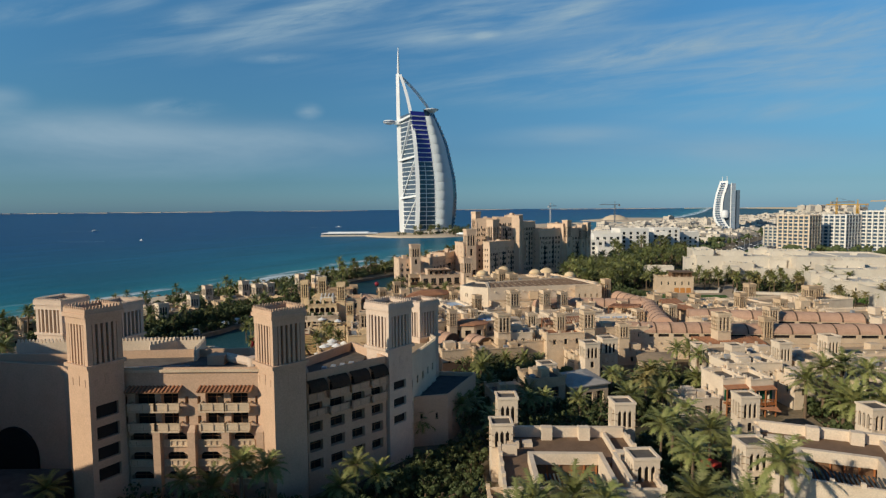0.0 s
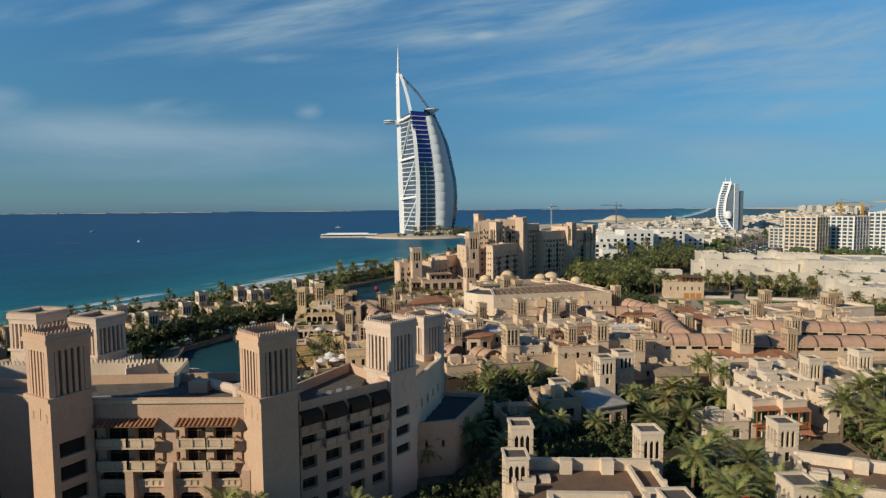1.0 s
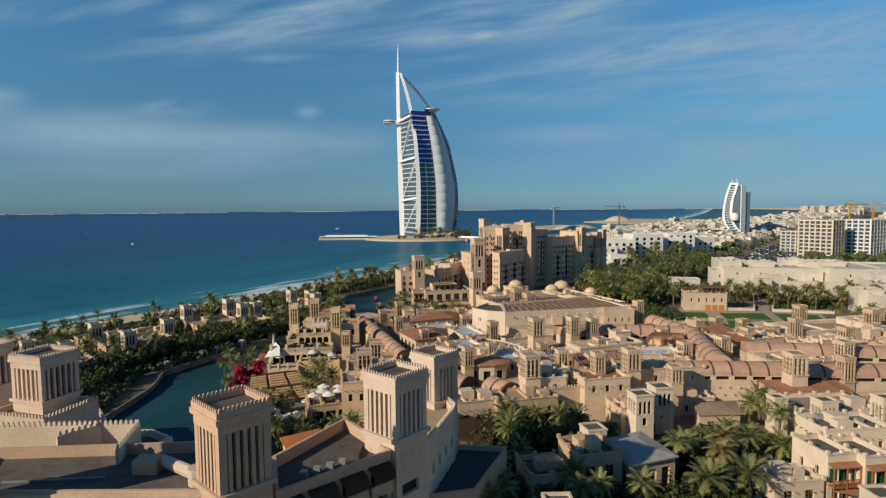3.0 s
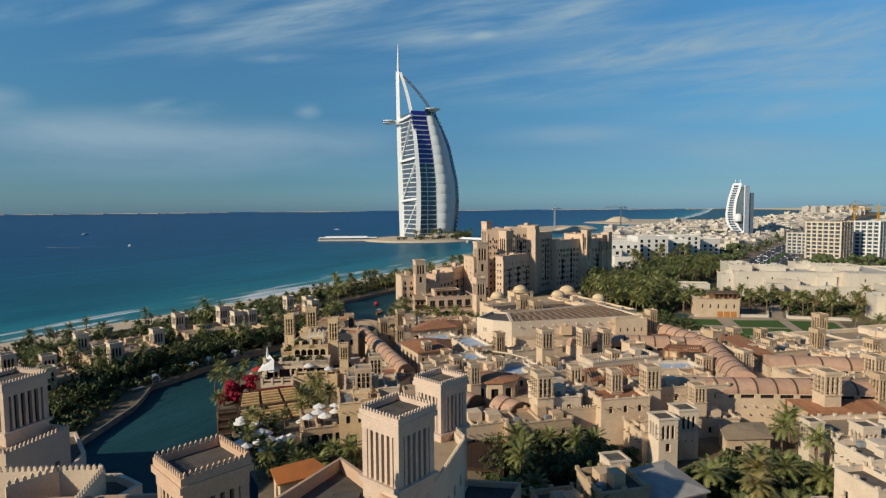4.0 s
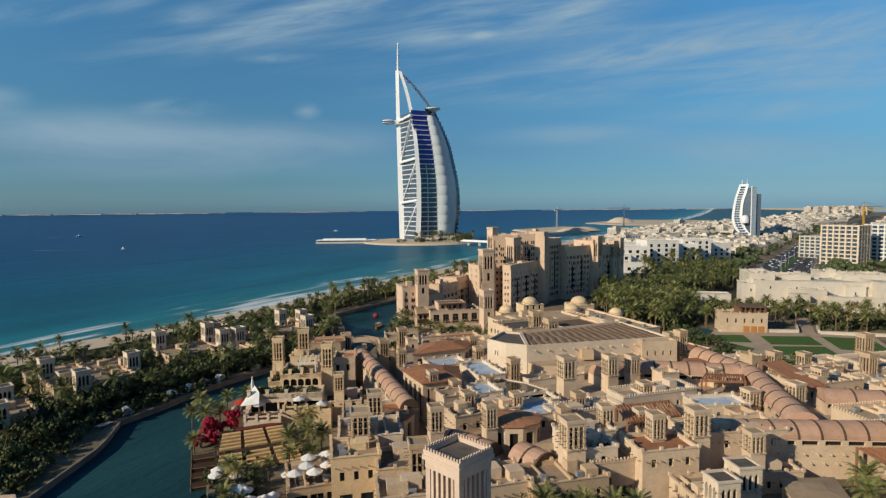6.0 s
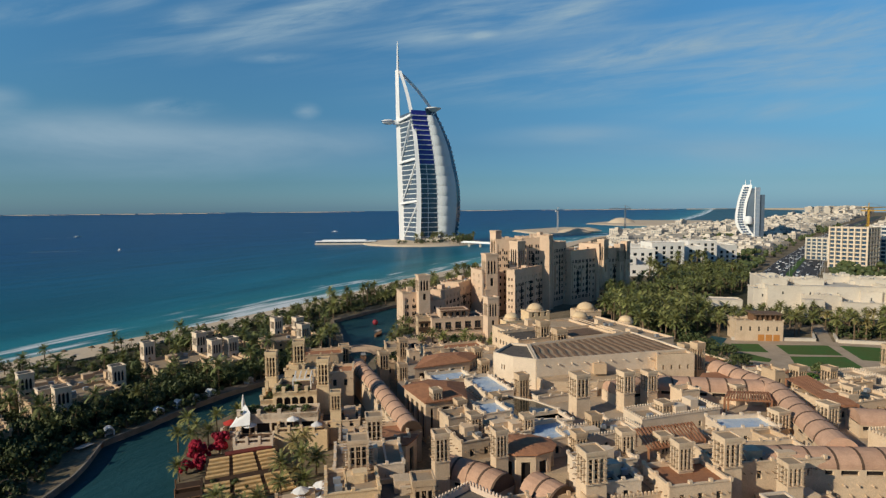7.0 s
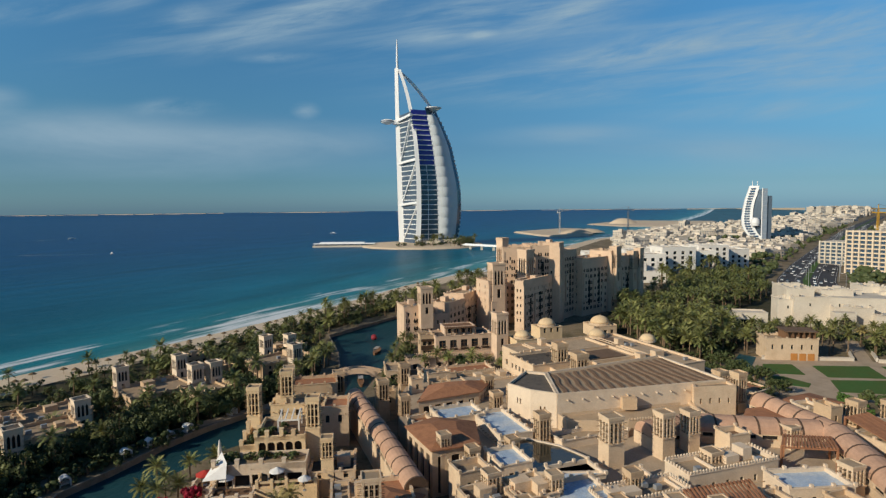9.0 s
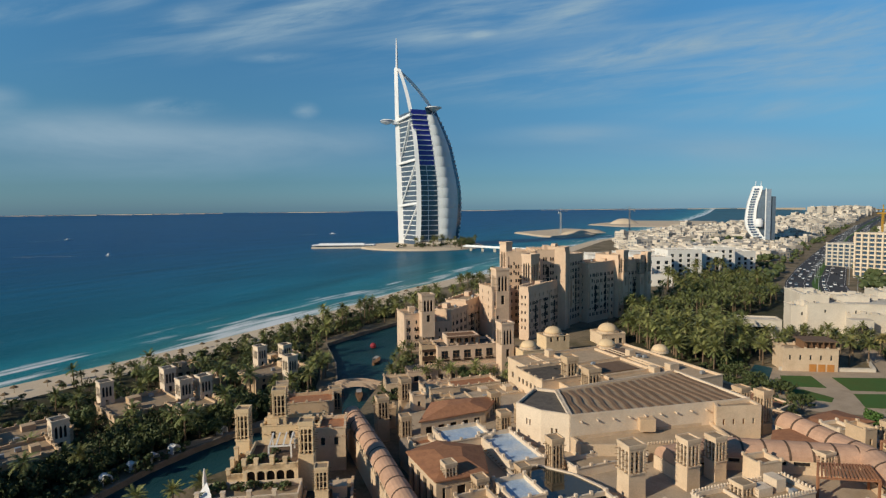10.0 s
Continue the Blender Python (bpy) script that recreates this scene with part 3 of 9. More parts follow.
def build_setting():
    s = Shell()
    radii, n = [0.0, 400.0, 900.0, 1600.0, 2600.0, 3400.0, 4100.0, 4850.0], 96
    lift = {4850.0: 33.0, 4100.0: 12.0, 3400.0: 2.5}
    # the far rim rises over open sea alone, not behind the town
    rise = [min(1.0, max(0.0, (2 * math.pi * k / n - radians(56)) / radians(6))) if k < n * 0.6 else 0.0 for k in range(n)]
    rings = [[(r * math.cos(2 * math.pi * k / n), r * math.sin(2 * math.pi * k / n), lift.get(r, 0.0) * rise[k]) for k in range(n)] for r in radii[1:]]
    s.poly(rings[0])
    s.tube(rings)
    s.f = [f for f in s.f if len(f) == 4 or f == tuple(range(n))]
    setting("water_sea", s, SEA, "open blue-green sea with small breakers along the shore", "sea")

    inner = offset_line(SHORE, 20)
    outline = inner + [(4700, 900), (4200, -900), (1500, -1500), (-520, -900)]
    outer = [Vector((x, y, 1.5)) for x, y in outline]
    hole = [Vector((x, y, 1.5)) for x, y in CANAL]
    hole2 = [Vector((x, y, 1.5)) for x, y in CANAL_NEAR]
    from mathutils.geometry import tessellate_polygon
    g = Shell()
    pts = outer + hole + hole2
    g.v = [tuple(p) for p in pts]
    for tri in tessellate_polygon([outer, hole, hole2]):
        a, b, c = (pts[i] for i in tri)
        up = (b - a).cross(c - a).z
        g.f.append(tuple(tri) if up > 0 else tuple(reversed(tri)))
    setting("ground", g, GROUND, "sandy ground with patches of planted earth", "ground")

    q = Shell()
    for basin in (CANAL, CANAL_NEAR):
        ring = basin + basin[:1]
        for a, b in zip(ring, ring[1:]):
            q.poly([(*a, -1.5), (*b, -1.5), (*b, 1.5), (*a, 1.5)])
    setting("wall_quay", q, GREY_STONE, "sandstone quay wall along the canal", "quay")
    low = Shell()
    left = [p for p in CANAL[16:]]
    for a, b in zip(left, left[1:]):
        d = (Vector(b) - Vector(a)).normalized()
        o = Vector((d.y, -d.x)) * -0.4
        low.tube([[(*a, 1.4), (a[0] + o.x, a[1] + o.y, 1.4), (a[0] + o.x, a[1] + o.y, 1.72), (*a, 1.72)],
                  [(*b, 1.4), (b[0] + o.x, b[1] + o.y, 1.4), (b[0] + o.x, b[1] + o.y, 1.72), (*b, 1.72)]])
    setting("wall_parapet_canal", low, GREY_STONE, "low pale wall along the canal walk", "wall")

    b = Shell()
    rows = [offset_line(SHORE, k) for k in (26, 19, 8, 0, -14)]
    for (za, ra), (zb, rb) in zip(zip((1.52, 1.54, 0.75, 0.0, -1.6), rows), list(zip((1.52, 1.54, 0.75, 0.0, -1.6), rows))[1:]):
        for k in range(len(SHORE) - 1):
            b.poly([(*ra[k], za), (*ra[k + 1], za), (*rb[k + 1], zb), (*rb[k], zb)][::-1])
    setting("ground_beach", b, SAND, "pale sand beach sloping into the sea", "beach")

    # planted beds: dark earth under the trees
    for bed in ([(-95, 140), (-99, 184), (-100, 198), (-95, 214), (-82, 236), (-66, 252), (-51, 267), (-54, 296), (-58, 316), (-67, 350), (-52, 384), (-30, 412), (-40, 424), (-82, 368), (-112, 322), (-130, 296), (-150, 268), (-180, 205), (-215, 130)],
                [(72, 300), (92, 296), (108, 318), (130, 330), (152, 372), (195, 420), (225, 510), (190, 530), (150, 480), (110, 440), (84, 408), (66, 366)],
                [(30, 72), (44, 70), (52, 92), (52, 110), (50, 146), (32, 147), (30, 110)], [(4, 122), (32, 142), (33, 154), (20, 160), (3, 152)], [(74, 108), (130, 98), (136, 142), (100, 126), (78, 131)], [(-48, 66), (3, 62), (4, 106), (-7, 106), (-20, 86), (-48, 85)]):
        g = Shell()
        pts = [Vector((x, y, 1.51)) for x, y in bed]
        g.v = [tuple(p) for p in pts]
        for tri in tessellate_polygon([pts]):
            a, b, c = (pts[i] for i in tri)
            g.f.append(tuple(tri) if (b - a).cross(c - a).z > 0 else tuple(reversed(tri)))
        setting("ground_garden", g, EARTH, "dark planted garden earth under trees", "garden bed")

    # walkways and lawn
    p = Shell()
    walk_line = [(-94, 150), (-97, 184), (-98, 198), (-92, 216), (-80, 236), (-66, 251), (-52, 264)]
    for k in range(len(walk_line) - 1):
        a, c = Vector(walk_line[k]), Vector(walk_line[k + 1])
        d = (c - a).normalized()
        o = Vector((d.y, -d.x)) * 1.8
        p.poly([(*(a - o), 1.52), (*(a + o), 1.52), (*(c + o), 1.52), (*(c - o), 1.52)])
    setting("pavement_canal_walk", p, PAVING, "pale paved walk beside the canal", "path")
    for quad in ([(104.6, 294), (114.6, 293), (111.4, 280.2), (98.9, 282.8)], [(120.4, 291), (139.4, 289.4), (135.0, 274.8), (117.0, 277.2)], [(97.5, 279.4), (103.0, 278.8), (107.2, 270.6), (104.0, 266.8), (95.5, 271.5)], [(115.6, 274.0), (134.3, 272.6), (130.6, 258.0), (110.5, 262.0)], [(143.6, 289.0), (160, 284), (152, 262), (137.5, 268.5)]):
        s = Shell()
        s.poly([(x, y, 1.62) for x, y in reversed(quad)])
        s.tube([[(x, y, 1.4) for x, y in reversed(quad)], [(x, y, 1.61) for x, y in reversed(quad)]])
        setting("ground_lawn", s, GRASS, "mown green lawn panel between pale paths", "lawn")
    s = Shell()
    s.poly([(86, 262), (146, 246), (165, 292), (104, 303)])
    s.v = [(x, y, 1.53) for x, y, z in [(86, 262, 0), (146, 244, 0), (165, 290, 0), (104, 306, 0)]]
    setting("pavement_lawn_court", s, PAVING, "pale stone paving round the lawns", "paving")

    s = Shell()
    s.poly([(x, y, 1.57) for x, y in ((90.4, 284.6), (94.0, 282.4), (98.5, 290), (107.6, 303.5), (103.5, 308.2), (96, 298))])
    setting("water_pond", s, SEA, "small still pond beside the lawns", "pond")

    # highway running to the horizon
    axis = [(215, 440), (264, 522), (335, 622), (457, 784), (687, 1088), (1068, 1570), (1900, 2600)]
    r, lines, mid = Shell(), Shell(), Shell()
    for a, c in zip(axis, axis[1:]):
        a, c = Vector(a), Vector(c)
        d = (c - a).normalized()
        o = Vector((d.y, -d.x))
        for sh, lo, hi, z in ((r, -19, 19, 1.56), (mid, -2.2, 2.2, 1.66), (lines, -18.1, -17.95, 1.575), (lines, 17.95, 18.1, 1.575), (lines, 6.95, 7.1, 1.575), (lines, -7.1, -6.95, 1.575)):
            sh.poly([(*(a + o * lo), z), (*(a + o * hi), z), (*(c + o * hi), z), (*(c + o * lo), z)])
    setting("road", r, ASPHALT, "wide dark asphalt highway", "road")
    setting("road_median", mid, GRASS, "planted green strip between the carriageways", "median")
    setting("road_lines", lines, CANVAS, "white painted lane lines", "lines")
    e = Shell()
    for a, c in zip([(192, 330), (196, 380), (215, 440)], [(196, 380), (215, 440), (240, 480)]):
        a, c = Vector(a), Vector(c)
        o = Vector(((c - a).normalized().y, -(c - a).normalized().x)) * 5
        e.poly([(*(a - o), 1.54), (*(a + o), 1.54), (*(c + o), 1.54), (*(c - o), 1.54)])
    setting("road_side", e, ASPHALT, "side road between the trees", "road")

    # breakwaters and the far coast
    for k, ring in enumerate(([(150, 1400), (182, 1225), (222, 1168), (283, 1225), (372, 1480), (310, 1590)], [(440, 1900), (490, 1690), (717, 1640), (960, 2120), (690, 2300)])):
        s = Shell()
        c = Vector(ring[0])
        for p in ring[1:]:
            c = c + Vector(p)
        c /= len(ring)
        s.tube([[(x, y, -1) for x, y in ring], [(c.x + (x - c.x) * 0.93, c.y + (y - c.y) * 0.93, 3.0) for x, y in ring]])
        setting("ground_breakwater_%d" % (k + 1), s, SAND, "sandy breakwater with rock edges in the sea", "breakwater")
    for x, y, r, h in ((262, 1262, 36, 9.0), (300, 1330, 40, 8.0), (560, 1905, 46, 17.0), (700, 1760, 60, 6.0)):
        heap = thing("sand_heap", "heap of pale dredged sand on a breakwater", "sand heap", "sand heaps", m=pose(x, y, 2.6))
        part("sand", Shell().round(0, 0, [(r, 0), (r * 0.7, h * 0.55), (r * 0.35, h * 0.92), (2, h)], 18, 1.0, 0.7, 0.3), SAND, heap)
    rnd = random.Random(3)
    s = Shell()
    for k in range(70):
        a = radians(rnd.uniform(92, 130)) if k < 40 else radians(rnd.uniform(60, 92))
        r = rnd.uniform(4700, 4790)
        w = rnd.uniform(40, 170)
        s.box(r * math.cos(a) - w, r * math.cos(a) + w, r * math.sin(a) - 15, r * math.sin(a) + 15, 18, 30.2 + rnd.uniform(0, 1.8), 2)
    tagged(part("far_islands", s, SAND), "low pale strip of islands on the sea horizon", "islands", "", "stuff")


build_setting()

# ---- the sail-shaped tower on its island ----
def curve(table, z):
    for (z0, u0), (z1, u1) in zip(table, table[1:]):
        if z <= z1:
            k = (z - z0) / (z1 - z0)
            return u0 + (u1 - u0) * k
    return table[-1][1]


def smooth_curve(table, z):
    return (curve(table, z - 9) + curve(table, z) * 2 + curve(table, z + 9)) / 4


SPINE = [(-20, 2.0), (0, 2.0), (60, 0.6), (140, -1.2), (200, -2.4), (272, -3.0), (300, -3.0)]
BOW = [(-20, 28.5), (0, 29.5), (45, 31.8), (91, 32.0), (152, 28.2), (197, 21.5), (228, 15.0), (258, 6.2), (270, 1.0), (300, 1.0)]
SAIL_L = [(-20, 60.5), (0, 60.5), (91, 59.2), (152, 52.0), (191, 45.2), (215, 40.5), (240, 36)]
SAIL_R = [(-20, 86), (0, 86), (30, 90), (61, 92), (91, 90.2), (152, 77.5), (188, 63.5), (205, 54), (240, 38)]
EDGE_R = [(-20, 91), (0, 91), (30, 96), (61, 97.6), (91, 95.8), (152, 82.5), (188, 67.5), (205, 58), (240, 40)]


def sail_tower():
    top = thing("sail_tower", "white sail-shaped high-rise hotel with blue glass on its own island", "skyscraper", m=pose(-76, 1015, 4.0))
    # plan: the spine stands at the seaward point, one wing comes towards the shore, the cloth hangs between the wings
    V_BOW, V_SL, V_SR, V_ER = -46.0, -36.0, 4.0, 12.0
    floors = [6 + 7.5 * k for k in range(27)]
    ROOF = 199.0

    def strip(fa, va, fb, vb, z0, z1, push=0.0, n=3):
        s = Shell()
        zs = [z0 + (z1 - z0) * k / n for k in range(n + 1)]
        for a, b in zip(zs, zs[1:]):
            s.poly([(smooth_curve(fa, a), va - push, a), (smooth_curve(fb, a), vb - push, a), (smooth_curve(fb, b), vb - push, b), (smooth_curve(fa, b), va - push, b)])
        return s
    # glass of the wing's flank and of its end
    part("flank_glazing", strip(SPINE, 0, BOW, V_BOW, 0, ROOF, 0, 30), TOWER_GLASS, top, "grey glazing behind the white trusses")
    low = strip(BOW, V_BOW, SAIL_L, V_SL, 0, 120, 0, 18)
    part("end_glazing", low, TEAL_GLASS, top, "grey-blue glass of the wing's end")
    part("end_glazing", strip(BOW, V_BOW, SAIL_L, V_SL, 120, ROOF + 3, 0, 14), DEEP_GLASS, top, "deep blue glass of the upper storeys")
    for z in floors:
        if z > ROOF:
            continue
        s = Shell()
        h = 1.15
        for fa, va, fb, vb in ((SPINE, 0, BOW, V_BOW), (BOW, V_BOW, SAIL_L, V_SL)):
            a0, b0, a1, b1 = smooth_curve(fa, z), smooth_curve(fb, z), smooth_curve(fa, z + h), smooth_curve(fb, z + h)
            s.tube([[(a0, va - 0.2, z), (a0, va - 1.6, z), (a1, va - 1.6, z + h), (a1, va - 0.2, z + h)],
                    [(b0, vb - 0.2, z), (b0, vb - 1.6, z), (b1, vb - 1.6, z + h), (b1, vb - 0.2, z + h)]])
        part("floor_band", s, WHITE_PAINT, top)
    # a mullion runs up the wing's end
    s, rings = Shell(), []
    for i in range(15):
        z = 4 + 116 * i / 14
        u = (smooth_curve(BOW, z) + smooth_curve(SAIL_L, z)) / 2
        rings.append([(u - 0.5, V_BOW + 4.2, z), (u + 0.5, V_BOW + 4.2, z), (u + 0.5, V_BOW + 6, z), (u - 0.5, V_BOW + 6, z)])
    s.tube(rings)
    part("mullion", s, WHITE_PAINT, top)
    # the sail: cloth panels that belly between the floors
    n, k = 12, 9
    zs = [8 + (ROOF - 12) * i / (n * 4) for i in range(n * 4 + 1)]
    for p in range(n):
        s = Shell()
        rings = []
        for i in range(p * 4, p * 4 + 5):
            z = zs[i]
            a, b = smooth_curve(SAIL_L, z), smooth_curve(SAIL_R, z)
            local = math.sin(math.pi * (i - p * 4) / 4)
            row = []
            for j in range(k + 1):
                f = j / k
                belly = 16 * math.sin(math.pi * f) + 1.6 * local * math.sin(math.pi * f)
                row.append((a + (b - a) * f + belly * 0.25, V_SL + (V_SR - V_SL) * f - belly, z))
            rings.append(row)
        s.tube(rings, close=False)
        s.smooth = True
        part("sail_panel", s, SAIL_CLOTH, top, "pale grey woven sail panel")
    for z0, z1 in ((4, 40), (40, 80), (80, 120), (120, 160), (160, 200)):
        part("far_wing_edge", strip(SAIL_R, V_SR, EDGE_R, V_ER, z0, z1, 0, 6), TEAL_GLASS, top, "blue-grey glass edge of the far wing")
        s = Shell()
        zz = z0
        while zz < z1:
            a, b = smooth_curve(EDGE_R, zz), smooth_curve(EDGE_R, zz + 3)
            s.box(min(a, b) - 1.6, max(a, b) + 0.4, V_ER - 3, V_ER + 1, zz, zz + 3)
            zz += 7
        tagged(part("far_wing_band", s, WHITE_PAINT, top), kind="stuff")
    s = Shell()
    s.tube([[(43, -34, 196), (62, -8, 196), (60, 4, 196), (44, -10, 196)], [(42, -34, 207), (58, -8, 207), (56, 4, 207), (42, -10, 207)]])
    part("crown_storey", s, GREY_GLASS, top, "dark plant storey under the landing deck")
    # spine, mast, bowed leg, far leg
    s = Shell()
    rings = []
    for i in range(31):
        z = -2 + 274 * i / 30
        u = smooth_curve(SPINE, z)
        w = 4.6 - 2.0 * i / 30
        rings.append([(u - w, -4, z), (u + w, -6, z), (u + w, 5, z), (u - w, 5, z)])
    s.tube(rings)
    part("spine", s, WHITE_PAINT, top)
    s = Shell().round(-1.5, -2, [(2.2, 262), (1.9, 285), (1.3, 305), (0.5, 317)], 10)
    part("mast", s, WHITE_PAINT, top)
    s = Shell()
    rings = []
    for i in range(41):
        z = -2 + 272 * i / 40
        u = smooth_curve(BOW, z)
        v = V_BOW * min(1.0, max(0.0, (272 - z) / 120.0)) ** 0.8 - 3
        w = 3.9 - 1.6 * i / 40
        rings.append([(u - w, v - w, z), (u + w, v - w, z), (u + w, v + w, z), (u - w, v + w, z)])
    s.tube(rings)
    s.smooth = False
    part("bowed_leg", s, WHITE_PAINT, top)
    s = Shell()
    rings = []
    for i in range(13):
        f = i / 12
        u, z, v = 1 + 52 * f, 269 - 60 * f + 5 * math.sin(math.pi * f), 0 + 6 * f
        rings.append([(u - 2.0, v - 2, z - 1.6), (u + 2.0, v - 2, z + 0.6), (u + 2.0, v + 2, z + 0.6), (u - 2.0, v + 2, z - 1.6)])
    s.tube(rings)
    part("far_leg", s, WHITE_PAINT, top)
    # trusses
    for z in (59, 124, 190):
        s = Shell()
        a, b = smooth_curve(SPINE, z), smooth_curve(BOW, z + 4)
        s.beam((a, -6, z), (b, V_BOW - 2, z + 4), 4.0, 3.4)
        part("truss_beam", s, WHITE_PAINT, top)
    for z0, z1 in ((6, 58), (64, 122), (130, 188)):
        for da in (0.0, 5.0):
            s = Shell()
            a, b = smooth_curve(SPINE, z0) + 4 + da, smooth_curve(BOW, z1) - 3 + da * 0.2
            s.beam((a, -9, z0), (b, V_BOW * 0.9 - 2, z1), 1.5, 1.5)
            part("truss_diagonal", s, WHITE_PAINT, top)
    # landing deck and the lookout restaurant
    part("landing_deck", Shell().round(55, -20, [(2, 202.5), (9, 205.5), (12.2, 207.3), (12.2, 208.4), (11.6, 208.6)], 28), WHITE_PAINT, top, "round white landing deck")
    s = Shell()
    for a in (-7, 0, 7):
        s.beam((50, -20 + a * 0.4, 193), (55 + a, -20, 206), 1.2)
    part("deck_strut", s, WHITE_PAINT, top)
    pod = part("lookout_pod", Shell().round(-18, -6, [(3, 185.5), (8.6, 188), (9.6, 190), (8.8, 192), (5, 193.2)], 28, 1.12, 0.8), WHITE_PAINT, top, "oval white lookout restaurant on an arm")
    part("pod_glazing", Shell().round(-18, -6, [(9.75, 189.4), (9.8, 190.8)], 28, 1.12, 0.8), BLUE_GLASS, pod)
    part("pod_arm", Shell().box(-10, 2, -9, -2, 185.5, 192, 0.3), WHITE_PAINT, top)
    s = Shell().box(26, 64, -62, -34, 0, 4.5).box(40, 96, -40, 6, 0, 6)
    part("podium", s, STONE_WHITE, top)

    isle = thing("island", "round sandy island with a low rock edge in the sea", "island", kind="structure")
    s = Shell()
    ring = [(math.cos(2 * math.pi * k / 40), math.sin(2 * math.pi * k / 40)) for k in range(40)]
    s.tube([[(-40 + 98 * x, 985 + 92 * y, -2) for x, y in ring], [(-40 + 92 * x, 985 + 86 * y, 2.4) for x, y in ring], [(-40 + 70 * x, 985 + 64 * y, 3.9) for x, y in ring]])
    part("sand", s, SAND, isle)
    # arrival pier and the causeway
    pier = thing("pier", "long white pier building over the water", "pier", m=pose(0, 0, 0))
    part("deck", Shell().box(-206, -110, 962, 985, -1, 2.6), STONE_WHITE, pier)
    for k in range(9):
        part("window_bay", Shell().box(-203 + k * 10, -194.5 + k * 10, 965, 980, 2.6, 4.6), GREY_GLASS, pier)
    part("roof", Shell().box(-206, -112, 963, 983, 4.6, 5.6, 0.5), WHITE_PAINT, pier)
    part("upper_deck", Shell().box(-196, -128, 967, 979, 5.6, 7.4, 0.4), WHITE_PAINT, pier)
    bridge = thing("causeway", "white causeway on piers between the shore and the island", "bridge")
    s = Shell()
    s.beam((22, 905, 6), (112, 812, 6), 9, 1.6)
    s.beam((22, 901.5, 7.4), (109, 811, 7.4), 0.4, 1.2)
    part("deck", s, WHITE_PAINT, bridge)
    for k in range(6):
        f = (k + 0.5) / 6
        part("pier_leg", Shell().box(22 + 90 * f - 1.5, 22 + 90 * f + 1.5, 905 - 93 * f - 3, 905 - 93 * f + 3, -2, 5.5), STONE_WHITE, bridge)


sail_tower()


# ---- the wave-shaped hotel ----
def wave_tower():
    top = thing("wave_tower", "wave-shaped white hotel slab with dark blue glass side", "hotel", m=pose(470, 970, 1.5, 0, 0, -26))
    # height, left and right edge of the white wave
    prof = [(0, 4.5, 15), (4, -3, 13.0), (10, -11.5, 4.5), (15, -15, 1.0), (19, -17.5, -1.2), (27, -20, -4.2), (36, -20.6, -5.8), (49, -19.2, -5.4), (57, -18, -4.4), (63, -17, -3.2), (71, -14.8, -0.8), (80, -12.2, 1.2), (85.5, -10.6, 1.9)]
    left, right = [(z, a) for z, a, b in prof], [(z, b) for z, a, b in prof]
    s = Shell()
    s.tube([[(a, 0, z), (b, -3, z), (b, 32, z), (a, 32, z)] for z, a, b in prof])
    part("white_flank", s, WHITE_PAINT, top)
    for k in range(20):
        z = 8 + 3.8 * k
        a, b = curve(left, z), curve(right, z)
        w = b - a
        for f0, f1 in ((0.22, 0.4), (0.46, 0.7)):
            part("balcony_window", Shell().box(a + w * f0, a + w * f1, -3.2, 0, z, z + 1.9), BLUE_GLASS, top)
    s = Shell()
    s.tube([[(b - 0.4, -1.0, z), (7, -4, z), (7, 30, z), (b - 0.4, 30, z)] for z, a, b in prof if 3 < z < 84])
    part("glass_flank", s, SLATE_GLASS, top, "dark blue-grey glass side")
    part("pale_fin", Shell().box(6.2, 13.2, -6, 32, 0, 81), STEEL_GLASS, top, "grey-blue glass slab")
    part("edge_fin", Shell().box(5.6, 7.0, -6.8, -5.5, 0, 82), WHITE_PAINT, top)
    part("glass_fin", Shell().box(13.4, 19.6, -3, 34, 0, 70), SLATE_GLASS, top)
    for z in range(6, 80, 7):
        part("glass_joint", Shell().box(6.9, 13.3, -6.15, -5.9, z, z + 0.5), STEEL, top)
    part("drum", Shell().round(-2, -6, [(5.6, 25), (6.2, 29), (5.6, 34), (3, 37)], 16), WHITE_PAINT, top)
    part("podium", Shell().box(-22, 26, -12, 38, -0.5, 5), STONE_WHITE, top)
    for x in (-7, 0):
        part("roof_mast", Shell().round(x, 6, [(0.6, 84), (0.4, 93)], 6), WHITE_PAINT, top)


wave_tower()

# ---- the near hotel with its tall wind towers ----
def square(cx, cy, half, turn):
    c, s = math.cos(radians(turn)), math.sin(radians(turn))
    return [(cx + half * (a * c - b * s), cy + half * (a * s + b * c)) for a, b in ((-1, -1), (1, -1), (1, 1), (-1, 1))]


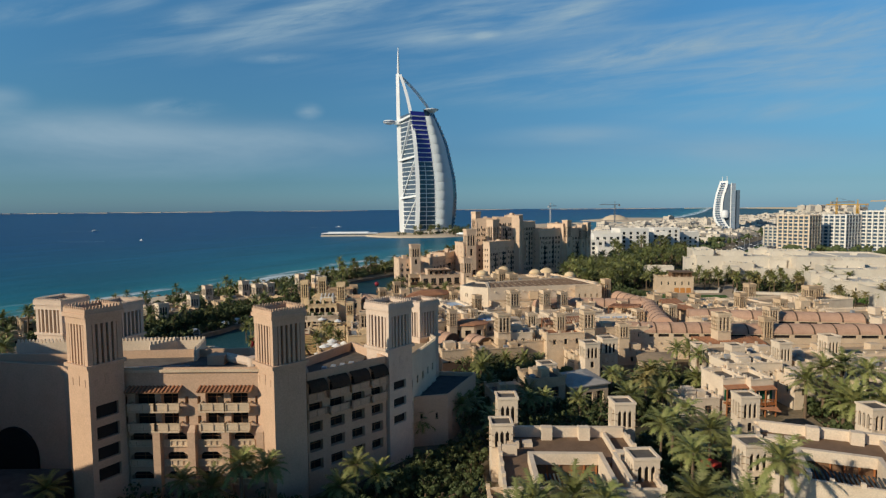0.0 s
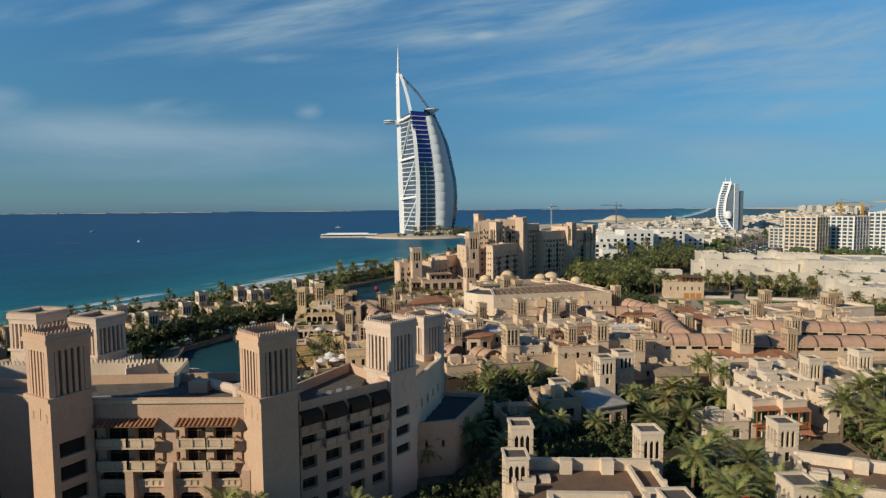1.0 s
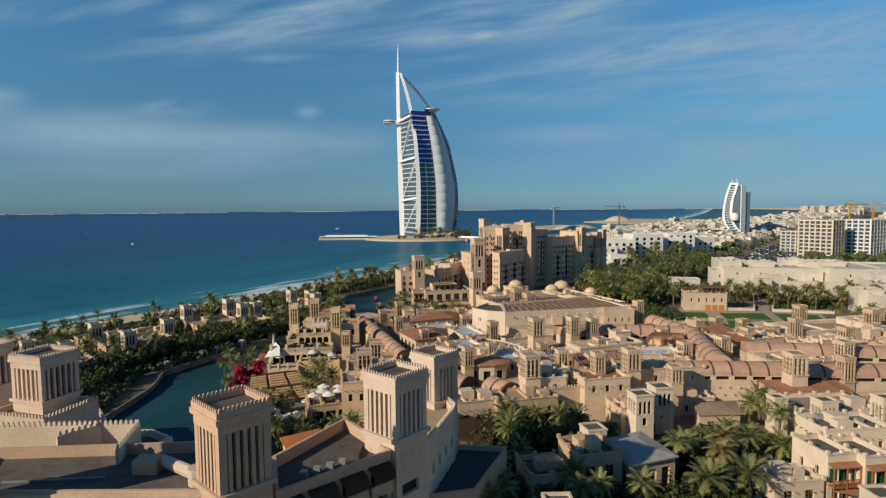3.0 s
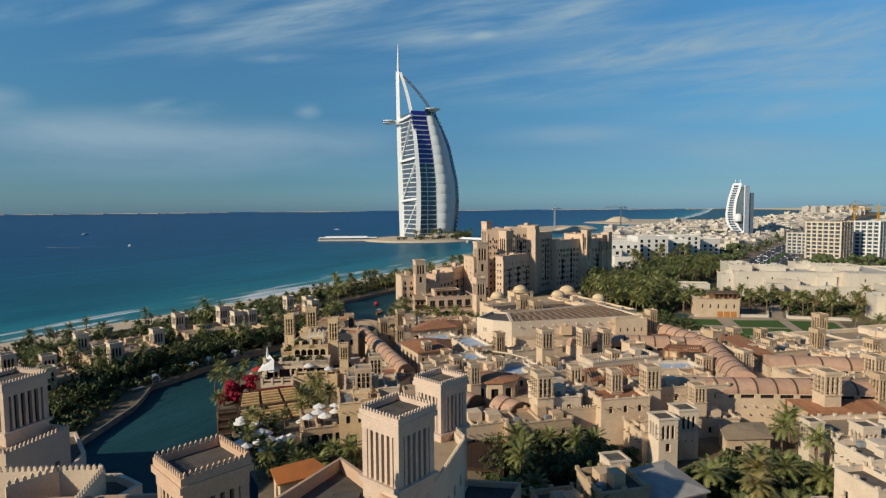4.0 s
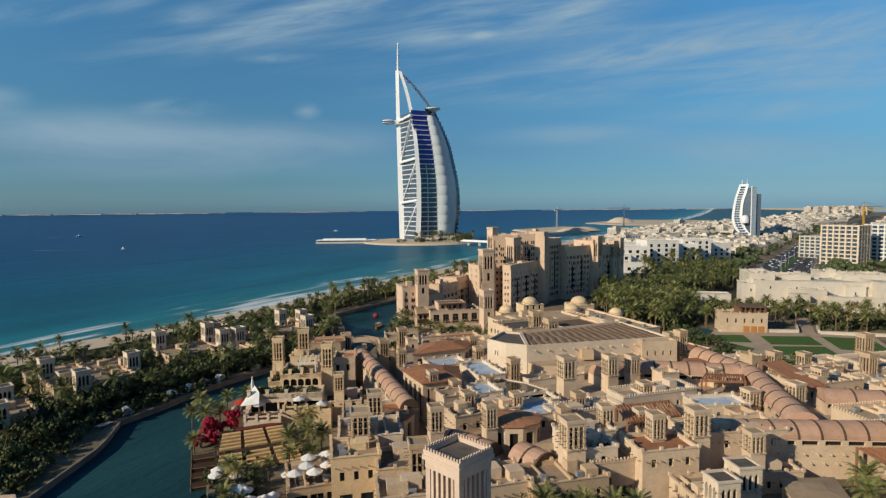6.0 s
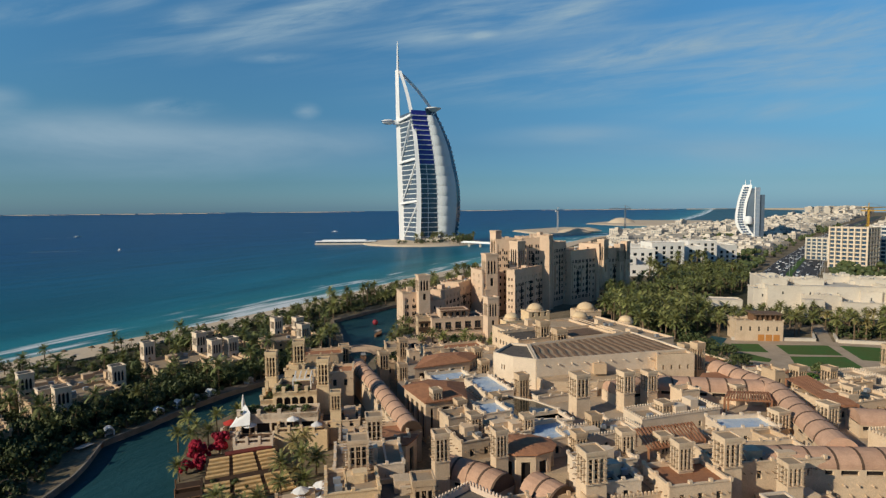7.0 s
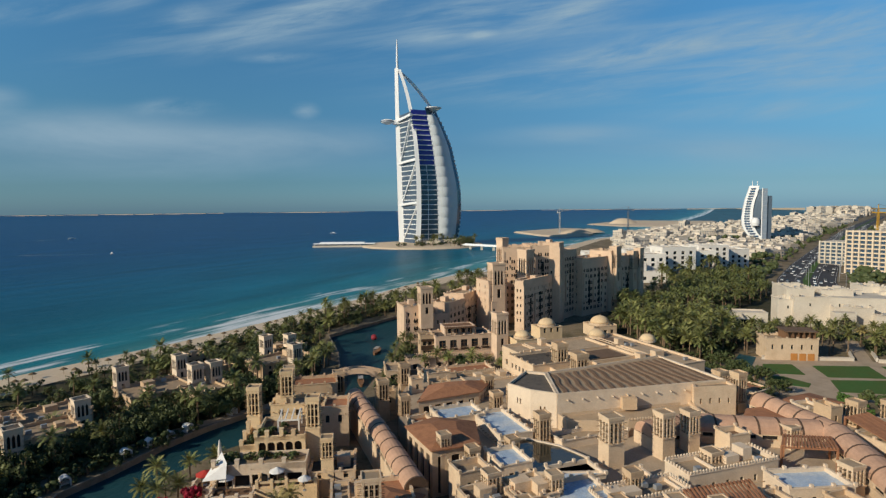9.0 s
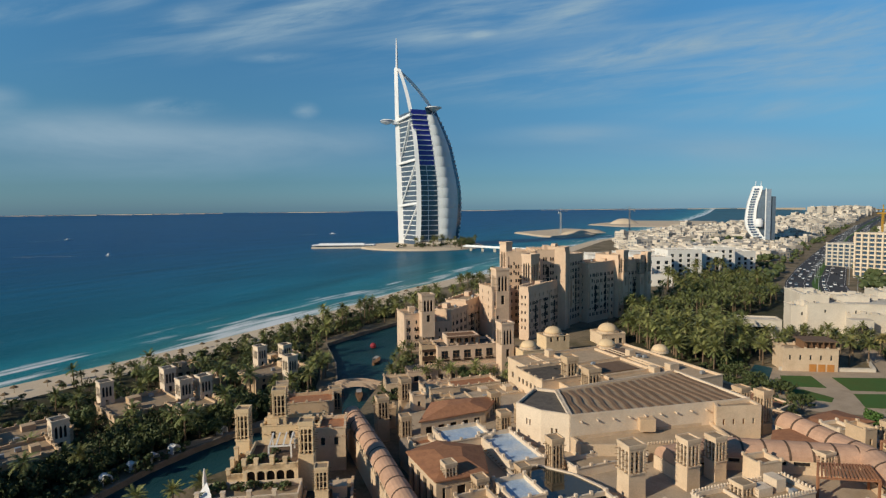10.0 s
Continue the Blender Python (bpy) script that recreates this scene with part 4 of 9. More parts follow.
def grand_tower(x, y, top_z, half, turn, wall, shaft_holes=(), crown=8.6):
    """A tall square tower with slotted crown and a row of merlons."""
    t = thing("wind_tower", "tall square plaster wind tower with slotted crown and pointed merlons", "wind tower", "hotel wind towers", "", pose(x, y, 0, 0, 0, turn))
    h, z0 = half, top_z - crown
    s, panes = Shell(), []
    quad = [(-h, -h), (h, -h), (h, h), (-h, h)]
    for k in range(4):
        a, b = quad[k], quad[(k + 1) % 4]
        s.facade(a, b, 0.5, z0, list(shaft_holes) if k == 1 else [], 0.5, panes)
    part("shaft", s, wall, t)
    # backs of the shaft openings carry painted shade
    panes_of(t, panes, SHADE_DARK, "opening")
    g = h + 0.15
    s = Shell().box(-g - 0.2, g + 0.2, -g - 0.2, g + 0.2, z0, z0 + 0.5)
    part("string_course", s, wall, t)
    # core painted near-black as the shade behind the slots, pilasters and cornice of the crown
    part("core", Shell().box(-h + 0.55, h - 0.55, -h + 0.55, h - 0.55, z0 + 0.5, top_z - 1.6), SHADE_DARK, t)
    n = 6
    for sx in (-1, 1):
        for sy in (-1, 1):
            ex, ey = sorted((sx * h, sx * (h - 0.75))), sorted((sy * h, sy * (h - 0.75)))
            part("corner_pier", Shell().box(*ex, *ey, z0 + 0.5, top_z - 1.6), wall, t)
    for k in range(4):
        a, b = Vector(quad[k]), Vector(quad[(k + 1) % 4])
        d = (b - a).normalized()
        inw = Vector((-d.y, d.x))
        for i in range(n + 1):
            w = 0.4
            p = a + d * (0.3 + (2 * h - 0.6) * i / n)
            if i in (0, n):
                continue
            s = Shell()
            q = p + inw * 0.3
            u, v = d * w / 2, inw * 0.3
            base = [q - u - v, q + u - v, q + u + v, q - u + v]
            s.tube([[(*c, z0 + 0.5) for c in base], [(*c, top_z - 1.6) for c in base]])
            part("pilaster", s, wall, t)
    e = h + 0.04
    s = Shell().box(-e, e, -e, e, top_z - 2.5, top_z - 1.5).box(-g - 0.15, g + 0.15, -g - 0.15, g + 0.15, top_z - 1.5, top_z - 0.95)
    s2 = Shell()
    for k in range(4):
        a, b = quad[k], quad[(k + 1) % 4]
        s2.facade((a[0] * 1.07, a[1] * 1.07), (b[0] * 1.07, b[1] * 1.07), top_z - 0.95, top_z - 0.35, [], 0.3)
        s2.facade((b[0] * 0.97, b[1] * 0.97), (a[0] * 0.97, a[1] * 0.97), top_z - 0.95, top_z - 0.35, [], 0.3)
        s2.poly([(a[0] * 1.07, a[1] * 1.07, top_z - 0.35), (b[0] * 1.07, b[1] * 1.07, top_z - 0.35), (b[0] * 0.97, b[1] * 0.97, top_z - 0.35), (a[0] * 0.97, a[1] * 0.97, top_z - 0.35)])
    part("cornice", s, wall, t)
    part("parapet", s2, wall, t)
    part("roof", Shell().box(-h, h, -h, h, top_z - 0.95, top_z - 0.9), DECK, t)
    c = Shell()
    for k in range(4):
        a, b = quad[k], quad[(k + 1) % 4]
        crenels(c, (a[0] * 1.02, a[1] * 1.02), (b[0] * 1.02, b[1] * 1.02), top_z - 0.35, 0.24, 0.2, 0.44, 0.18)
    tagged(part("merlon", c, wall, t), kind="stuff")
    # small arched niches under the crown
    for k in range(4):
        a, b = Vector(quad[k]), Vector(quad[(k + 1) % 4])
        d = (b - a).normalized()
        o = Vector((d.y, -d.x))
        mid = (a + b) / 2
        for j in (-0.8, 0, 0.8):
            s = Shell()
            p = mid + d * j * h * 0.75 + o * 0.06
            hw, hh = (0.28, 1.5) if j == 0 else (0.2, 1.0)
            pts = [p - d * hw, p + d * hw]
            s.tube([[(*(q - o * 0.3), z0 - 2.6) for q in pts] + [(*(q), z0 - 2.6) for q in reversed(pts)],
                    [(*(q - o * 0.3), z0 - 2.6 + hh) for q in pts] + [(*(q), z0 - 2.6 + hh) for q in reversed(pts)]])
            part("niche_panel", s, wall, t)
    return t


def balcony(parent, a, d, out, z, w, mat):
    """A projecting balcony: slab, solid posts and a panelled front."""
    s = Shell()
    p0, p1 = Vector(a), Vector(a) + Vector(d) * w
    o = Vector(out)
    base = [p0, p1, p1 + o, p0 + o]
    base = base if (p1 - p0).cross(o) > 0 else list(reversed(base))
    s.tube([[(*q, z - 0.3) for q in base], [(*q, z) for q in base]])
    b = part("balcony", s, mat, parent)
    r = Shell()
    r.beam((*(p0 + o * 0.95), z + 1.0), (*(p1 + o * 0.95), z + 1.0), 0.2)
    n = max(2, int(w / 1.5))
    for k in range(n + 1):
        q = p0 + (p1 - p0) * k / n + o * 0.95
        r.beam((*q, z), (*q, z + 1.1), 0.3)
    for e in (p0, p1):
        r.beam((*(e + o * 0.05), z + 1.0), (*(e + o * 0.95), z + 1.0), 0.2)
    part("railing", r, mat, b)
    f = Shell()
    f.beam((*(p0 + o * 0.93), z + 0.45), (*(p1 + o * 0.93), z + 0.45), 0.08, 0.8)
    part("panel", f, mat, b)


def pergola_roof(parent, a, d, out, z, w, drop=0.6):
    """Sloping tiled hood with rafters."""
    p0, p1, o = Vector(a), Vector(a) + Vector(d) * w, Vector(out)
    s = Shell()
    n = int(w / 0.55)
    for k in range(n + 1):
        q = p0 + (p1 - p0) * k / n
        s.beam((*q, z), (*(q + o), z - drop), 0.22, 0.2)
    hood = tagged(part("hood", s, TILE, parent, "terracotta tile hood over the balcony"), kind="stuff")
    s = Shell()
    s.tube([[(*p0, z - 0.12), (*p1, z - 0.12), (*(p1 + o), z - drop - 0.12), (*(p0 + o), z - drop - 0.12)], [(*p0, z - 0.04), (*p1, z - 0.04), (*(p1 + o), z - drop - 0.04), (*(p0 + o), z - drop - 0.04)]])
    part("hood_board", s, TIMBER, hood)


def slab_wing(name, label, foot, roof_z, wall, deck, holes=None, parapet=1.0, merlons=(), base=0.5, category="hotel wing"):
    """A wing over any convex plan; foot: its corners counter-clockwise; holes: openings by edge."""
    top = thing(name, label, category)
    s, panes = Shell(), []
    n = len(foot)
    for k in range(n):
        s.facade(foot[k], foot[(k + 1) % n], base, roof_z + parapet, (holes or {}).get(k, []), 0.9, panes)
    c = Vector((sum(p[0] for p in foot) / n, sum(p[1] for p in foot) / n))
    inner = [tuple(Vector(p) + (c - Vector(p)).normalized() * 0.6) for p in foot]
    for k in range(n):
        a, b, ia, ib = foot[k], foot[(k + 1) % n], inner[k], inner[(k + 1) % n]
        s.poly([(*a, roof_z + parapet), (*b, roof_z + parapet), (*ib, roof_z + parapet), (*ia, roof_z + parapet)])
        s.poly([(*ib, roof_z - 0.1), (*ia, roof_z - 0.1), (*ia, roof_z + parapet), (*ib, roof_z + parapet)])
    part("wall", s, wall, top)
    r = Shell()
    r.poly([(*p, roof_z) for p in inner])
    part("roof", r, deck, top)
    # window backs take the near-black shade colour instead of glass
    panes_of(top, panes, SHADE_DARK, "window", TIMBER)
    if merlons:
        m = Shell()
        for k in merlons:
            crenels(m, foot[k], foot[(k + 1) % n], roof_z + parapet, 0.34, 0.3, 0.62, 0.22)
        tagged(part("crenellation", m, wall, top), kind="stuff")
    return top


def near_hotel():
    first = grand_tower(-50.3, 84.7, 32.8, 2.5, -29, ROSE_PLASTER, [(0.8, 4.0, z, z + 1.9) for z in (7.9, 10.9, 13.9, 16.9)])
    # mouldings of the left face, in paler plaster to paint the sun on them
    for k in (-0.9, 0.0, 0.9):
        part("niche_strip", Shell().tube([[(u, v, z) for u, v in ((-2.58, k - 0.16), (-2.58, k + 0.16), (-2.4, k + 0.16), (-2.4, k - 0.16))] for z in ((9.5, 21.0) if k else (8.0, 22.2))]), PALE_PLASTER, first, "moulded strip with the sunlight on it painted as paler plaster")
    grand_tower(-24.6, 87.0, 32.0, 2.6, -44, ROSE_PLASTER)
    grand_tower(-10.3, 104.2, 30.0, 2.8, -40, TOWER_PLASTER, [(1.0, 4.0, z, z + 1.5) for z in (8.6, 11.6, 14.6)], 8.4)
    grand_tower(-5.7, 126.8, 26.6, 2.7, -45, TOWER_PLASTER, (), 8.2)
    grand_tower(-88.0, 134.5, 26.5, 3.6, -14, TOWER_PLASTER, (), 8.2)
    grand_tower(-72.4, 129.6, 26.4, 3.4, -18, TOWER_PLASTER, (), 8.2)
    # front wing between the first two towers
    F = [(-48.2, 86.5), (-26.6, 86.5), (-22.4, 92.0), (-32.5, 98.4), (-58.0, 96.6), (-54.0, 88.0)]
    d = (Vector(F[1]) - Vector(F[0])).normalized()
    out = Vector((d.y, -d.x))
    fh, bal = [], []
    for n, z in enumerate((5.1, 8.05, 11.0, 13.95, 16.9)):
        for u, w in (((2.3, 2.9), (6.1, 2.5), (12.6, 2.7), (16.3, 2.5)) if n > 2 else ((1.3, 3.4), (6.4, 3.4), (11.4, 3.4), (16.4, 3.2))):
            fh.append((u, u + w, z + 0.2, z + 2.3))
            bal.append((u, w, z))
    for u in (0.6, 9.6, 11.4, 19.9):
        for z in (14.6, 17.5):
            fh.append((u, u + 0.5, z, z + 1.2))
    wing = slab_wing("hotel_wing", "rose-coloured plaster hotel wing with balconies and flat roof", F, 21.7, ROSE_PLASTER, DECK, {0: fh}, 1.3)
    for u, w, z in bal:
        if z > 13:
            balcony(wing, Vector(F[0]) + d * (u - 0.45), d, out * 1.1, z, w + 0.9, CREAM_PLASTER)
            continue
        a, b = Vector(F[0]) + d * u + out * 0.12, Vector(F[0]) + d * (u + w) + out * 0.12
        s = Shell()
        s.beam((*a, z + 1.15), (*b, z + 1.15), 0.3, 0.16).beam((*a, z + 0.3), (*b, z + 0.3), 0.3, 0.2)
        s.beam((*(a - out * 0.06), z + 0.72), (*(b - out * 0.06), z + 0.72), 0.1, 0.8)
        for k in range(5):
            q = a.lerp(b, k / 4)
            s.beam((*q, z + 0.3), (*q, z + 1.15), 0.22)
        part("balustrade", s, CREAM_PLASTER, wing, "pale panelled balustrade")
    for u in (1.6, 12.0):
        pergola_roof(wing, Vector(F[0]) + d * u, d, out * 1.5, 20.3, 7.6, 0.55)
    part("cornice", Shell().box(-48.4, -26.8, 86.2, 86.5, 22.35, 22.75), CREAM_PLASTER, wing)
    for k, u in enumerate((0.2, 5.2, 10.3, 15.3, 20.3)):
        p = Vector(F[0]) + d * u
        s = Shell()
        p = p - d * 0.15
        q = [p, p + d * 1.1, p + d * 1.1 + out * 1.0, p + out * 1.0]
        cap = [p + out * 0.1, p + d * 1.1 + out * 0.1, p + d * 0.95 + out * 0.35, p + d * 0.15 + out * 0.35]
        s.tube([[(*c, 0.5) for c in reversed(q)], [(*c, 13.6) for c in reversed(q)], [(*c, 14.5) for c in reversed(cap)]])
        part("pier", s, ROSE_PLASTER, wing)
    # arched heads of the lower openings
    for u, w, z in bal:
        if z < 13:
            for e, s0 in ((u, 1), (u + w, -1)):
                s = Shell()
                p = Vector(F[0]) + d * e + out * -0.02
                q = p + d * s0 * 0.8
                s.tube([[(*(p), z + 1.7), (*(p), z + 2.31), (*(q), z + 2.31)], [(*(p - out * 0.7), z + 1.7), (*(p - out * 0.7), z + 2.31), (*(q - out * 0.7), z + 2.31)]])
                part("arch_corner", s, ROSE_PLASTER, wing)
    part("roof_box", Shell().box(-37.6, -35.0, 92.4, 94.4, 21.7, 23.2), ROSE_PLASTER, wing)
    s = Shell()
    ring = [k * math.pi / 5 for k in range(10)]
    s.tube([[(-35.0, 94.0 + 0.7 * math.cos(a), 22.6 + 0.7 * math.sin(a)) for a in ring], [(-30.2, 90.8 + 0.7 * math.cos(a), 22.6 + 0.7 * math.sin(a)) for a in ring]])
    s.round(-29.6, 90.4, [(1.0, 21.6), (1.0, 23.5)], 14)
    part("roof_duct", s, TOWER_PLASTER, wing)
    for x0, y0, x1, y1 in ((-52, 90.5, -40, 91.6), (-46, 88.6, -30, 88.9)):
        part("roof_pipe", Shell().beam((x0, y0, 21.85), (x1, y1, 21.85), 0.18), STEEL, wing)
    # side wing behind the second tower, its deep balconies in the shade
    S = [(-21.6, 90.2), (-10.6, 100.2), (-13.4, 105.4), (-18.0, 111.2), (-24.6, 98.6)]
    dv = (Vector(S[1]) - Vector(S[0])).normalized()
    ov = Vector((dv.y, -dv.x))
    sh = []
    cols = ((0.3, 2.3), (4.0, 2.6), (8.0, 2.5), (11.9, 2.3))
    for z in (5.0, 8.0, 11.0, 14.0, 16.8):
        for u, w in cols:
            sh.append((u, u + w, z + 0.3, z + 2.0))
    side = slab_wing("hotel_wing", "plaster hotel wing with deep shaded balconies and a sunken roof", S, 19.4, ROSE_PLASTER, DECK, {0: sh}, 1.5)
    for n, (u, w) in enumerate(cols):
        for z in (14.0, 16.6):
            balcony(side, Vector(S[0]) + dv * (u - 0.3), dv, ov * (0.9 if n else 0.5), z, w + 0.6, ROSE_PLASTER)
        # a dark arched awning over each bay
        a0, a1 = Vector(S[0]) + dv * (u - 0.35), Vector(S[0]) + dv * (u + w + 0.35)
        sect = [(0, 19.7), (0.75, 19.45), (1.3, 18.9), (1.5, 18.1), (1.42, 18.1), (1.2, 18.85), (0.7, 19.32), (0, 19.55)]
        part("awning", Shell().tube([[(*(e + ov * o), z) for o, z in sect] for e in (a0, a1)]), DARK_TIMBER, side, "dark arched awning over a balcony")
    part("roof_tank", Shell().box(-17.6, -14.6, 101.0, 104.6, 19.4, 19.9), DECK, side)
    for k in range(4):
        part("roof_unit", Shell().box(-20.6 + 1.3 * k, -19.8 + 1.3 * k, 96.0 + k, 96.8 + k, 19.4, 20.2), STEEL, side)
    # wing to the last tower, annex with the dark blue roof
    slab_wing("hotel_wing", "pale plaster hotel wing beside the wind towers", [(-7.2, 105.6), (-2.4, 121.5), (-4.0, 126.0), (-9.5, 126.5), (-13.5, 109.0)], 17.6, PALE_PLASTER, SAND_DECK,
              {0: wins(16.6, 5, 0.9, 5.0, 1.5) + wins(16.6, 5, 0.9, 9.0, 1.5) + wins(16.6, 5, 0.9, 13.0, 1.5)}, 1.2, (0, 1))
    slab_wing("hotel_annex", "blank plaster annex with dark blue flat roof", [(-6.9, 108.4), (0.0, 109.9), (6.0, 124.4), (-1.8, 125.6)], 10.2, ROSE_PLASTER, BLUE_DECK, {0: wins(7, 2, 0.5, 6.5, 1.2), 1: wins(15.7, 4, 0.6, 6.0, 1.3) + wins(15.7, 4, 0.6, 3.2, 1.2)}, 0.8)
    # hall with a row of merlons behind the front wing
    hall = slab_wing("hotel_hall", "pale hall with a row of pointed merlons along its roof edge", [(-74, 97.6), (-44.5, 98.2), (-40.8, 95.4), (-38.4, 103.4), (-42.2, 106.0), (-74, 104.6)], 20.6, PALE_PLASTER, DECK, {0: wins(29, 26, 0.45, 18.6, 1.1)}, 0.9)
    for a, b in (((-74, 101.4), (-42.3, 102.9)), ((-42.3, 102.9), (-40.6, 95.0)), ((-50.0, 99.0), (-47.0, 102.6))):
        s = Shell()
        s.beam((*a, 22.0), (*b, 22.0), 0.4, 2.8)
        w = part("merlon_wall", s, PALE_PLASTER, hall)
        c = Shell()
        crenels(c, a, b, 23.4, 0.34, 0.28, 0.62, 0.22)
        tagged(part("crenellation", c, PALE_PLASTER, w), kind="stuff")
    slab_wing("hotel_hall", "pale low hall below the wind towers", [(-76, 104.8), (-44, 106.2), (-43, 112), (-60, 126), (-80, 126)], 12.0, PALE_PLASTER, SAND_DECK, {}, 0.8)
    slab_wing("hotel_terrace", "low plaster terrace block at the water below a wind tower", [(-96, 126), (-66, 126), (-70, 143.4), (-77.8, 153), (-96, 151)], 7.2, TOWER_PLASTER, DECK, {1: wins(17, 4, 1.2, 3.0, 2.2), 2: wins(12, 3, 1.2, 3.0, 2.2)}, 0.8, (), -1.2)
    slab_wing("hotel_hall", "plaster block that carries a slotted wind tower", [(-79, 124), (-67, 121), (-64.5, 131), (-76, 135)], 16.5, TOWER_PLASTER, SAND_DECK, {1: wins(10, 3, 0.8, 11.0, 1.8)}, 0.9, (0, 1))
    # flank wing with an arched porch
    P = [(-98, 92.0), (-72.0, 92.4), (-58.0, 89.2), (-54.6, 86.0), (-58.0, 96.4), (-74, 97.4), (-98, 104)]
    slab_wing("hotel_wing", "rose plaster hotel wing with an arched porch", P, 21.4, ROSE_PLASTER, SAND_DECK, {}, 1.2)
    gate = thing("archway", "arched porch in a rose plaster wall, its shade painted near-black", "archway", m=pose(-67.6, 91.1, 1.5, 0, 0, -13))
    rings = [[(4.4 * math.cos(math.pi * k / 12), y, 6.4 + 4.6 * math.sin(math.pi * k / 12)) for k in range(13)] + [(-4.4, y, 0), (4.4, y, 0)] for y in (-0.12, 4)]
    # solid near-black block, painted as the deep shade in the arch
    part("opening", Shell().tube(rings), SHADE_DARK, gate)
    # added block outside the view, placed to keep sun off the flank wing
    slab_wing("hotel_wing", "tall plaster block added out of view to shade the flank wing", [(-118.7, 82.9), (-97.4, 55.4), (-84.8, 65.2), (-106.1, 92.6)], 38.0, ROSE_PLASTER, SAND_DECK, {}, 1.0)
    terr = thing("terrace", "low rose plaster terrace below the hotel", "terrace")
    part("deck", Shell().box(-98, -57, 66, 88.5, 0.5, 7.0), DECK, terr)
    part("parapet", Shell().box(-98, -57, 65.6, 66, 0.5, 7.6), ROSE_PLASTER, terr)


near_hotel()

# added block, never in view, that throws shade on the garden court and the facade's foot
house(pose(-79, 55, 0, 0, 0, 0), 54, 11, 27.0, ROSE_PLASTER, DECK, "plain sand-coloured block added out of view to shade the garden court", "hotel wing", "hotel_wing", base=0.8, merlons=True)

# ---- wind towers, vaulted arcades and houses of the market quarter ----
def lattice_tower(height, wall, name_label, slots=3, bars=3, sticks=True):
    """A house-scale wind tower 4 m wide: shaft, open lattice crown, projecting poles, flat cap with a sunken top."""
    t = thing("wind_tower", name_label, "wind tower", "wind towers")
    H, h, lat = height, 1.75, 5.0
    z0, z1 = H - lat - 0.5, H - 0.7
    part("shaft", Shell().box(-h - 0.12, h + 0.12, -h - 0.12, h + 0.12, 0, z0, 0.12), wall, t)
    part("ledge", Shell().box(-h - 0.2, h + 0.2, -h - 0.2, h + 0.2, z0, z0 + 0.25), wall, t)
    # solid near-black block, painted shade behind the lattice
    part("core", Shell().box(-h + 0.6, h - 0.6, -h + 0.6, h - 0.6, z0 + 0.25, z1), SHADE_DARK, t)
    for sx in (-1, 1):
        for sy in (-1, 1):
            a, b = (sx * h, sx * (h - 0.42)), (sy * h, sy * (h - 0.42))
            part("corner_post", Shell().box(min(a), max(a), min(b), max(b), z0 + 0.25, z1), wall, t)
    allpoles = Shell()
    for side in range(4):
        s, r = Shell(), Shell()
        m = Matrix.Rotation(side * math.pi / 2, 3, "Z")
        for k in range(1, slots):
            x = -h + 0.275 + (2 * h - 0.55) * k / slots
            s.box(x - 0.16, x + 0.16, -h + 0.02, -h + 0.42, z0 + 0.25, z1)
        for k in range(bars):
            z = z0 + 0.7 + (lat - 1.0) * k / bars
            s.box(-h + 0.42, h - 0.42, -h + 0.12, -h + 0.3, z, z + 0.1)
        s.box(-h + 0.5, h - 0.5, -h + 0.03, -h + 0.4, z1 - 0.55, z1)
        s.v = [tuple(m @ Vector(p)) for p in s.v]
        part("lattice", s, wall, t)
        if sticks:
            for k in range(4):
                z = z0 + 0.6 + 1.15 * k
                for x in (-h + 0.3, 0.0, h - 0.3):
                    r.beam((x, -h - 0.8, z), (x, -h + 0.3, z), 0.1)
            for f in r.f:
                allpoles.poly([tuple(m @ Vector(r.v[i])) for i in f])
    tagged(part("pole", allpoles, POLE, t), kind="stuff")
    c = Shell().box(-h - 0.12, h + 0.12, -h - 0.12, h + 0.12, z1, z1 + 0.4)
    g = h + 0.12
    for x0, x1, y0, y1 in ((-g, g, -g, -g + 0.25), (-g, g, g - 0.25, g), (-g, -g + 0.25, -g + 0.25, g - 0.25), (g - 0.25, g, -g + 0.25, g - 0.25)):
        c.box(x0, x1, y0, y1, z1 + 0.4, z1 + 0.7)
    part("cap", c, wall, t)
    part("cap_top", Shell().box(-g + 0.25, g - 0.25, -g + 0.25, g - 0.25, z1 + 0.4, z1 + 0.44), SAND_DECK, t)
    return t


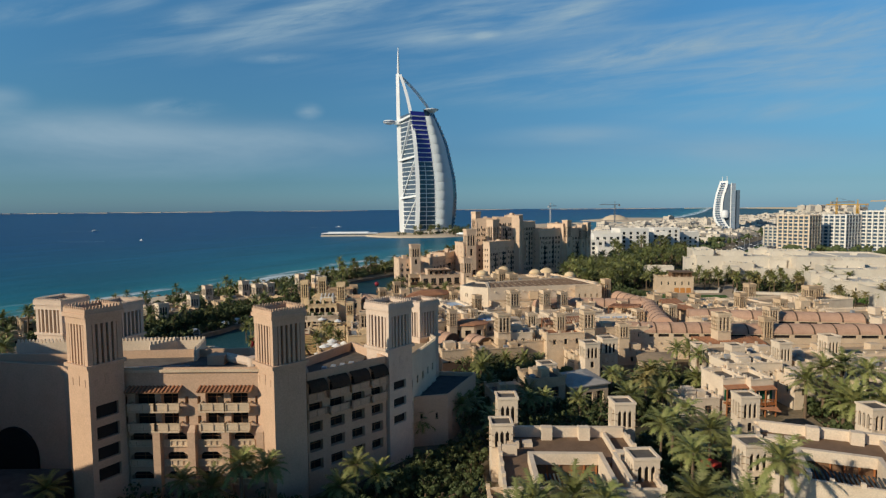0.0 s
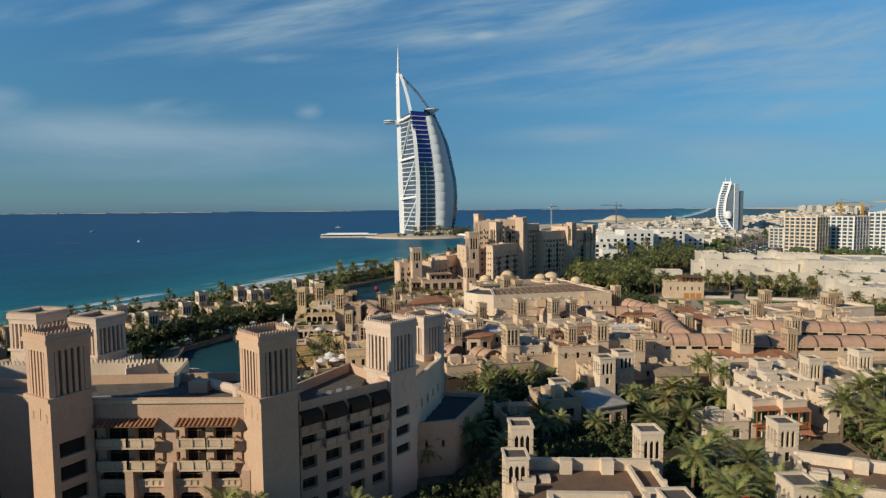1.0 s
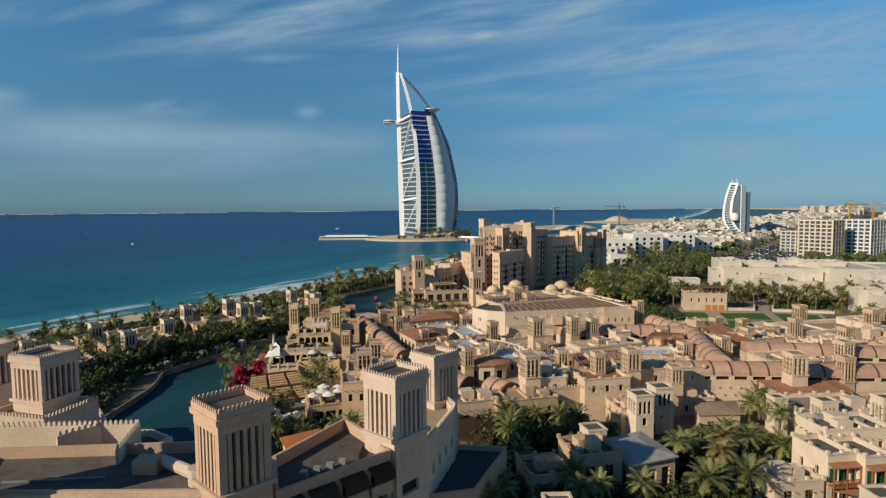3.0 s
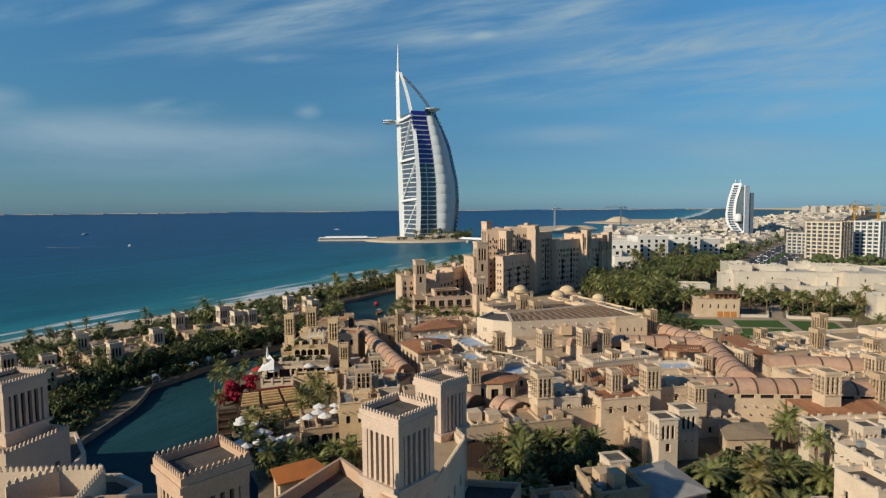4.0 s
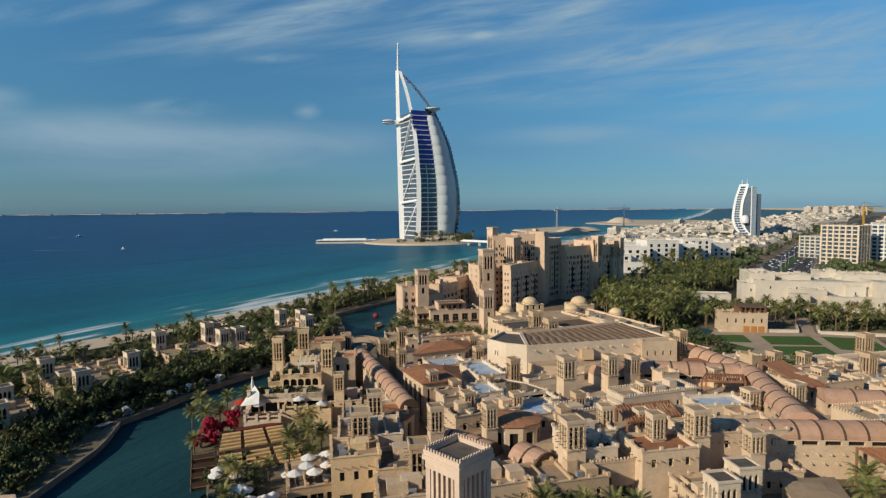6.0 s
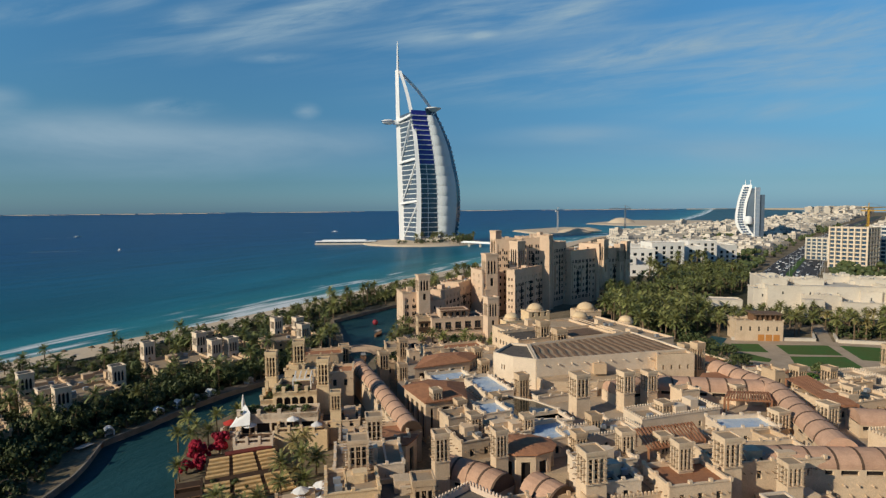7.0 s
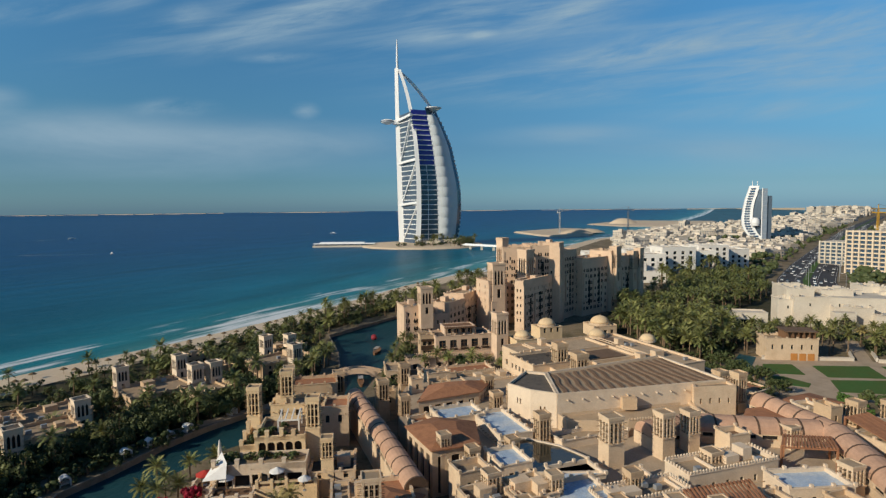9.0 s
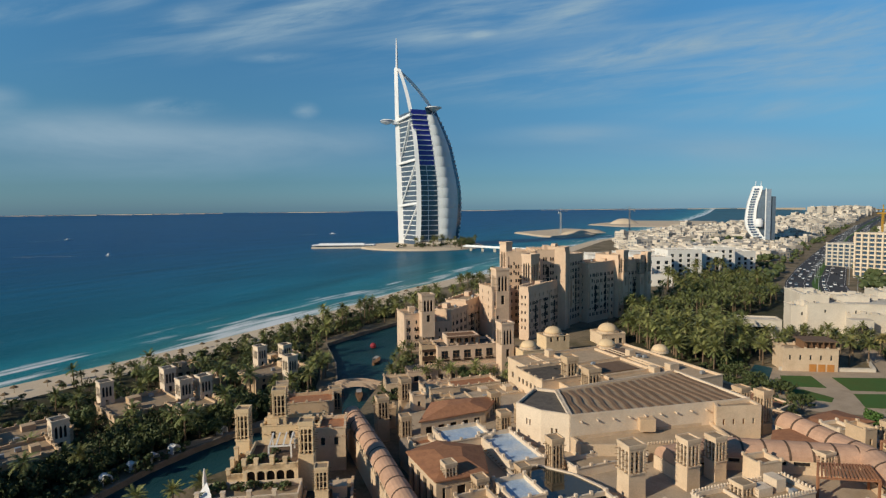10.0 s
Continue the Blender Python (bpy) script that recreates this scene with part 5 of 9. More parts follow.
def arch_tower(height, wall, tone="pale"):
    """A pale house tower with three tall pointed slots on each side."""
    t = thing("wind_tower", tone + " plaster wind tower with three tall arched slots", "wind tower", "house wind towers")
    H, h = height, 1.75
    z0, z1 = H - 4.6, H - 1.1
    s, panes = Shell(), []
    q = [(-h, -h), (h, -h), (h, h), (-h, h)]
    for k in range(4):
        holes = [(0.55 + 0.88 * i, 0.55 + 0.88 * i + 0.62, z0, z1) for i in range(3)]
        if k == 0:
            holes.append((1.3, 2.2, H - 7.6, H - 5.6))
        s.facade(q[k], q[(k + 1) % 4], 0, H, holes, 0.4, panes)
    shaft, allpoles = s, Shell()
    # slot backs are painted near-black for the shade inside
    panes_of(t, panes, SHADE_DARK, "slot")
    for k in range(4):
        m = Matrix.Rotation(k * math.pi / 2, 3, "Z")
        s = Shell()
        for i in range(3):
            x = -h + 0.55 + 0.88 * i
            for e, d in ((x, 0.31), (x + 0.62, -0.31)):
                s.tube([[(e, -h + 0.02, z1 - 0.7), (e, -h + 0.02, z1), (e + d, -h + 0.02, z1)], [(e, -h + 0.3, z1 - 0.7), (e, -h + 0.3, z1), (e + d, -h + 0.3, z1)]])
        for f in s.f:
            shaft.poly([tuple(m @ Vector(s.v[i])) for i in f])
        r = Shell()
        for z in (z0 + 0.2, z0 + 1.5, z0 + 2.8):
            r.beam((-h + 0.2, -h - 0.45, z), (-h + 0.2, -h + 0.2, z), 0.1)
            r.beam((h - 0.2, -h - 0.45, z), (h - 0.2, -h + 0.2, z), 0.1)
        for f in r.f:
            allpoles.poly([tuple(m @ Vector(r.v[i])) for i in f])
    part("shaft", shaft, wall, t)
    tagged(part("pole", allpoles, POLE, t), kind="stuff")
    g = h + 0.15
    c = Shell()
    for x0, x1, y0, y1 in ((-g, g, -g, -g + 0.35), (-g, g, g - 0.35, g), (-g, -g + 0.35, -g + 0.35, g - 0.35), (g - 0.35, g, -g + 0.35, g - 0.35)):
        c.box(x0, x1, y0, y1, H, H + 0.45)
    part("rim", c, wall, t)
    part("cap_top", Shell().box(-h, h, -h, h, H, H + 0.05), DECK, t)
    return t


TALL = lattice_tower(16.0, CREAM_PLASTER, "cream plaster wind tower with an open lattice crown and wooden poles")
SHORT = lattice_tower(11.0, SAND_PLASTER, "sand-coloured low wind tower with a lattice crown and wooden poles", 3, 2)
GOLD = lattice_tower(15.0, GOLD_PLASTER, "golden plaster wind tower with lattice crown", 3, 3)
ARCH = arch_tower(12.0, PALE_PLASTER)
WARM_ARCH = arch_tower(12.0, BEACH_PLASTER, "warm sand-coloured")
USED = set()


def put_tower(kind, x, y, top, width, turn, base=1.5):
    built = {"t": (TALL, 16.0), "s": (SHORT, 11.0), "g": (GOLD, 15.0), "a": (ARCH, 12.45), "b": (WARM_ARCH, 12.45)}[kind]
    width *= 0.95 if kind in "ab" else 0.82
    m = pose(x, y, base, 0, 0, turn) @ Matrix.Diagonal((width / 3.74, width / 3.74, (top - base) / built[1], 1))
    if kind in USED:
        return again(built[0], m)
    USED.add(kind)
    built[0].matrix_world = m
    return built[0]


TOWERS = [
    ("t", 23.2, 202.3, 17.4, 4.6, 18), ("t", 34.8, 205.2, 17.0, 3.9, 20), ("t", 41.6, 208.6, 16.0, 3.6, 20), ("s", 11.2, 212.7, 14.3, 3.6, 20), ("s", 3.0, 231.5, 12.9, 3.4, 20),
    ("t", 40.8, 197.0, 12.4, 3.8, 20), ("t", 63.2, 209.3, 12.2, 3.6, 20), ("s", 85.5, 221.0, 13.4, 3.8, 20), ("s", 95.5, 223.5, 12.4, 3.6, 20), ("t", 86.0, 202.0, 14.0, 3.6, 20),
    ("t", 73.0, 190.5, 14.0, 3.9, 16), ("t", 62.3, 189.8, 12.8, 3.9, 16), ("t", 25.4, 175.6, 14.4, 3.5, 10), ("t", 32.2, 166.8, 15.9, 3.4, 12), ("t", 40.2, 167.2, 16.6, 4.3, 10),
    ("s", 22.6, 187.5, 13.2, 3.2, 18), ("s", 17.4, 178.5, 13.0, 3.0, 18), ("t", 8.4, 184.8, 14.1, 3.0, 20), ("t", 1.6, 172.0, 16.2, 3.1, 20), ("s", 4.0, 207.0, 11.2, 3.1, 24), ("t", -2.2, 185.5, 14.2, 3.4, 24),
    ("s", -4.6, 200.8, 12.0, 3.1, 24), ("t", 15.4, 161.4, 17.0, 4.6, 14), ("t", -10.2, 202.8, 13.9, 3.0, 24), ("g", -52.4, 216.6, 19.6, 3.5, 4), ("g", -37.6, 209.1, 19.7, 3.6, 4), ("g", -33.5, 202.5, 13.6, 3.1, 8), ("g", -49.1, 231.3, 18.9, 4.0, 10),
    ("t", -22.0, 180.5, 16.0, 4.0, 10), ("t", -23.2, 167.8, 16.6, 4.6, 10), ("s", -11.6, 154.4, 16.0, 4.3, 10), ("t", -9.0, 170.0, 16.6, 3.4, 16), ("t", -52.5, 246.0, 15.8, 3.8, 14), ("s", -39.5, 249.0, 13.5, 4.0, 14),
    ("s", -26.6, 243.0, 12.8, 3.8, 20), ("s", -21.6, 255.5, 13.8, 3.8, 20), ("s", -20.0, 231.5, 12.2, 3.2, 20), ("t", 49.5, 164.5, 13.2, 3.6, 6), ("a", 42.5, 154.8, 11.6, 4.6, 8), ("t", 76.5, 163.0, 16.4, 4.8, 4),
    ("t", 33.6, 178.5, 12.4, 3.4, 12), ("s", 110.0, 218.0, 13.5, 4.0, 14), ("s", 118.0, 206.0, 13.0, 4.0, 14), ("t", 101.0, 182.0, 14.5, 4.2, 10), ("s", 92.0, 168.5, 14.0, 3.6, 6),
    ("a", 10.2, 102.6, 13.4, 3.9, 2), ("a", 8.6, 96.2, 11.2, 3.9, 2), ("a", 30.3, 102.4, 12.4, 4.0, 2), ("a", 27.8, 84.6, 10.6, 4.2, 2), ("a", 45.0, 87.4, 11.2, 4.3, 2), ("a", 54.6, 107.6, 11.6, 3.9, 2),
    ("a", 88.6, 131.4, 12.2, 4.6, 4), ("a", 74.2, 102.2, 11.2, 4.2, 4), ("a", 22.8, 134.6, 10.4, 4.0, 12), ("a", 36.6, 150.0, 11.6, 4.4, 10), ("a", 70.8, 144.0, 12.0, 3.8, 4), ("a", 81.5, 142.5, 13.0, 3.6, 4), ("a", 63.5, 147.5, 11.5, 3.2, 4),
    ("a", 98.0, 150.0, 12.8, 4.0, 4), ("a", 104.0, 128.0, 12.0, 4.2, 4), ("s", 28.3, 250.5, 17.6, 4.8, 18), ("s", 24.6, 259.5, 18.4, 4.6, 18), ("b", 10.6, 298.0, 20.6, 5.2, 20), ("s", 63.2, 230.9, 17.5, 3.6, 20), ("s", 58.0, 240.0, 14.6, 3.4, 20), ("s", 66.0, 246.0, 13.5, 4.0, 20),
    ("s", 2.0, 246.0, 12.8, 3.4, 20), ("s", 8.0, 238.0, 12.2, 3.4, 20), ("s", 125.0, 240.0, 14.0, 4.4, 12), ("s", 140.0, 225.0, 15.0, 4.6, 12), ("s", 150.0, 236.0, 13.5, 4.2, 12), ("s", 132.0, 214.0, 12.5, 4.0, 12),
]
for row in TOWERS:
    put_tower(*row)


def vault(line, radius, base, wall_h, label, side_open=True, ground_z=1.5, bay=4.4, rise=0.92):
    """Barrel roof over an arcade: rendered bays between dark ribs, on side walls with a row of low openings."""
    top = thing("vaulted_arcade", label, "arcade", "vaulted arcades")
    for a, b in zip(line, line[1:]):
        a, b = Vector(a), Vector(b)
        d = (b - a)
        length = d.length
        d.normalize()
        o = Vector((d.y, -d.x))
        n = max(2, round(length / bay))
        step = length / n
        for k in range(n):
            for kind, u0, u1, r, mat in (("bay", k * step + 0.2, (k + 1) * step - 0.2, radius, VAULT), ("rib", (k + 1) * step - 0.22, (k + 1) * step + 0.22, radius * 1.02, RIB)):
                s = Shell()
                rings = []
                for u in (u0, u1):
                    p = a + d * u
                    rings.append([(*(p + o * r * math.cos(math.pi * j / 10)), base + r * rise * math.sin(math.pi * j / 10)) for j in range(11)])
                s.tube(rings)
                part(kind, s, mat, top)
        for sgn in (1, -1):
            s, panes = Shell(), []
            p, q = (a + o * radius * 0.98, b + o * radius * 0.98) if sgn > 0 else (b - o * radius * 0.98, a - o * radius * 0.98)
            holes = []
            if side_open:
                for k in range(n):
                    holes.append((k * step + 0.6, (k + 1) * step - 0.6, base - 1.15, base - 0.25))
            s.facade(p, q, ground_z - 0.5, base + 0.02, holes, 0.5, panes)
            part("side_wall", s, CREAM_PLASTER, top)
            # low openings backed with the painted shade colour
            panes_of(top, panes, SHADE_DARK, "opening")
        for e, f in ((a, -1), (b, 1)):
            s = Shell()
            pts = [e + o * radius * 0.98, e - o * radius * 0.98]
            if f < 0:
                pts.reverse()
            s.facade(pts[0], pts[1], ground_z - 0.5, base, [], 0.3)
            part("end_wall", s, CREAM_PLASTER, top)
    return top


vault([(-34.2, 242.5), (-24.6, 217.0), (-15.2, 190.6)], 2.25, 8.6, 6, "long barrel-vaulted arcade with rosy rendered bays and dark ribs")
vault([(44.0, 173.6), (78.3, 171.4)], 3.1, 9.2, 7, "barrel-vaulted arcade with rosy bays over a row of dark openings", bay=4.3, rise=0.85)
front_vault = bpy.data.objects["vaulted_arcade.001"]
for j, z in enumerate((4.6, 6.4)):
    for k in range(13):
        x = 46.0 + 2.45 * k + 1.2 * j
        part("spout", Shell().beam((x, 173.5 - 0.064 * (x - 44) - 3.6, z), (x, 173.5 - 0.064 * (x - 44) - 2.9, z + 0.1), 0.22), CREAM_PLASTER, front_vault)
vault([(81.0, 171.5), (136.0, 168.0)], 3.1, 9.0, 7, "barrel-vaulted arcade with rosy bays beside a wind tower", bay=6.2, rise=0.8)
vault([(64.8, 173.9), (69.7, 197.1), (72.1, 207.7), (67.3, 228.5)], 3.0, 10.2, 7, "barrel-vaulted arcade bending through the market")
vault([(32.5, 210.5), (45.0, 215.2), (70.2, 210.4)], 3.1, 10.0, 7, "barrel-vaulted arcade in front of the pale hall", bay=4.6, rise=0.85)
vault([(78.5, 190.6), (128.3, 180.6)], 3.1, 10.0, 7, "barrel-vaulted arcade with rosy bays among wind towers", bay=6.2, rise=0.8)
vault([(-8.4, 175.0), (-2.9, 171.4), (1.6, 166.6)], 3.0, 7.4, 6, "short barrel-vaulted arcade beside the hotel tower")
vault([(7.0, 168.5), (11.0, 163.0)], 3.4, 6.6, 6, "short rosy vault among market roofs")

R3 = lambda n, w=0.9, z=3.2, h=1.5: [("f", n, w, z, h)]
ALLSIDES = [("f", 3, 0.9, 5.2, 1.4), ("r", 2, 0.8, 5.2, 1.4), ("l", 2, 0.8, 5.2, 1.4), ("f", 2, 1.6, 1.6, 2.4)]
HOUSES = [
    # x, y, turn, w, d, h, wall, deck, openings, merlons
    (12.5, 80, 2, 14, 7, 5.4, CREAM_PLASTER, DECK, [("f", 2, 1.2, 2.6, 1.8)], 0),
    (86, 99, 4, 20, 15, 7.0, CREAM_PLASTER, DECK, ALLSIDES, 0),
    (69.5, 136.5, 4, 13, 8, 9.6, PALE_PLASTER, DECK, [("f", 3, 0.9, 6.4, 1.5), ("r", 2, 0.9, 6.4, 1.5), ("f", 1, 2.6, 2.0, 3.0)], 0),
    (80.0, 131.5, 4, 10, 9, 7.6, PALE_PLASTER, DECK, [("f", 3, 0.9, 4.6, 1.5), ("l", 2, 0.9, 4.6, 1.5)], 0),
    (53.2, 126.4, 6, 8.6, 6, 4.6, PALE_PLASTER, DECK, [("f", 2, 1.6, 1.8, 1.9)], 0),
    (20.6, 128.6, 12, 8, 8, 8.8, SAND_PLASTER, DECK, [("f", 2, 1.6, 5.4, 2.1), ("f", 2, 1.6, 1.9, 2.3), ("r", 2, 1.1, 5.6, 1.9), ("l", 2, 1.1, 5.6, 1.9)], 0),
    (12.6, 127.6, 12, 7, 8, 5.8, SAND_PLASTER, DECK, [("f", 2, 1.3, 3.0, 1.9)], 0),
    (38, 156, 8, 11, 8, 6.6, CREAM_PLASTER, SAND_DECK, ALLSIDES, 0),
    (75, 150.5, 4, 16, 10, 8.4, PALE_PLASTER, SAND_DECK, [("f", 5, 0.9, 4.8, 1.4), ("f", 2, 3.0, 1.6, 2.4)], 0),
    (90, 147, 4, 12, 12, 7.4, PALE_PLASTER, SAND_DECK, ALLSIDES, 0),
    (104, 140, 4, 16, 14, 7.8, PALE_PLASTER, SAND_DECK, ALLSIDES, 0),
    (52, 165.6, 3, 13, 4, 4.8, CREAM_PLASTER, SAND_DECK, [("f", 5, 0.8, 2.4, 1.4)], 0),
    (110, 159.5, 3, 50, 7, 6.4, CREAM_PLASTER, SAND_DECK, [("f", 12, 0.9, 3.4, 1.5)], 0),
    (24, 166, 12, 13, 9, 8.2, CREAM_PLASTER, SAND_DECK, [("f", 2, 0.8, 4.6, 1.4), ("f", 1, 3.0, 1.5, 2.8)], 1),
    (13.0, 159, 14, 14, 8, 7.8, SAND_PLASTER, SAND_DECK, [("f", 3, 1.9, 1.8, 2.6), ("f", 5, 0.8, 5.4, 1.3), ("r", 2, 0.8, 4.4, 1.3)], 0),
    (2, 158, 16, 9, 8, 7.8, CREAM_PLASTER, SAND_DECK, [("f", 3, 0.7, 4.4, 1.2)], 0),
    (32.1, 164.6, 10, 11.0, 8.2, 10.6, CREAM_PLASTER, TILE, R3(3, 0.9, 8.2), 0),
    (48.6, 172.9, 6, 20.1, 8.2, 10.4, CREAM_PLASTER, DECK, R3(4, 0.9, 8.0), 0),
    (42.1, 195.7, 18, 20.5, 6.5, 10.2, PALE_PLASTER, SAND_DECK, [("f", 6, 0.8, 7.6, 1.2)], 1),
    (54.2, 189.1, 4, 11.9, 7.3, 9.8, PALE_PLASTER, TILE_BLUE, R3(4, 0.9, 7.4), 0),
    (23.0, 184.9, 18, 16.5, 5.5, 10.0, PALE_PLASTER, SAND_DECK, R3(5, 0.9, 7.6), 1),
    (12.0, 183.9, 20, 11.0, 9.2, 10.4, PALE_PLASTER, TILE_BLUE, R3(3, 0.9, 8.0), 0),
    (4.2, 185.7, 22, 7.3, 8.2, 10.6, CREAM_PLASTER, SAND_DECK, R3(2, 0.9, 8.2), 0),
    (-3.1, 183.0, 22, 7.3, 8.2, 10.4, CREAM_PLASTER, DECK, R3(2, 0.9, 8.0), 0),
    (20.3, 172.5, 16, 11.0, 5.5, 10.0, PALE_PLASTER, SAND_DECK, R3(3, 0.9, 7.6), 0),
    (18.8, 164.6, 8, 9.2, 6.4, 10.6, PALE_PLASTER, BLUE_DECK, R3(2, 0.9, 8.2), 0),
    (2.9, 218.5, 20, 7.8, 15.6, 9.4, PALE_PLASTER, TILE_BLUE, R3(2, 0.9, 7.0), 0),
    (-6.9, 225.8, 20, 11.0, 8.3, 9.4, PALE_PLASTER, TILE_BLUE, R3(2, 0.9, 7.0), 0),
    (2.3, 199.6, 20, 6.4, 8.2, 9.8, PALE_PLASTER, TILE_BLUE, R3(2, 0.9, 7.4), 0),
    (14.3, 194.7, 18, 9.2, 6.4, 9.0, PALE_PLASTER, TILE_BLUE, R3(2, 0.9, 6.6), 0),
    (-22, 172, 10, 12, 10, 11.0, PALE_PLASTER, SAND_DECK, [("f", 3, 0.8, 6.8, 1.6), ("f", 2, 1.8, 2.4, 2.6), ("l", 3, 0.8, 6.8, 1.6)], 0),
    (-23.5, 162.5, 12, 8.5, 9, 11.0, GOLD_PLASTER, SAND_DECK, [("f", 2, 2.2, 2.4, 2.6), ("l", 2, 1.6, 6.4, 2.4), ("f", 3, 0.8, 7.4, 1.6)], 0),
    (-15, 161, 10, 9, 9, 9.6, CREAM_PLASTER, DECK, [("f", 3, 0.9, 6.0, 1.4), ("f", 2, 1.5, 2.0, 2.2)], 0),
    (-20.5, 189, 10, 9, 9, 8.6, CREAM_PLASTER, TILE, R3(2), 0),
    (-14, 149, 10, 8, 7, 10.2, CREAM_PLASTER, SAND_DECK, [("f", 3, 0.9, 6.0, 1.4), ("l", 2, 0.9, 6.0, 1.4)], 0),
    (-30.8, 162.0, 18, 9.5, 10.5, 6.4, SAND_PLASTER, DECK, [("f", 3, 2.2, 3.0, 2.6), ("l", 3, 2.2, 3.0, 2.6)], 0),
    (-46.0, 231.5, 4, 13, 7, 10.6, GOLD_PLASTER, ROOF_TAN, [("f", 3, 1.0, 8.2, 1.8), ("l", 3, 1.2, 8.0, 2.0), ("r", 3, 1.2, 8.0, 2.0)], 0),
    (-38.6, 229.6, 8, 10, 8, 10.6, CREAM_PLASTER, TILE, [("f", 3, 0.9, 7.4, 1.8), ("l", 3, 0.9, 7.4, 1.8)], 0),
    (-45.5, 243, 12, 13, 8, 12.0, SAND_PLASTER, TILE, [("f", 3, 1.0, 5.5, 1.6)], 0),
    (-33, 206, 8, 9, 9, 6.0, CREAM_PLASTER, DECK, ALLSIDES[:2], 0),
    (-27, 193, 10, 8, 8, 6.4, CREAM_PLASTER, SAND_DECK, ALLSIDES[:2], 0),
    (86.7, 205.0, 16, 18.6, 11.2, 10.2, CREAM_PLASTER, SAND_DECK, R3(5, 0.9, 7.8), 0),
    (112, 212, 14, 22, 12, 7.0, PALE_PLASTER, SAND_DECK, R3(6), 1),
    (126, 228, 12, 30, 14, 8.0, PALE_PLASTER, SAND_DECK, [("f", 8, 1.0, 4.2, 1.6)], 1),
    (146, 230, 12, 18, 16, 9.0, PALE_PLASTER, SAND_DECK, [("f", 5, 1.0, 4.6, 1.6)], 1),
    (112, 176.5, 4, 26, 8, 6.4, CREAM_PLASTER, TILE, R3(7), 0),
    (83.0, 179.0, 10, 13.0, 9.3, 10.2, CREAM_PLASTER, SAND_DECK, R3(3, 0.9, 7.8), 1),
    (140, 190, 8, 24, 20, 9.5, PALE_PLASTER, SAND_DECK, [("f", 6, 1.0, 5.0, 1.6), ("f", 6, 1.0, 2.0, 1.8)], 1),
    (3, 263, 20, 16, 9, 6.6, CREAM_PLASTER, SAND_DECK, R3(4), 1),
]
NAMES = {DECK: "dark flat roof", SAND_DECK: "sandy flat roof", TILE: "terracotta-tiled flat roof", TILE_BLUE: "pale blue membrane roof", BLUE_DECK: "dark blue roof", ROOF_BROWN: "brown roof", ROOF_TAN: "tan flat roof"}
for x, y, turn, w, d, h, wall, deck, rows, mer in HOUSES:
    tone = wall.name.split("_")[0]
    house(pose(x, y, 0, 0, 0, turn), w, d, h, wall, deck, "%s plaster house with a %s and parapet" % (tone, NAMES[deck]), rows=rows, merlons=bool(mer), group="market houses", base=0.8, frames=TIMBER if y < 140 else None, clutter=0 if y < 100 or deck in (TILE_BLUE, TILE) else 2, poles=100 < y < 240 and not mer)


def pergola(quad, z, label, n=16, mat=TIMBER):
    """Timber slat roof on posts over four corners."""
    t = thing("pergola", label, "pergola", "pergolas")
    a, b, c, d = (Vector(p) for p in quad)
    for k in range(n + 1):
        f = k / n
        p, q = a.lerp(b, f), d.lerp(c, f)
        part("slat", Shell().beam((*p, z), (*q, z), 0.34, 0.22), mat, t)
    for p in (a, b, c, d):
        part("post", Shell().beam((*p, 1.4), (*p, z), 0.35), mat, t)
    for p, q in ((a, b), (d, c)):
        part("rail", Shell().beam((*p, z - 0.28), (*q, z - 0.28), 0.3), mat, t)


pergola([(29.5, 174.7), (41.7, 178.8), (43.0, 187.7), (30.1, 184.4)], 11.0, "terracotta slatted pergola roof between wind towers", 17, TILE)
pergola([(55.4, 199.1), (65.2, 197.5), (67.6, 203.3), (59.0, 204.6)], 12.0, "terracotta slatted roof beside the vaults", 16, TILE)
pergola([(77.4, 194.7), (83.1, 195.4), (85.7, 217.5), (78.9, 215.1)], 11.6, "terracotta slatted roof in a narrow strip beside the vaults", 14, TILE)
pergola([(70.0, 158.5), (86.0, 157.5), (88.0, 166.0), (70.0, 166.5)], 8.8, "terracotta slatted roof along the arcade wall", 26, TILE)
pergola([(-1.4, 141.9), (5.0, 140.7), (6.0, 153.0), (-0.8, 153.4)], 5.2, "dark brown timber pergola over a terrace", 22, DARK_TIMBER)


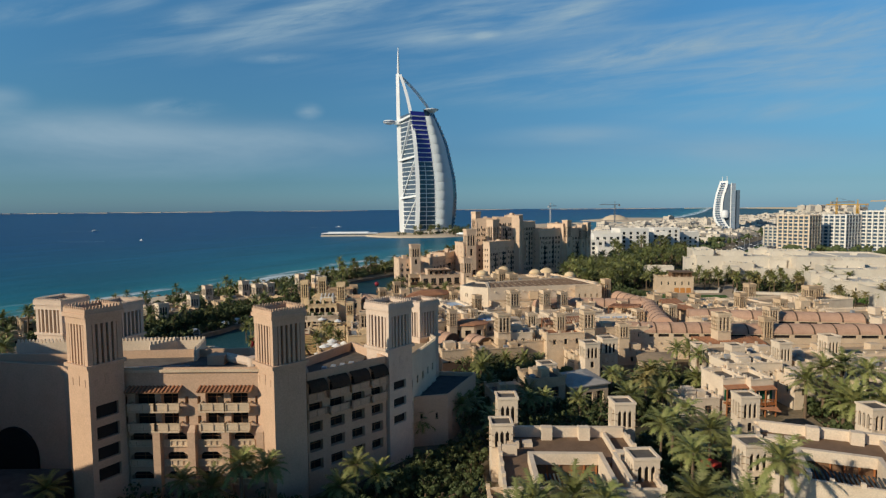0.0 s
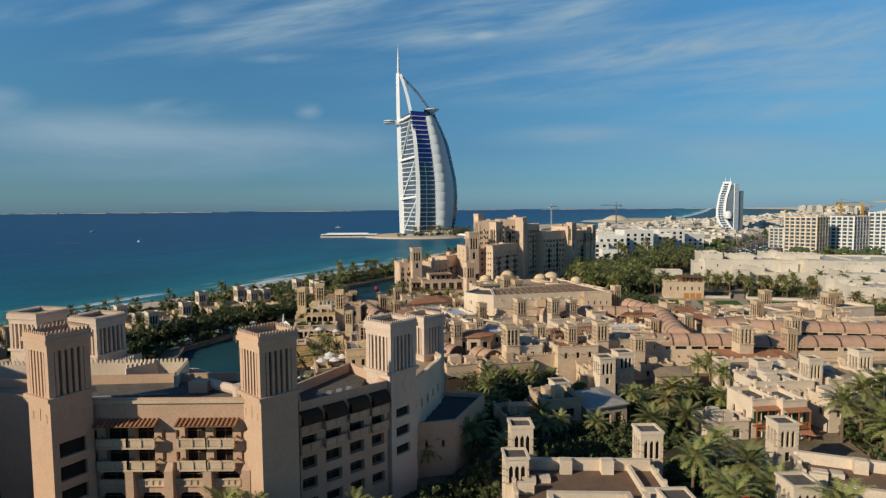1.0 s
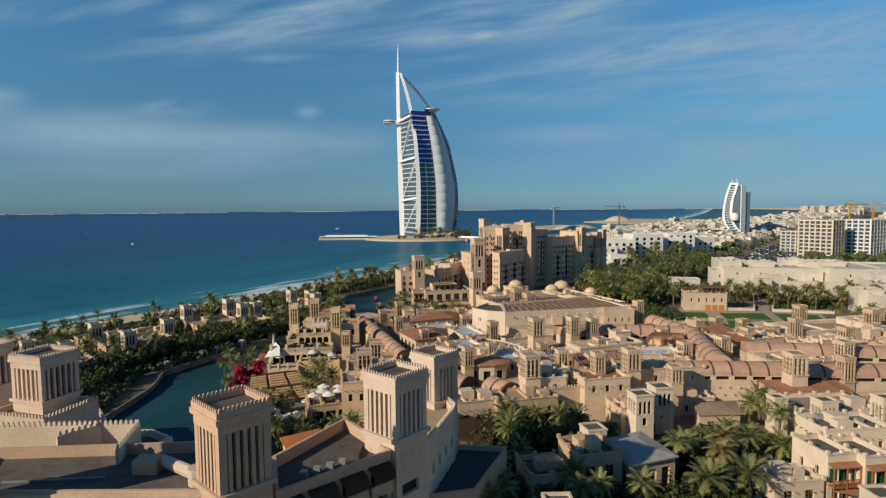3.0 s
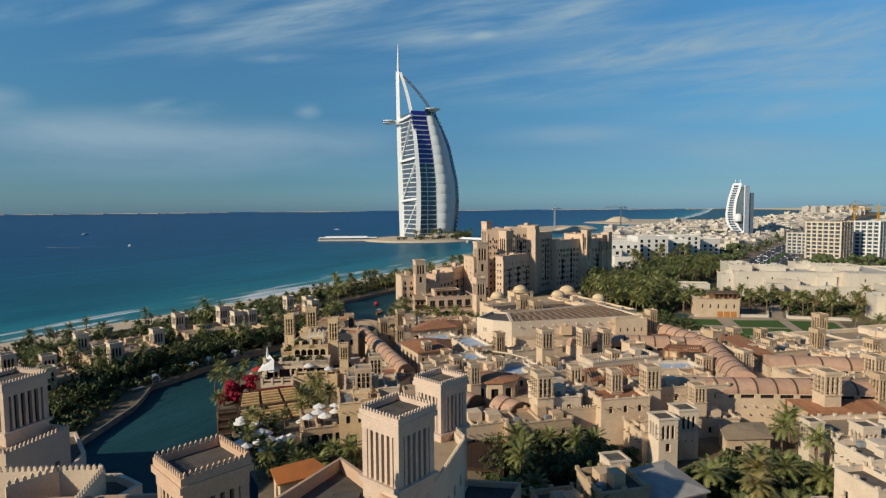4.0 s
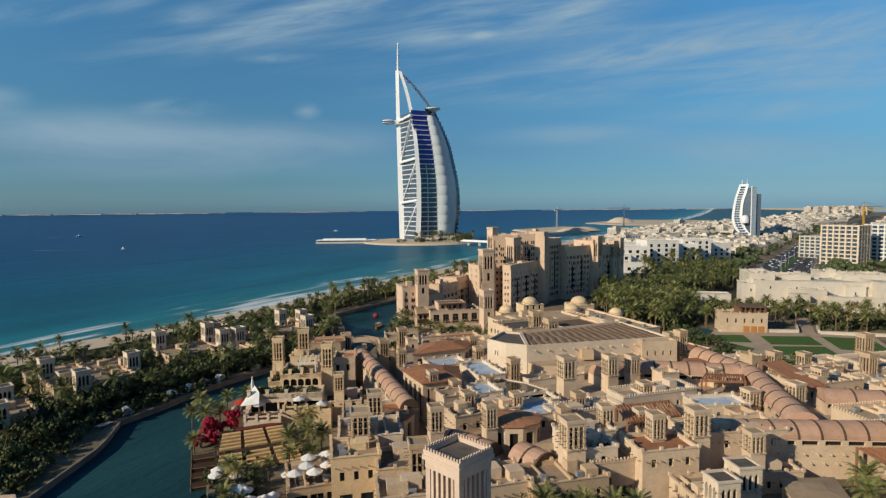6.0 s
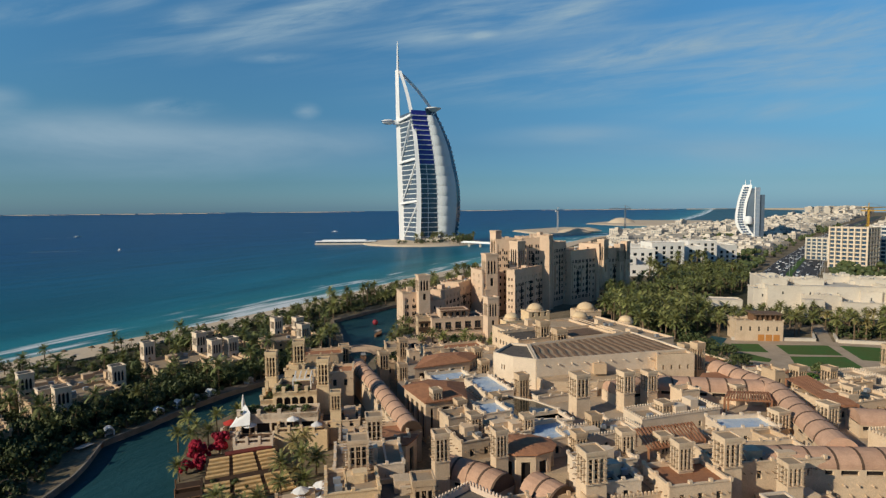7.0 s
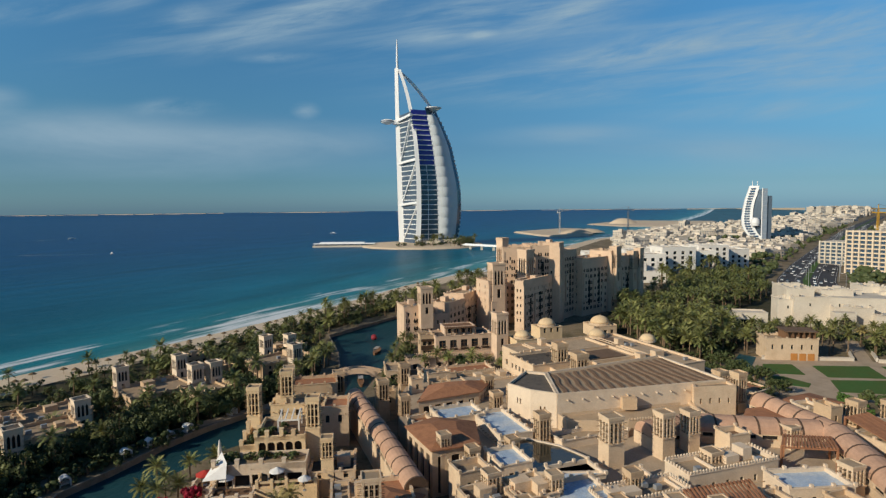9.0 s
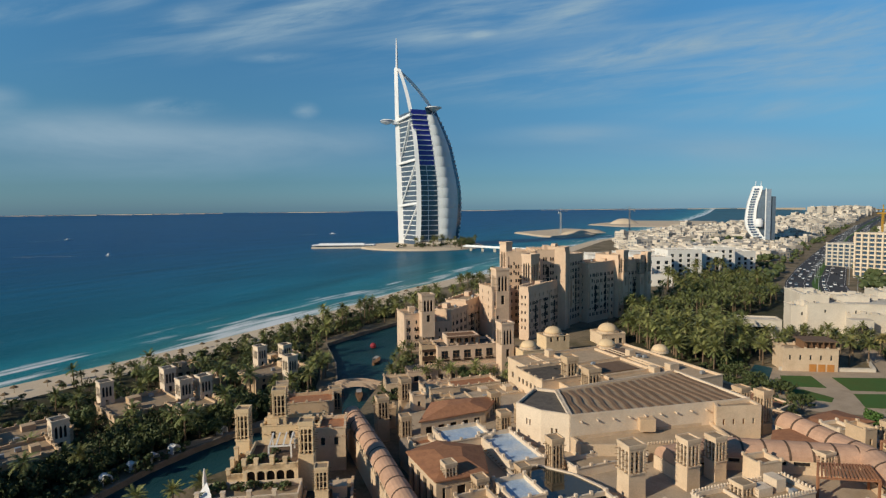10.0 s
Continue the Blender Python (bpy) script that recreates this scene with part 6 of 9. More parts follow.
def restaurant():
    """Golden canal restaurant in tiers: rail terrace, white-walled deck, arched upper house."""
    t = thing("restaurant", "golden plaster canal restaurant in tiers with arched openings and planted terraces", "restaurant", m=pose(-44.0, 205.0, 0, 0, 0, 6))

    def block(x0, x1, y0, y1, top, rise, holes, wall, deck, arch=True, posts=()):
        s, panes, heads = Shell(), [], Shell()
        q = [(x0, y0), (x1, y0), (x1, y1), (x0, y1)]
        for k, side in enumerate("frbl"):
            ln = (x1 - x0) if side in "fb" else (y1 - y0)
            hs = [h for r in holes if r[0] == side for h in wins(ln, *r[1:])]
            s.facade(q[k], q[(k + 1) % 4], 0.8, top + rise, hs, 0.7, panes)
            a, d = Vector(q[k]), (Vector(q[(k + 1) % 4]) - Vector(q[k])).normalized()
            o = Vector((-d.y, d.x)) * 0.06
            for u0, u1, w0, w1 in hs if arch else ():
                r = (u1 - u0) / 2
                for e, g in ((u0, 1), (u1, -1)):
                    pts = [(e, w1)] + [(e + g * r * (1 - math.cos(i * math.pi / 8)), w1 - r * (1 - math.sin(i * math.pi / 8))) for i in range(5)]
                    pts = pts if g < 0 else pts[:1] + pts[:0:-1]
                    heads.poly([(*(a + d * u + o), z) for u, z in pts])
        i = 0.3
        for a0, a1, b0, b1 in ((x0, x1, y0, y0 + i), (x0, x1, y1 - i, y1), (x0, x0 + i, y0 + i, y1 - i), (x1 - i, x1, y0 + i, y1 - i)):
            s.box(a0, a1, b0, b1, top - 0.1, top + rise + 0.06)
        part("wall", s, wall, t)
        if heads.v:
            part("arch_heads", heads, wall, t)
        part("deck", Shell().box(x0 + i, x1 - i, y0 + i, y1 - i, top - 0.1, top), deck, t)
        # veranda and arch openings get their shade from near-black backs
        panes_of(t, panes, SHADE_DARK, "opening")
        for x, y, z in posts:
            part("parapet_post", Shell().box(x - 0.38, x + 0.38, y - 0.38, y + 0.38, top + rise - 0.1, z).box(x - 0.46, x + 0.46, y - 0.46, y + 0.46, z, z + 0.14), wall, t)

    # the upper house with its arched front, and the planted wing beside it
    block(-4.8, 5.4, 0.4, 12.0, 11.6, 0.9, [("f", 5, 1.5, 8.7, 2.5), ("r", 4, 1.2, 8.6, 2.0)], GOLD_PLASTER, ROOF_BROWN, True, [(-4.5, 0.6, 13.5), (-2.3, 0.6, 13.5), (0.6, 0.6, 13.9), (3.0, 0.6, 13.5), (-4.5, 4.4, 13.2)])
    block(-7.9, -4.85, 1.2, 12.0, 9.6, 0.9, [("l", 3, 1.2, 6.6, 2.0)], GOLD_PLASTER, ROOF_BROWN, True, [(-7.6, 1.5, 11.4), (-7.6, 4.6, 12.2), (-7.6, 7.8, 13.0)])
    # the deck behind the white wall, over an open veranda
    block(-11.6, 6.2, -5.6, 0.38, 8.3, 1.1, [("f", 5, 2.9, 5.0, 2.35)], PALE_PLASTER, SAND_DECK, False, [(-11.3, -5.3, 10.4), (-6.9, -5.3, 10.3), (-2.4, -5.3, 10.2), (2.0, -5.3, 10.2)])
    # the dining terrace in front and its annexes, with posts and rails
    for x0, x1, y0, y1, z, wall in ((-11.2, -2.8, -11.6, -5.62, 4.9, PALE_PLASTER), (-2.78, 8.6, -9.0, -5.62, 6.0, GOLD_PLASTER), (-15.6, -11.7, -7.6, -1.4, 4.6, PALE_PLASTER)):
        part("terrace_base", Shell().box(x0, x1, y0, y1, 0.8, z), wall, t)
        part("terrace_floor", Shell().box(x0 + 0.2, x1 - 0.2, y0 + 0.2, y1 - 0.2, z, z + 0.05), ROOF_BROWN, t)
        line = [(x0 + 0.25, y1 - 0.3), (x0 + 0.25, y0 + 0.25), (x1 - 0.25, y0 + 0.25), (x1 - 0.25, y1 - 0.3)]
        for a, b in zip(line, line[1:]):
            a, b = Vector(a), Vector(b)
            part("rail", Shell().beam((*a, z + 1.15), (*b, z + 1.15), 0.3, 0.34).beam((*a, z + 0.2), (*b, z + 0.2), 0.24, 0.36), wall, t)
            n = max(1, round((b - a).length / 3.0))
            for k in range(n):
                p = a.lerp(b, k / n)
                part("rail_post", Shell().box(p.x - 0.3, p.x + 0.3, p.y - 0.3, p.y + 0.3, z, z + 1.7), wall, t)
    # dining tables on the terraces
    for k in range(9):
        x, y, z = (-10 + 1.9 * (k % 4), -10.2 + 2.2 * (k // 4), 4.95) if k < 7 else (1.5 + 2.6 * (k - 7), -7.6, 6.05)
        part("dining_table", Shell().round(x, y, [(0.3, z), (0.06, z + 0.1), (0.06, z + 0.7), (0.55, z + 0.7), (0.55, z + 0.76)], 8), TIMBER, t)
    # a white timber frame stands on the roof
    for k in range(4):
        part("roof_frame_bar", Shell().beam((-0.6 + 1.3 * k, 5.0, 14.2), (-0.6 + 1.3 * k, 9.4, 14.9), 0.28), WHITE_PLASTER, t)
    for x in (-0.8, 3.5):
        part("roof_frame_post", Shell().beam((x, 5.0, 11.6), (x, 5.0, 14.2), 0.3), WHITE_PLASTER, t)
        part("roof_frame_post", Shell().beam((x, 9.4, 11.6), (x, 9.4, 14.9), 0.3), WHITE_PLASTER, t)
    part("roof_frame_rail", Shell().beam((-0.8, 5.0, 14.0), (3.5, 5.0, 14.0), 0.28), WHITE_PLASTER, t)
    part("finial", Shell().round(-11.6, 0.2, [(0.5, 8.0), (0.42, 10.4), (0.1, 12.4)], 8), WHITE_PLASTER, t)


restaurant()


def hip_roof(quad, z, rise, mat, label, over=0.6, body=True):
    t = thing("pavilion", label, "pavilion", "tiled pavilions")
    pts = [Vector(p) for p in quad]
    c = sum(pts, Vector((0, 0))) / len(pts)
    ring = [p + (p - c).normalized() * over for p in pts]
    s = Shell()
    s.tube([[(*p, z) for p in ring], [(*p, z + 0.25) for p in ring], [(*(c + (p - c) * 0.35), z + rise) for p in ring]])
    part("roof", s, mat, t)
    if body:
        s, panes = Shell(), []
        for a, b in zip(pts, pts[1:] + pts[:1]):
            ln = (b - a).length
            s.facade(a, b, 0.9, z + 0.02, wins(ln, max(1, int(ln / 3)), 1.7, 2.0, z - 3.4) if z > 5 else [], 0.5, panes)
        part("wall", s, CREAM_PLASTER, t)
        # pavilion openings: shade painted on their back faces
        panes_of(t, panes, SHADE_DARK, "opening")
    return t


hip_roof([(-18.2, 213.0), (-12.5, 200.6), (-3.2, 204.0), (-3.6, 215.5), (-12.2, 218.1)], 11.0, 1.6, TILE, "market pavilion with a low terracotta roof")
hip_roof([(6.4 + 5.8 * math.cos(k * math.pi / 5), 176.2 + 4.4 * math.sin(k * math.pi / 5)) for k in range(10)], 11.2, 1.0, TILE, "round market pavilion with a terracotta canopy")
hip_roof([(-24, 181), (-16, 183), (-14, 187.5), (-21, 190.5)], 8.6, 1.0, TILE, "small pavilion with a terracotta roof")
hip_roof([(-16.4, 231.1), (-0.8, 238.5), (2.9, 247.7), (-13.7, 244.0)], 10.4, 1.8, TILE, "long pavilion with a dark red tiled roof")
hip_roof([(-31, 129.5), (-24.2, 133.5), (-28, 138.2), (-33.5, 134.5)], 8.4, 0.4, ORANGE_CANVAS, "orange awning roof beside the hotel")
hip_roof([(50.2, 152.4), (59, 153.0), (61.6, 160.6), (52.4, 160.2)], 5.6, 0.7, SAND_DECK, "low sand-coloured pavilion roof among palms")
hip_roof([(26.5, 125.5), (35.5, 129.0), (33.0, 139.5), (24.8, 135.5)], 7.0, 0.9, GREY_CANVAS, "restaurant with a grey sloping canopy roof")
hip_roof([(61.3, 222.6), (56.8, 215.9), (66.8, 213.0), (66.2, 223.8)], 10.6, 0.35, TILE, "flat terracotta roof between the vaults")
hip_roof([(76, 234), (96, 240), (92, 248), (74, 241)], 5.8, 1.4, TILE, "low terracotta-roofed arcade by the lawn")

# ---- the pale hall with the ribbed roof ----
hall = slab_wing("hall", "large pale windowless hall with a wavy ribbed roof", [(16.2, 220.9), (60.0, 230.6), (52.2, 254.2), (16.6, 238.5)], 15.1, PALE_PLASTER, ROOF_TAN, {}, 0.5, (), 0.8, "hall")
for k in range(17):
    f = 0.02 + 0.96 * k / 16
    a, b = Vector((17.6, 222.4)).lerp(Vector((58.4, 231.6)), f), Vector((17.4, 236.8)).lerp(Vector((52.0, 252.0)), f)
    side = (b - a).normalized()
    side = Vector((side.y, -side.x))
    rings = []
    for j in range(9):
        q = a.lerp(b, j / 8) + side * 0.28 * math.sin(j * 1.3 + k)
        rings.append([(*(q - side * 0.62), 15.1), (*(q + side * 0.62), 15.1), (*(q + side * 0.5), 15.42), (*(q - side * 0.45), 15.3)])
    part("roof_rib", Shell().tube(rings), ROOF_BROWN, hall)
for k in range(9):
    a = Vector((18.5, 221.4)).lerp(Vector((48.5, 228.0)), k / 8)
    part("spout", Shell().beam((a.x, a.y + 0.2, 14.0), (a.x + 0.15, a.y - 0.7, 13.9), 0.25), PALE_PLASTER, hall)
part("vent_box", Shell().box(32.0, 35.4, 223.0, 225.4, 10.8, 13.6), SAND_PLASTER, hall)
slab_wing("hall_end", "pale end block of the hall with paired small windows", [(5.6, 229.2), (10.4, 223.8), (16.1, 221.2), (16.4, 238.2), (11.6, 240.0)], 15.0, PALE_PLASTER, DECK, {0: [(3.0, 3.35, 11.4, 12.8), (3.9, 4.25, 11.4, 12.8)], 1: [(2.2, 2.6, 10.6, 12.0), (3.2, 3.6, 10.6, 12.0)]}, 0.6, (), 0.8, "hall")
slab_wing("hall_corner", "lower plaster block at the corner of the hall", [(50.0, 225.8), (60.6, 226.8), (60.2, 230.4), (50.6, 228.4)], 14.7, CREAM_PLASTER, SAND_DECK, {0: wins(10.6, 4, 0.5, 11.0, 1.3)}, 0.6, (), 0.8, "hall")
slab_wing("hall_forecourt", "low sandy roof terrace below the wall of the hall", [(17.5, 216.6), (31, 216.0), (50.4, 219.0), (50.2, 228.6), (16.3, 220.7)], 10.2, CREAM_PLASTER, ROOF_TAN, {}, 0.7, (1,), 0.8, "terrace")
house(pose(22.0, 214.5, 0, 0, 0, 20.5), 17, 5, 8.4, PALE_PLASTER, SAND_DECK, "pale wall block beside the pool with an arched gate", "house", "house", rows=[("f", 1, 3.0, 4.2, 2.4), ("r", 1, 2.2, 2, 3.0)], base=0.8)
slab_wing("low_shops", "low shops with a brown roof between the hall and the lawn", [(60.5, 258), (64, 246), (82, 236), (86, 241), (78, 250), (70, 262)], 5.2, CREAM_PLASTER, ROOF_BROWN, {1: wins(20, 6, 1.4, 1.8, 2.2), 2: wins(6, 2, 1.4, 1.8, 2.2)}, 0.5, (), 0.8, "shops")
slab_wing("low_shops", "low shops with a terracotta roof beside the grove", [(66, 284), (70, 264), (80, 252), (86, 256), (80, 270), (74, 288)], 4.6, CREAM_PLASTER, TILE, {2: wins(7, 2, 1.4, 1.8, 2.0)}, 0.5, (), 0.8, "shops")
# annex with domes
annex = house(pose(39, 271, 0, 0, 0, 22), 46, 42, 11.6, CREAM_PLASTER, ROOF_TAN, "broad low plaster hall with domes on its sandy roof", "hall", "hall", rows=[("f", 4, 0.9, 6.5, 1.6), ("l", 8, 1.2, 6.5, 1.8)], base=0.8, parapet=0.7, clutter=7)
for x0, x1, y0, y1 in ((-21, 21, -8.2, -7.8), (-21, 21, 6.0, 6.4), (-8.2, -7.8, -19, 19), (9.0, 9.4, -8, 19), (-20, -8, 12, 12.4)):
    part("roof_wall", Shell().box(x0, x1, y0, y1, 11.6, 12.4), CREAM_PLASTER, annex)
for x0, x1, y0, y1 in ((-6, 7, -5, 4), (11, 19, 8, 17), (-18, -10, -5, 3)):
    part("roof_patch", Shell().box(x0, x1, y0, y1, 11.6, 11.9), ROOF_BROWN, annex)
house(pose(20, 262, 0, 0, 0, 22), 15, 14, 12.6, CREAM_PLASTER, DECK, "plaster block with a dark roof and clerestory", "hall", "hall_block", rows=[("f", 3, 1.0, 8.0, 1.6), ("l", 6, 1.0, 9.5, 1.5)], base=0.8)


def dome(x, y, base, r, label, drum=0.8, mat=GOLD_PLASTER):
    t = thing("dome", label, "dome", "domes", "", pose(x, y, base))
    part("drum", Shell().round(0, 0, [(r * 1.12, 0), (r * 1.12, drum)], 20), CREAM_PLASTER, t)
    s = Shell().round(0, 0, [(r * math.cos(a), drum + r * 0.72 * math.sin(a)) for a in [k * math.pi / 16 for k in range(8)]] + [(0.12, drum + r * 0.74)], 24)
    s.smooth = True
    part("shell", s, mat, t)
    part("finial", Shell().round(0, 0, [(0.12, drum + r * 0.72), (0.05, drum + r * 0.72 + 0.9)], 6), POLE, t)


dome(45.5, 296, 11.6, 3.0, "small plaster dome on a flat roof")
dome(62, 291, 11.0, 2.6, "small plaster dome on a flat roof")
dome(18.6, 296.5, 11.4, 2.8, "golden plaster dome on a square block")
dome(60.0, 345.0, 6.0, 4.2, "plaster dome of a gate pavilion among palms", 1.0)
dome(32.4, 324, 10.0, 3.4, "plaster dome on a square block")
house(pose(18.6, 296.5, 0, 0, 0, 18), 8, 8, 11.3, GOLD_PLASTER, SAND_DECK, "square golden plaster block under a dome", "pavilion", "pavilion", rows=[("f", 2, 1.0, 7, 2.0)], base=0.8, parapet=0.3)
house(pose(32.4, 324, 0, 0, 0, 18), 10, 8, 9.9, GOLD_PLASTER, SAND_DECK, "square plaster block under a dome", "pavilion", "pavilion", rows=[("f", 3, 1.0, 8, 2.0)], base=0.8, parapet=0.3)
house(pose(60, 345, 0, 0, 0, 14), 11, 10, 5.6, CREAM_PLASTER, SAND_DECK, "plaster gate pavilion with merlons", "pavilion", "pavilion", rows=[("f", 3, 1.6, 2.0, 2.4)], base=0.8, parapet=0.5, merlons=True)

# pool in the market court
court = [(1.4, 209.3), (7.3, 211.2), (13.8, 207.1), (17.8, 201.8), (19.2, 195.1), (6.2, 194.9)]
s = Shell()
s.poly([(x, y, 9.0) for x, y in reversed(court)])
POOL = glass_material("still_pool", (0.05, 0.045, 0.03), 0.06)
pool = thing("pool", "still dark pool in a market court", "pool")
part("water", s, POOL, pool)
part("basin", Shell().tube([[(x, y, 7.0) for x, y in reversed(court)], [(x, y, 8.9) for x, y in reversed(court)]]), PALE_PLASTER, pool)
for a, b in zip(court, court[1:] + court[:1]):
    part("kerb", Shell().beam((*a, 9.0), (*b, 9.0), 0.5, 0.5), PALE_PLASTER, pool)


# ---- two shop houses with tiled canopies and shuttered fronts ----
def shop_house(x, y, turn, w, d, h):
    t = house(pose(x, y, 0, 0, 0, turn), w, d, h, PALE_PLASTER, DECK, "pale shop house with green shutters under a tiled canopy", "house", "house", rows=[("f", 2, 1.1, 4.6, 2.2), ("f", 2, 1.4, 1.4, 2.2), ("l", 2, 0.8, 5.0, 1.5), ("r", 2, 0.8, 5.0, 1.5)], group="shop houses", base=0.8, parapet=0.9)
    y0 = -d / 2
    part("canopy", Shell().tube([[(-w / 2, y0, 7.7), (w / 2, y0, 7.7), (w / 2, y0 - 1.3, 7.3), (-w / 2, y0 - 1.3, 7.3)], [(-w / 2, y0, 7.9), (w / 2, y0, 7.9), (w / 2, y0 - 1.3, 7.45), (-w / 2, y0 - 1.3, 7.45)]]), TILE, t, "terracotta tile canopy")
    floor = part("balcony", Shell().box(-w / 2 + 0.1, w / 2 - 0.1, y0 - 1.2, y0, 4.0, 4.25), WARM_TIMBER, t, "orange-stained timber balcony")
    r = Shell()
    n = int(w / 0.4)
    for k in range(n + 1):
        xx = -w / 2 + 0.15 + (w - 0.3) * k / n
        r.beam((xx, y0 - 1.15, 4.25), (xx, y0 - 1.15, 5.2), 0.08)
    r.beam((-w / 2 + 0.1, y0 - 1.15, 5.25), (w / 2 - 0.1, y0 - 1.15, 5.25), 0.12)
    part("railing", r, WARM_TIMBER, floor)
    for k in range(3):
        xx = -w / 2 + 0.2 + (w - 0.4) * k / 2
        part("post", Shell().beam((xx, y0 - 1.15, 0.9), (xx, y0 - 1.15, 7.4), 0.2), WARM_TIMBER, t)
    for cx in (-w / 4 + 0.15, w / 4 - 0.15):
        for sg in (-1, 1):
            part("shutter", Shell().box(cx + sg * 0.85 - 0.27, cx + sg * 0.85 + 0.27, y0 - 0.1, y0 - 0.02, 4.5, 6.9), GREEN_PAINT, t, "green painted shutter")
    part("shop_awning", Shell().tube([[(-w / 2, y0 - 1.2, 3.6), (w / 2, y0 - 1.2, 3.6), (w / 2, y0 - 2.6, 2.9)], [(-w / 2, y0 - 1.2, 3.7), (w / 2, y0 - 1.2, 3.7), (w / 2, y0 - 2.6, 3.0)]]), TILE, t)
    return t


shop_house(60.6, 128.6, 8, 5.2, 8.0, 8.5)
shop_house(66.0, 127.6, 8, 5.2, 8.0, 8.5)
shop_house(88.5, 121.0, 6, 7.0, 8.0, 8.2)
shop_house(97.0, 120.0, 6, 7.0, 8.0, 7.6)


# ---- the two court houses nearest the camera: roof walls round a sunken court ----
def court_house(x, y, turn):
    t = house(pose(x, y, 0, 0, 0, turn), 21.5, 20.8, 4.2, PALE_PLASTER, DECK, "pale court house with a brown roof round a sunken court", "house", "house", rows=[("l", 3, 0.8, 5.0, 1.4), ("r", 3, 0.9, 5.0, 1.4), ("b", 3, 0.9, 4.5, 1.4)], group="court houses", base=0.8, parapet=3.9)
    for x0, x1, y0, y1 in ((-10.4, 10.4, -0.5, 10.05), (-10.4, -6.6, -10.05, -0.5), (6.8, 10.4, -10.05, -0.5)):
        part("roof_deck", Shell().box(x0, x1, y0, y1, 4.21, 7.2), ROOF_BROWN, t)
    for x0, x1, y0, y1 in ((-6.6, 4.6, -1.3, -0.5), (3.9, 4.6, -10.0, -1.3), (-6.6, -5.9, -10.0, -1.3), (6.2, 6.8, -10.0, -0.5)):
        part("court_wall", Shell().box(x0, x1, y0, y1, 7.2 if y1 > -1 and x0 < 0 else 4.21, 8.9), PALE_PLASTER, t)
    part("loggia", Shell().box(-5.8, 3.8, -1.0, -0.55, 4.21, 7.2), TIMBER, t, "dark timber loggia front")
    for k in range(6):
        part("loggia_post", Shell().beam((-5.6 + 1.84 * k, -1.2, 4.21), (-5.6 + 1.84 * k, -1.2, 7.2), 0.22), WARM_TIMBER, t)
    for k in range(17):
        part("slat", Shell().beam((-5.7 + 0.58 * k, -10.0, 7.3), (-5.7 + 0.58 * k, -5.2, 7.6), 0.24, 0.14), BLUE_DECK, t)
    for x0, x1, y0, y1, z in ((-10.4, 10.4, 9.2, 10.0, 8.9), (-3.4, -1.6, 7.8, 9.2, 9.3), (2.8, 4.6, 7.8, 9.2, 9.3), (7.2, 8.6, 0.6, 2.0, 8.3), (6.9, 7.4, 2.0, 9.2, 8.2), (-9.4, -7.4, 4.4, 5.6, 8.2), (-10.3, -8.0, 1.6, 2.2, 8.9)):
        part("roof_wall", Shell().box(x0, x1, y0, y1, 7.2, z), PALE_PLASTER, t)
    part("hatch", Shell().box(-6.8, -5.2, 5.0, 6.6, 7.2, 7.9), PALE_PLASTER, t)
    for k in range(3):
        part("step", Shell().box(7.5, 9.0, -1.6 - 0.8 * k, -0.8 - 0.8 * k, 7.2, 8.2 - 0.3 * k), PALE_PLASTER, t)
    return t


court_house(18.6, 89.5, -2)
court_house(59.5, 88.5, -22)


# ---- small houses, walls and shades that fill the lanes of the market ----
def corners_of(x, y, turn, w, d, grow):
    c, q = math.cos(radians(turn)), math.sin(radians(turn))
    return [(x + a * c - b * q, y + a * q + b * c) for a, b in ((-w / 2 - grow, -d / 2 - grow), (w / 2 + grow, -d / 2 - grow), (w / 2 + grow, d / 2 + grow), (-w / 2 - grow, d / 2 + grow), (0, 0), (0, -d / 2 - grow), (0, d / 2 + grow), (-w / 2 - grow, 0), (w / 2 + grow, 0))]


TAKEN = [(x, y, turn, w, d) for x, y, turn, w, d, *_ in HOUSES] + [(x, y, turn, 4.6, 4.6) for _, x, y, top, wd, turn, *_ in TOWERS]
TAKEN += [(38.4, 231, 16, 47, 34), (12, 229, 10, 13, 17), (22, 214.5, 20.5, 18, 6), (39, 271, 22, 48, 44), (20, 262, 22, 16, 15), (11.0, 203.2, 0, 17, 17), (8, 175.8, 0, 14, 10), (-10.5, 209, 20, 18, 20), (36.0, 181.5, 14, 15, 13), (62.0, 202, 0, 13, 9), (81.0, 205, -10, 9, 24), (-8, 240, 20, 24, 18), (78.5, 162, 0, 18, 9), (60, 232, 23, 12, 40)]
for line, r in (((-34.2, 242.5, -15.2, 190.6), 3), ((44.0, 173.6, 78.3, 171.4), 3), ((81.0, 171.5, 136.0, 168.0), 3), ((64.8, 173.9, 69.7, 197.1), 3), ((69.7, 197.1, 72.1, 207.7), 3), ((72.1, 207.7, 67.3, 228.5), 3), ((32.5, 210.5, 45.0, 215.2), 3), ((45.0, 215.2, 70.2, 210.4), 3), ((78.5, 190.6, 128.3, 180.6), 3), ((-8.4, 175.0, 1.6, 166.6), 3), ((62.0, 220.0, 66.0, 224.0), 5)):
    x0, y0, x1, y1 = line
    TAKEN.append(((x0 + x1) / 2, (y0 + y1) / 2, math.degrees(math.atan2(y1 - y0, x1 - x0)), math.hypot(x1 - x0, y1 - y0), 2 * r + 0.6))


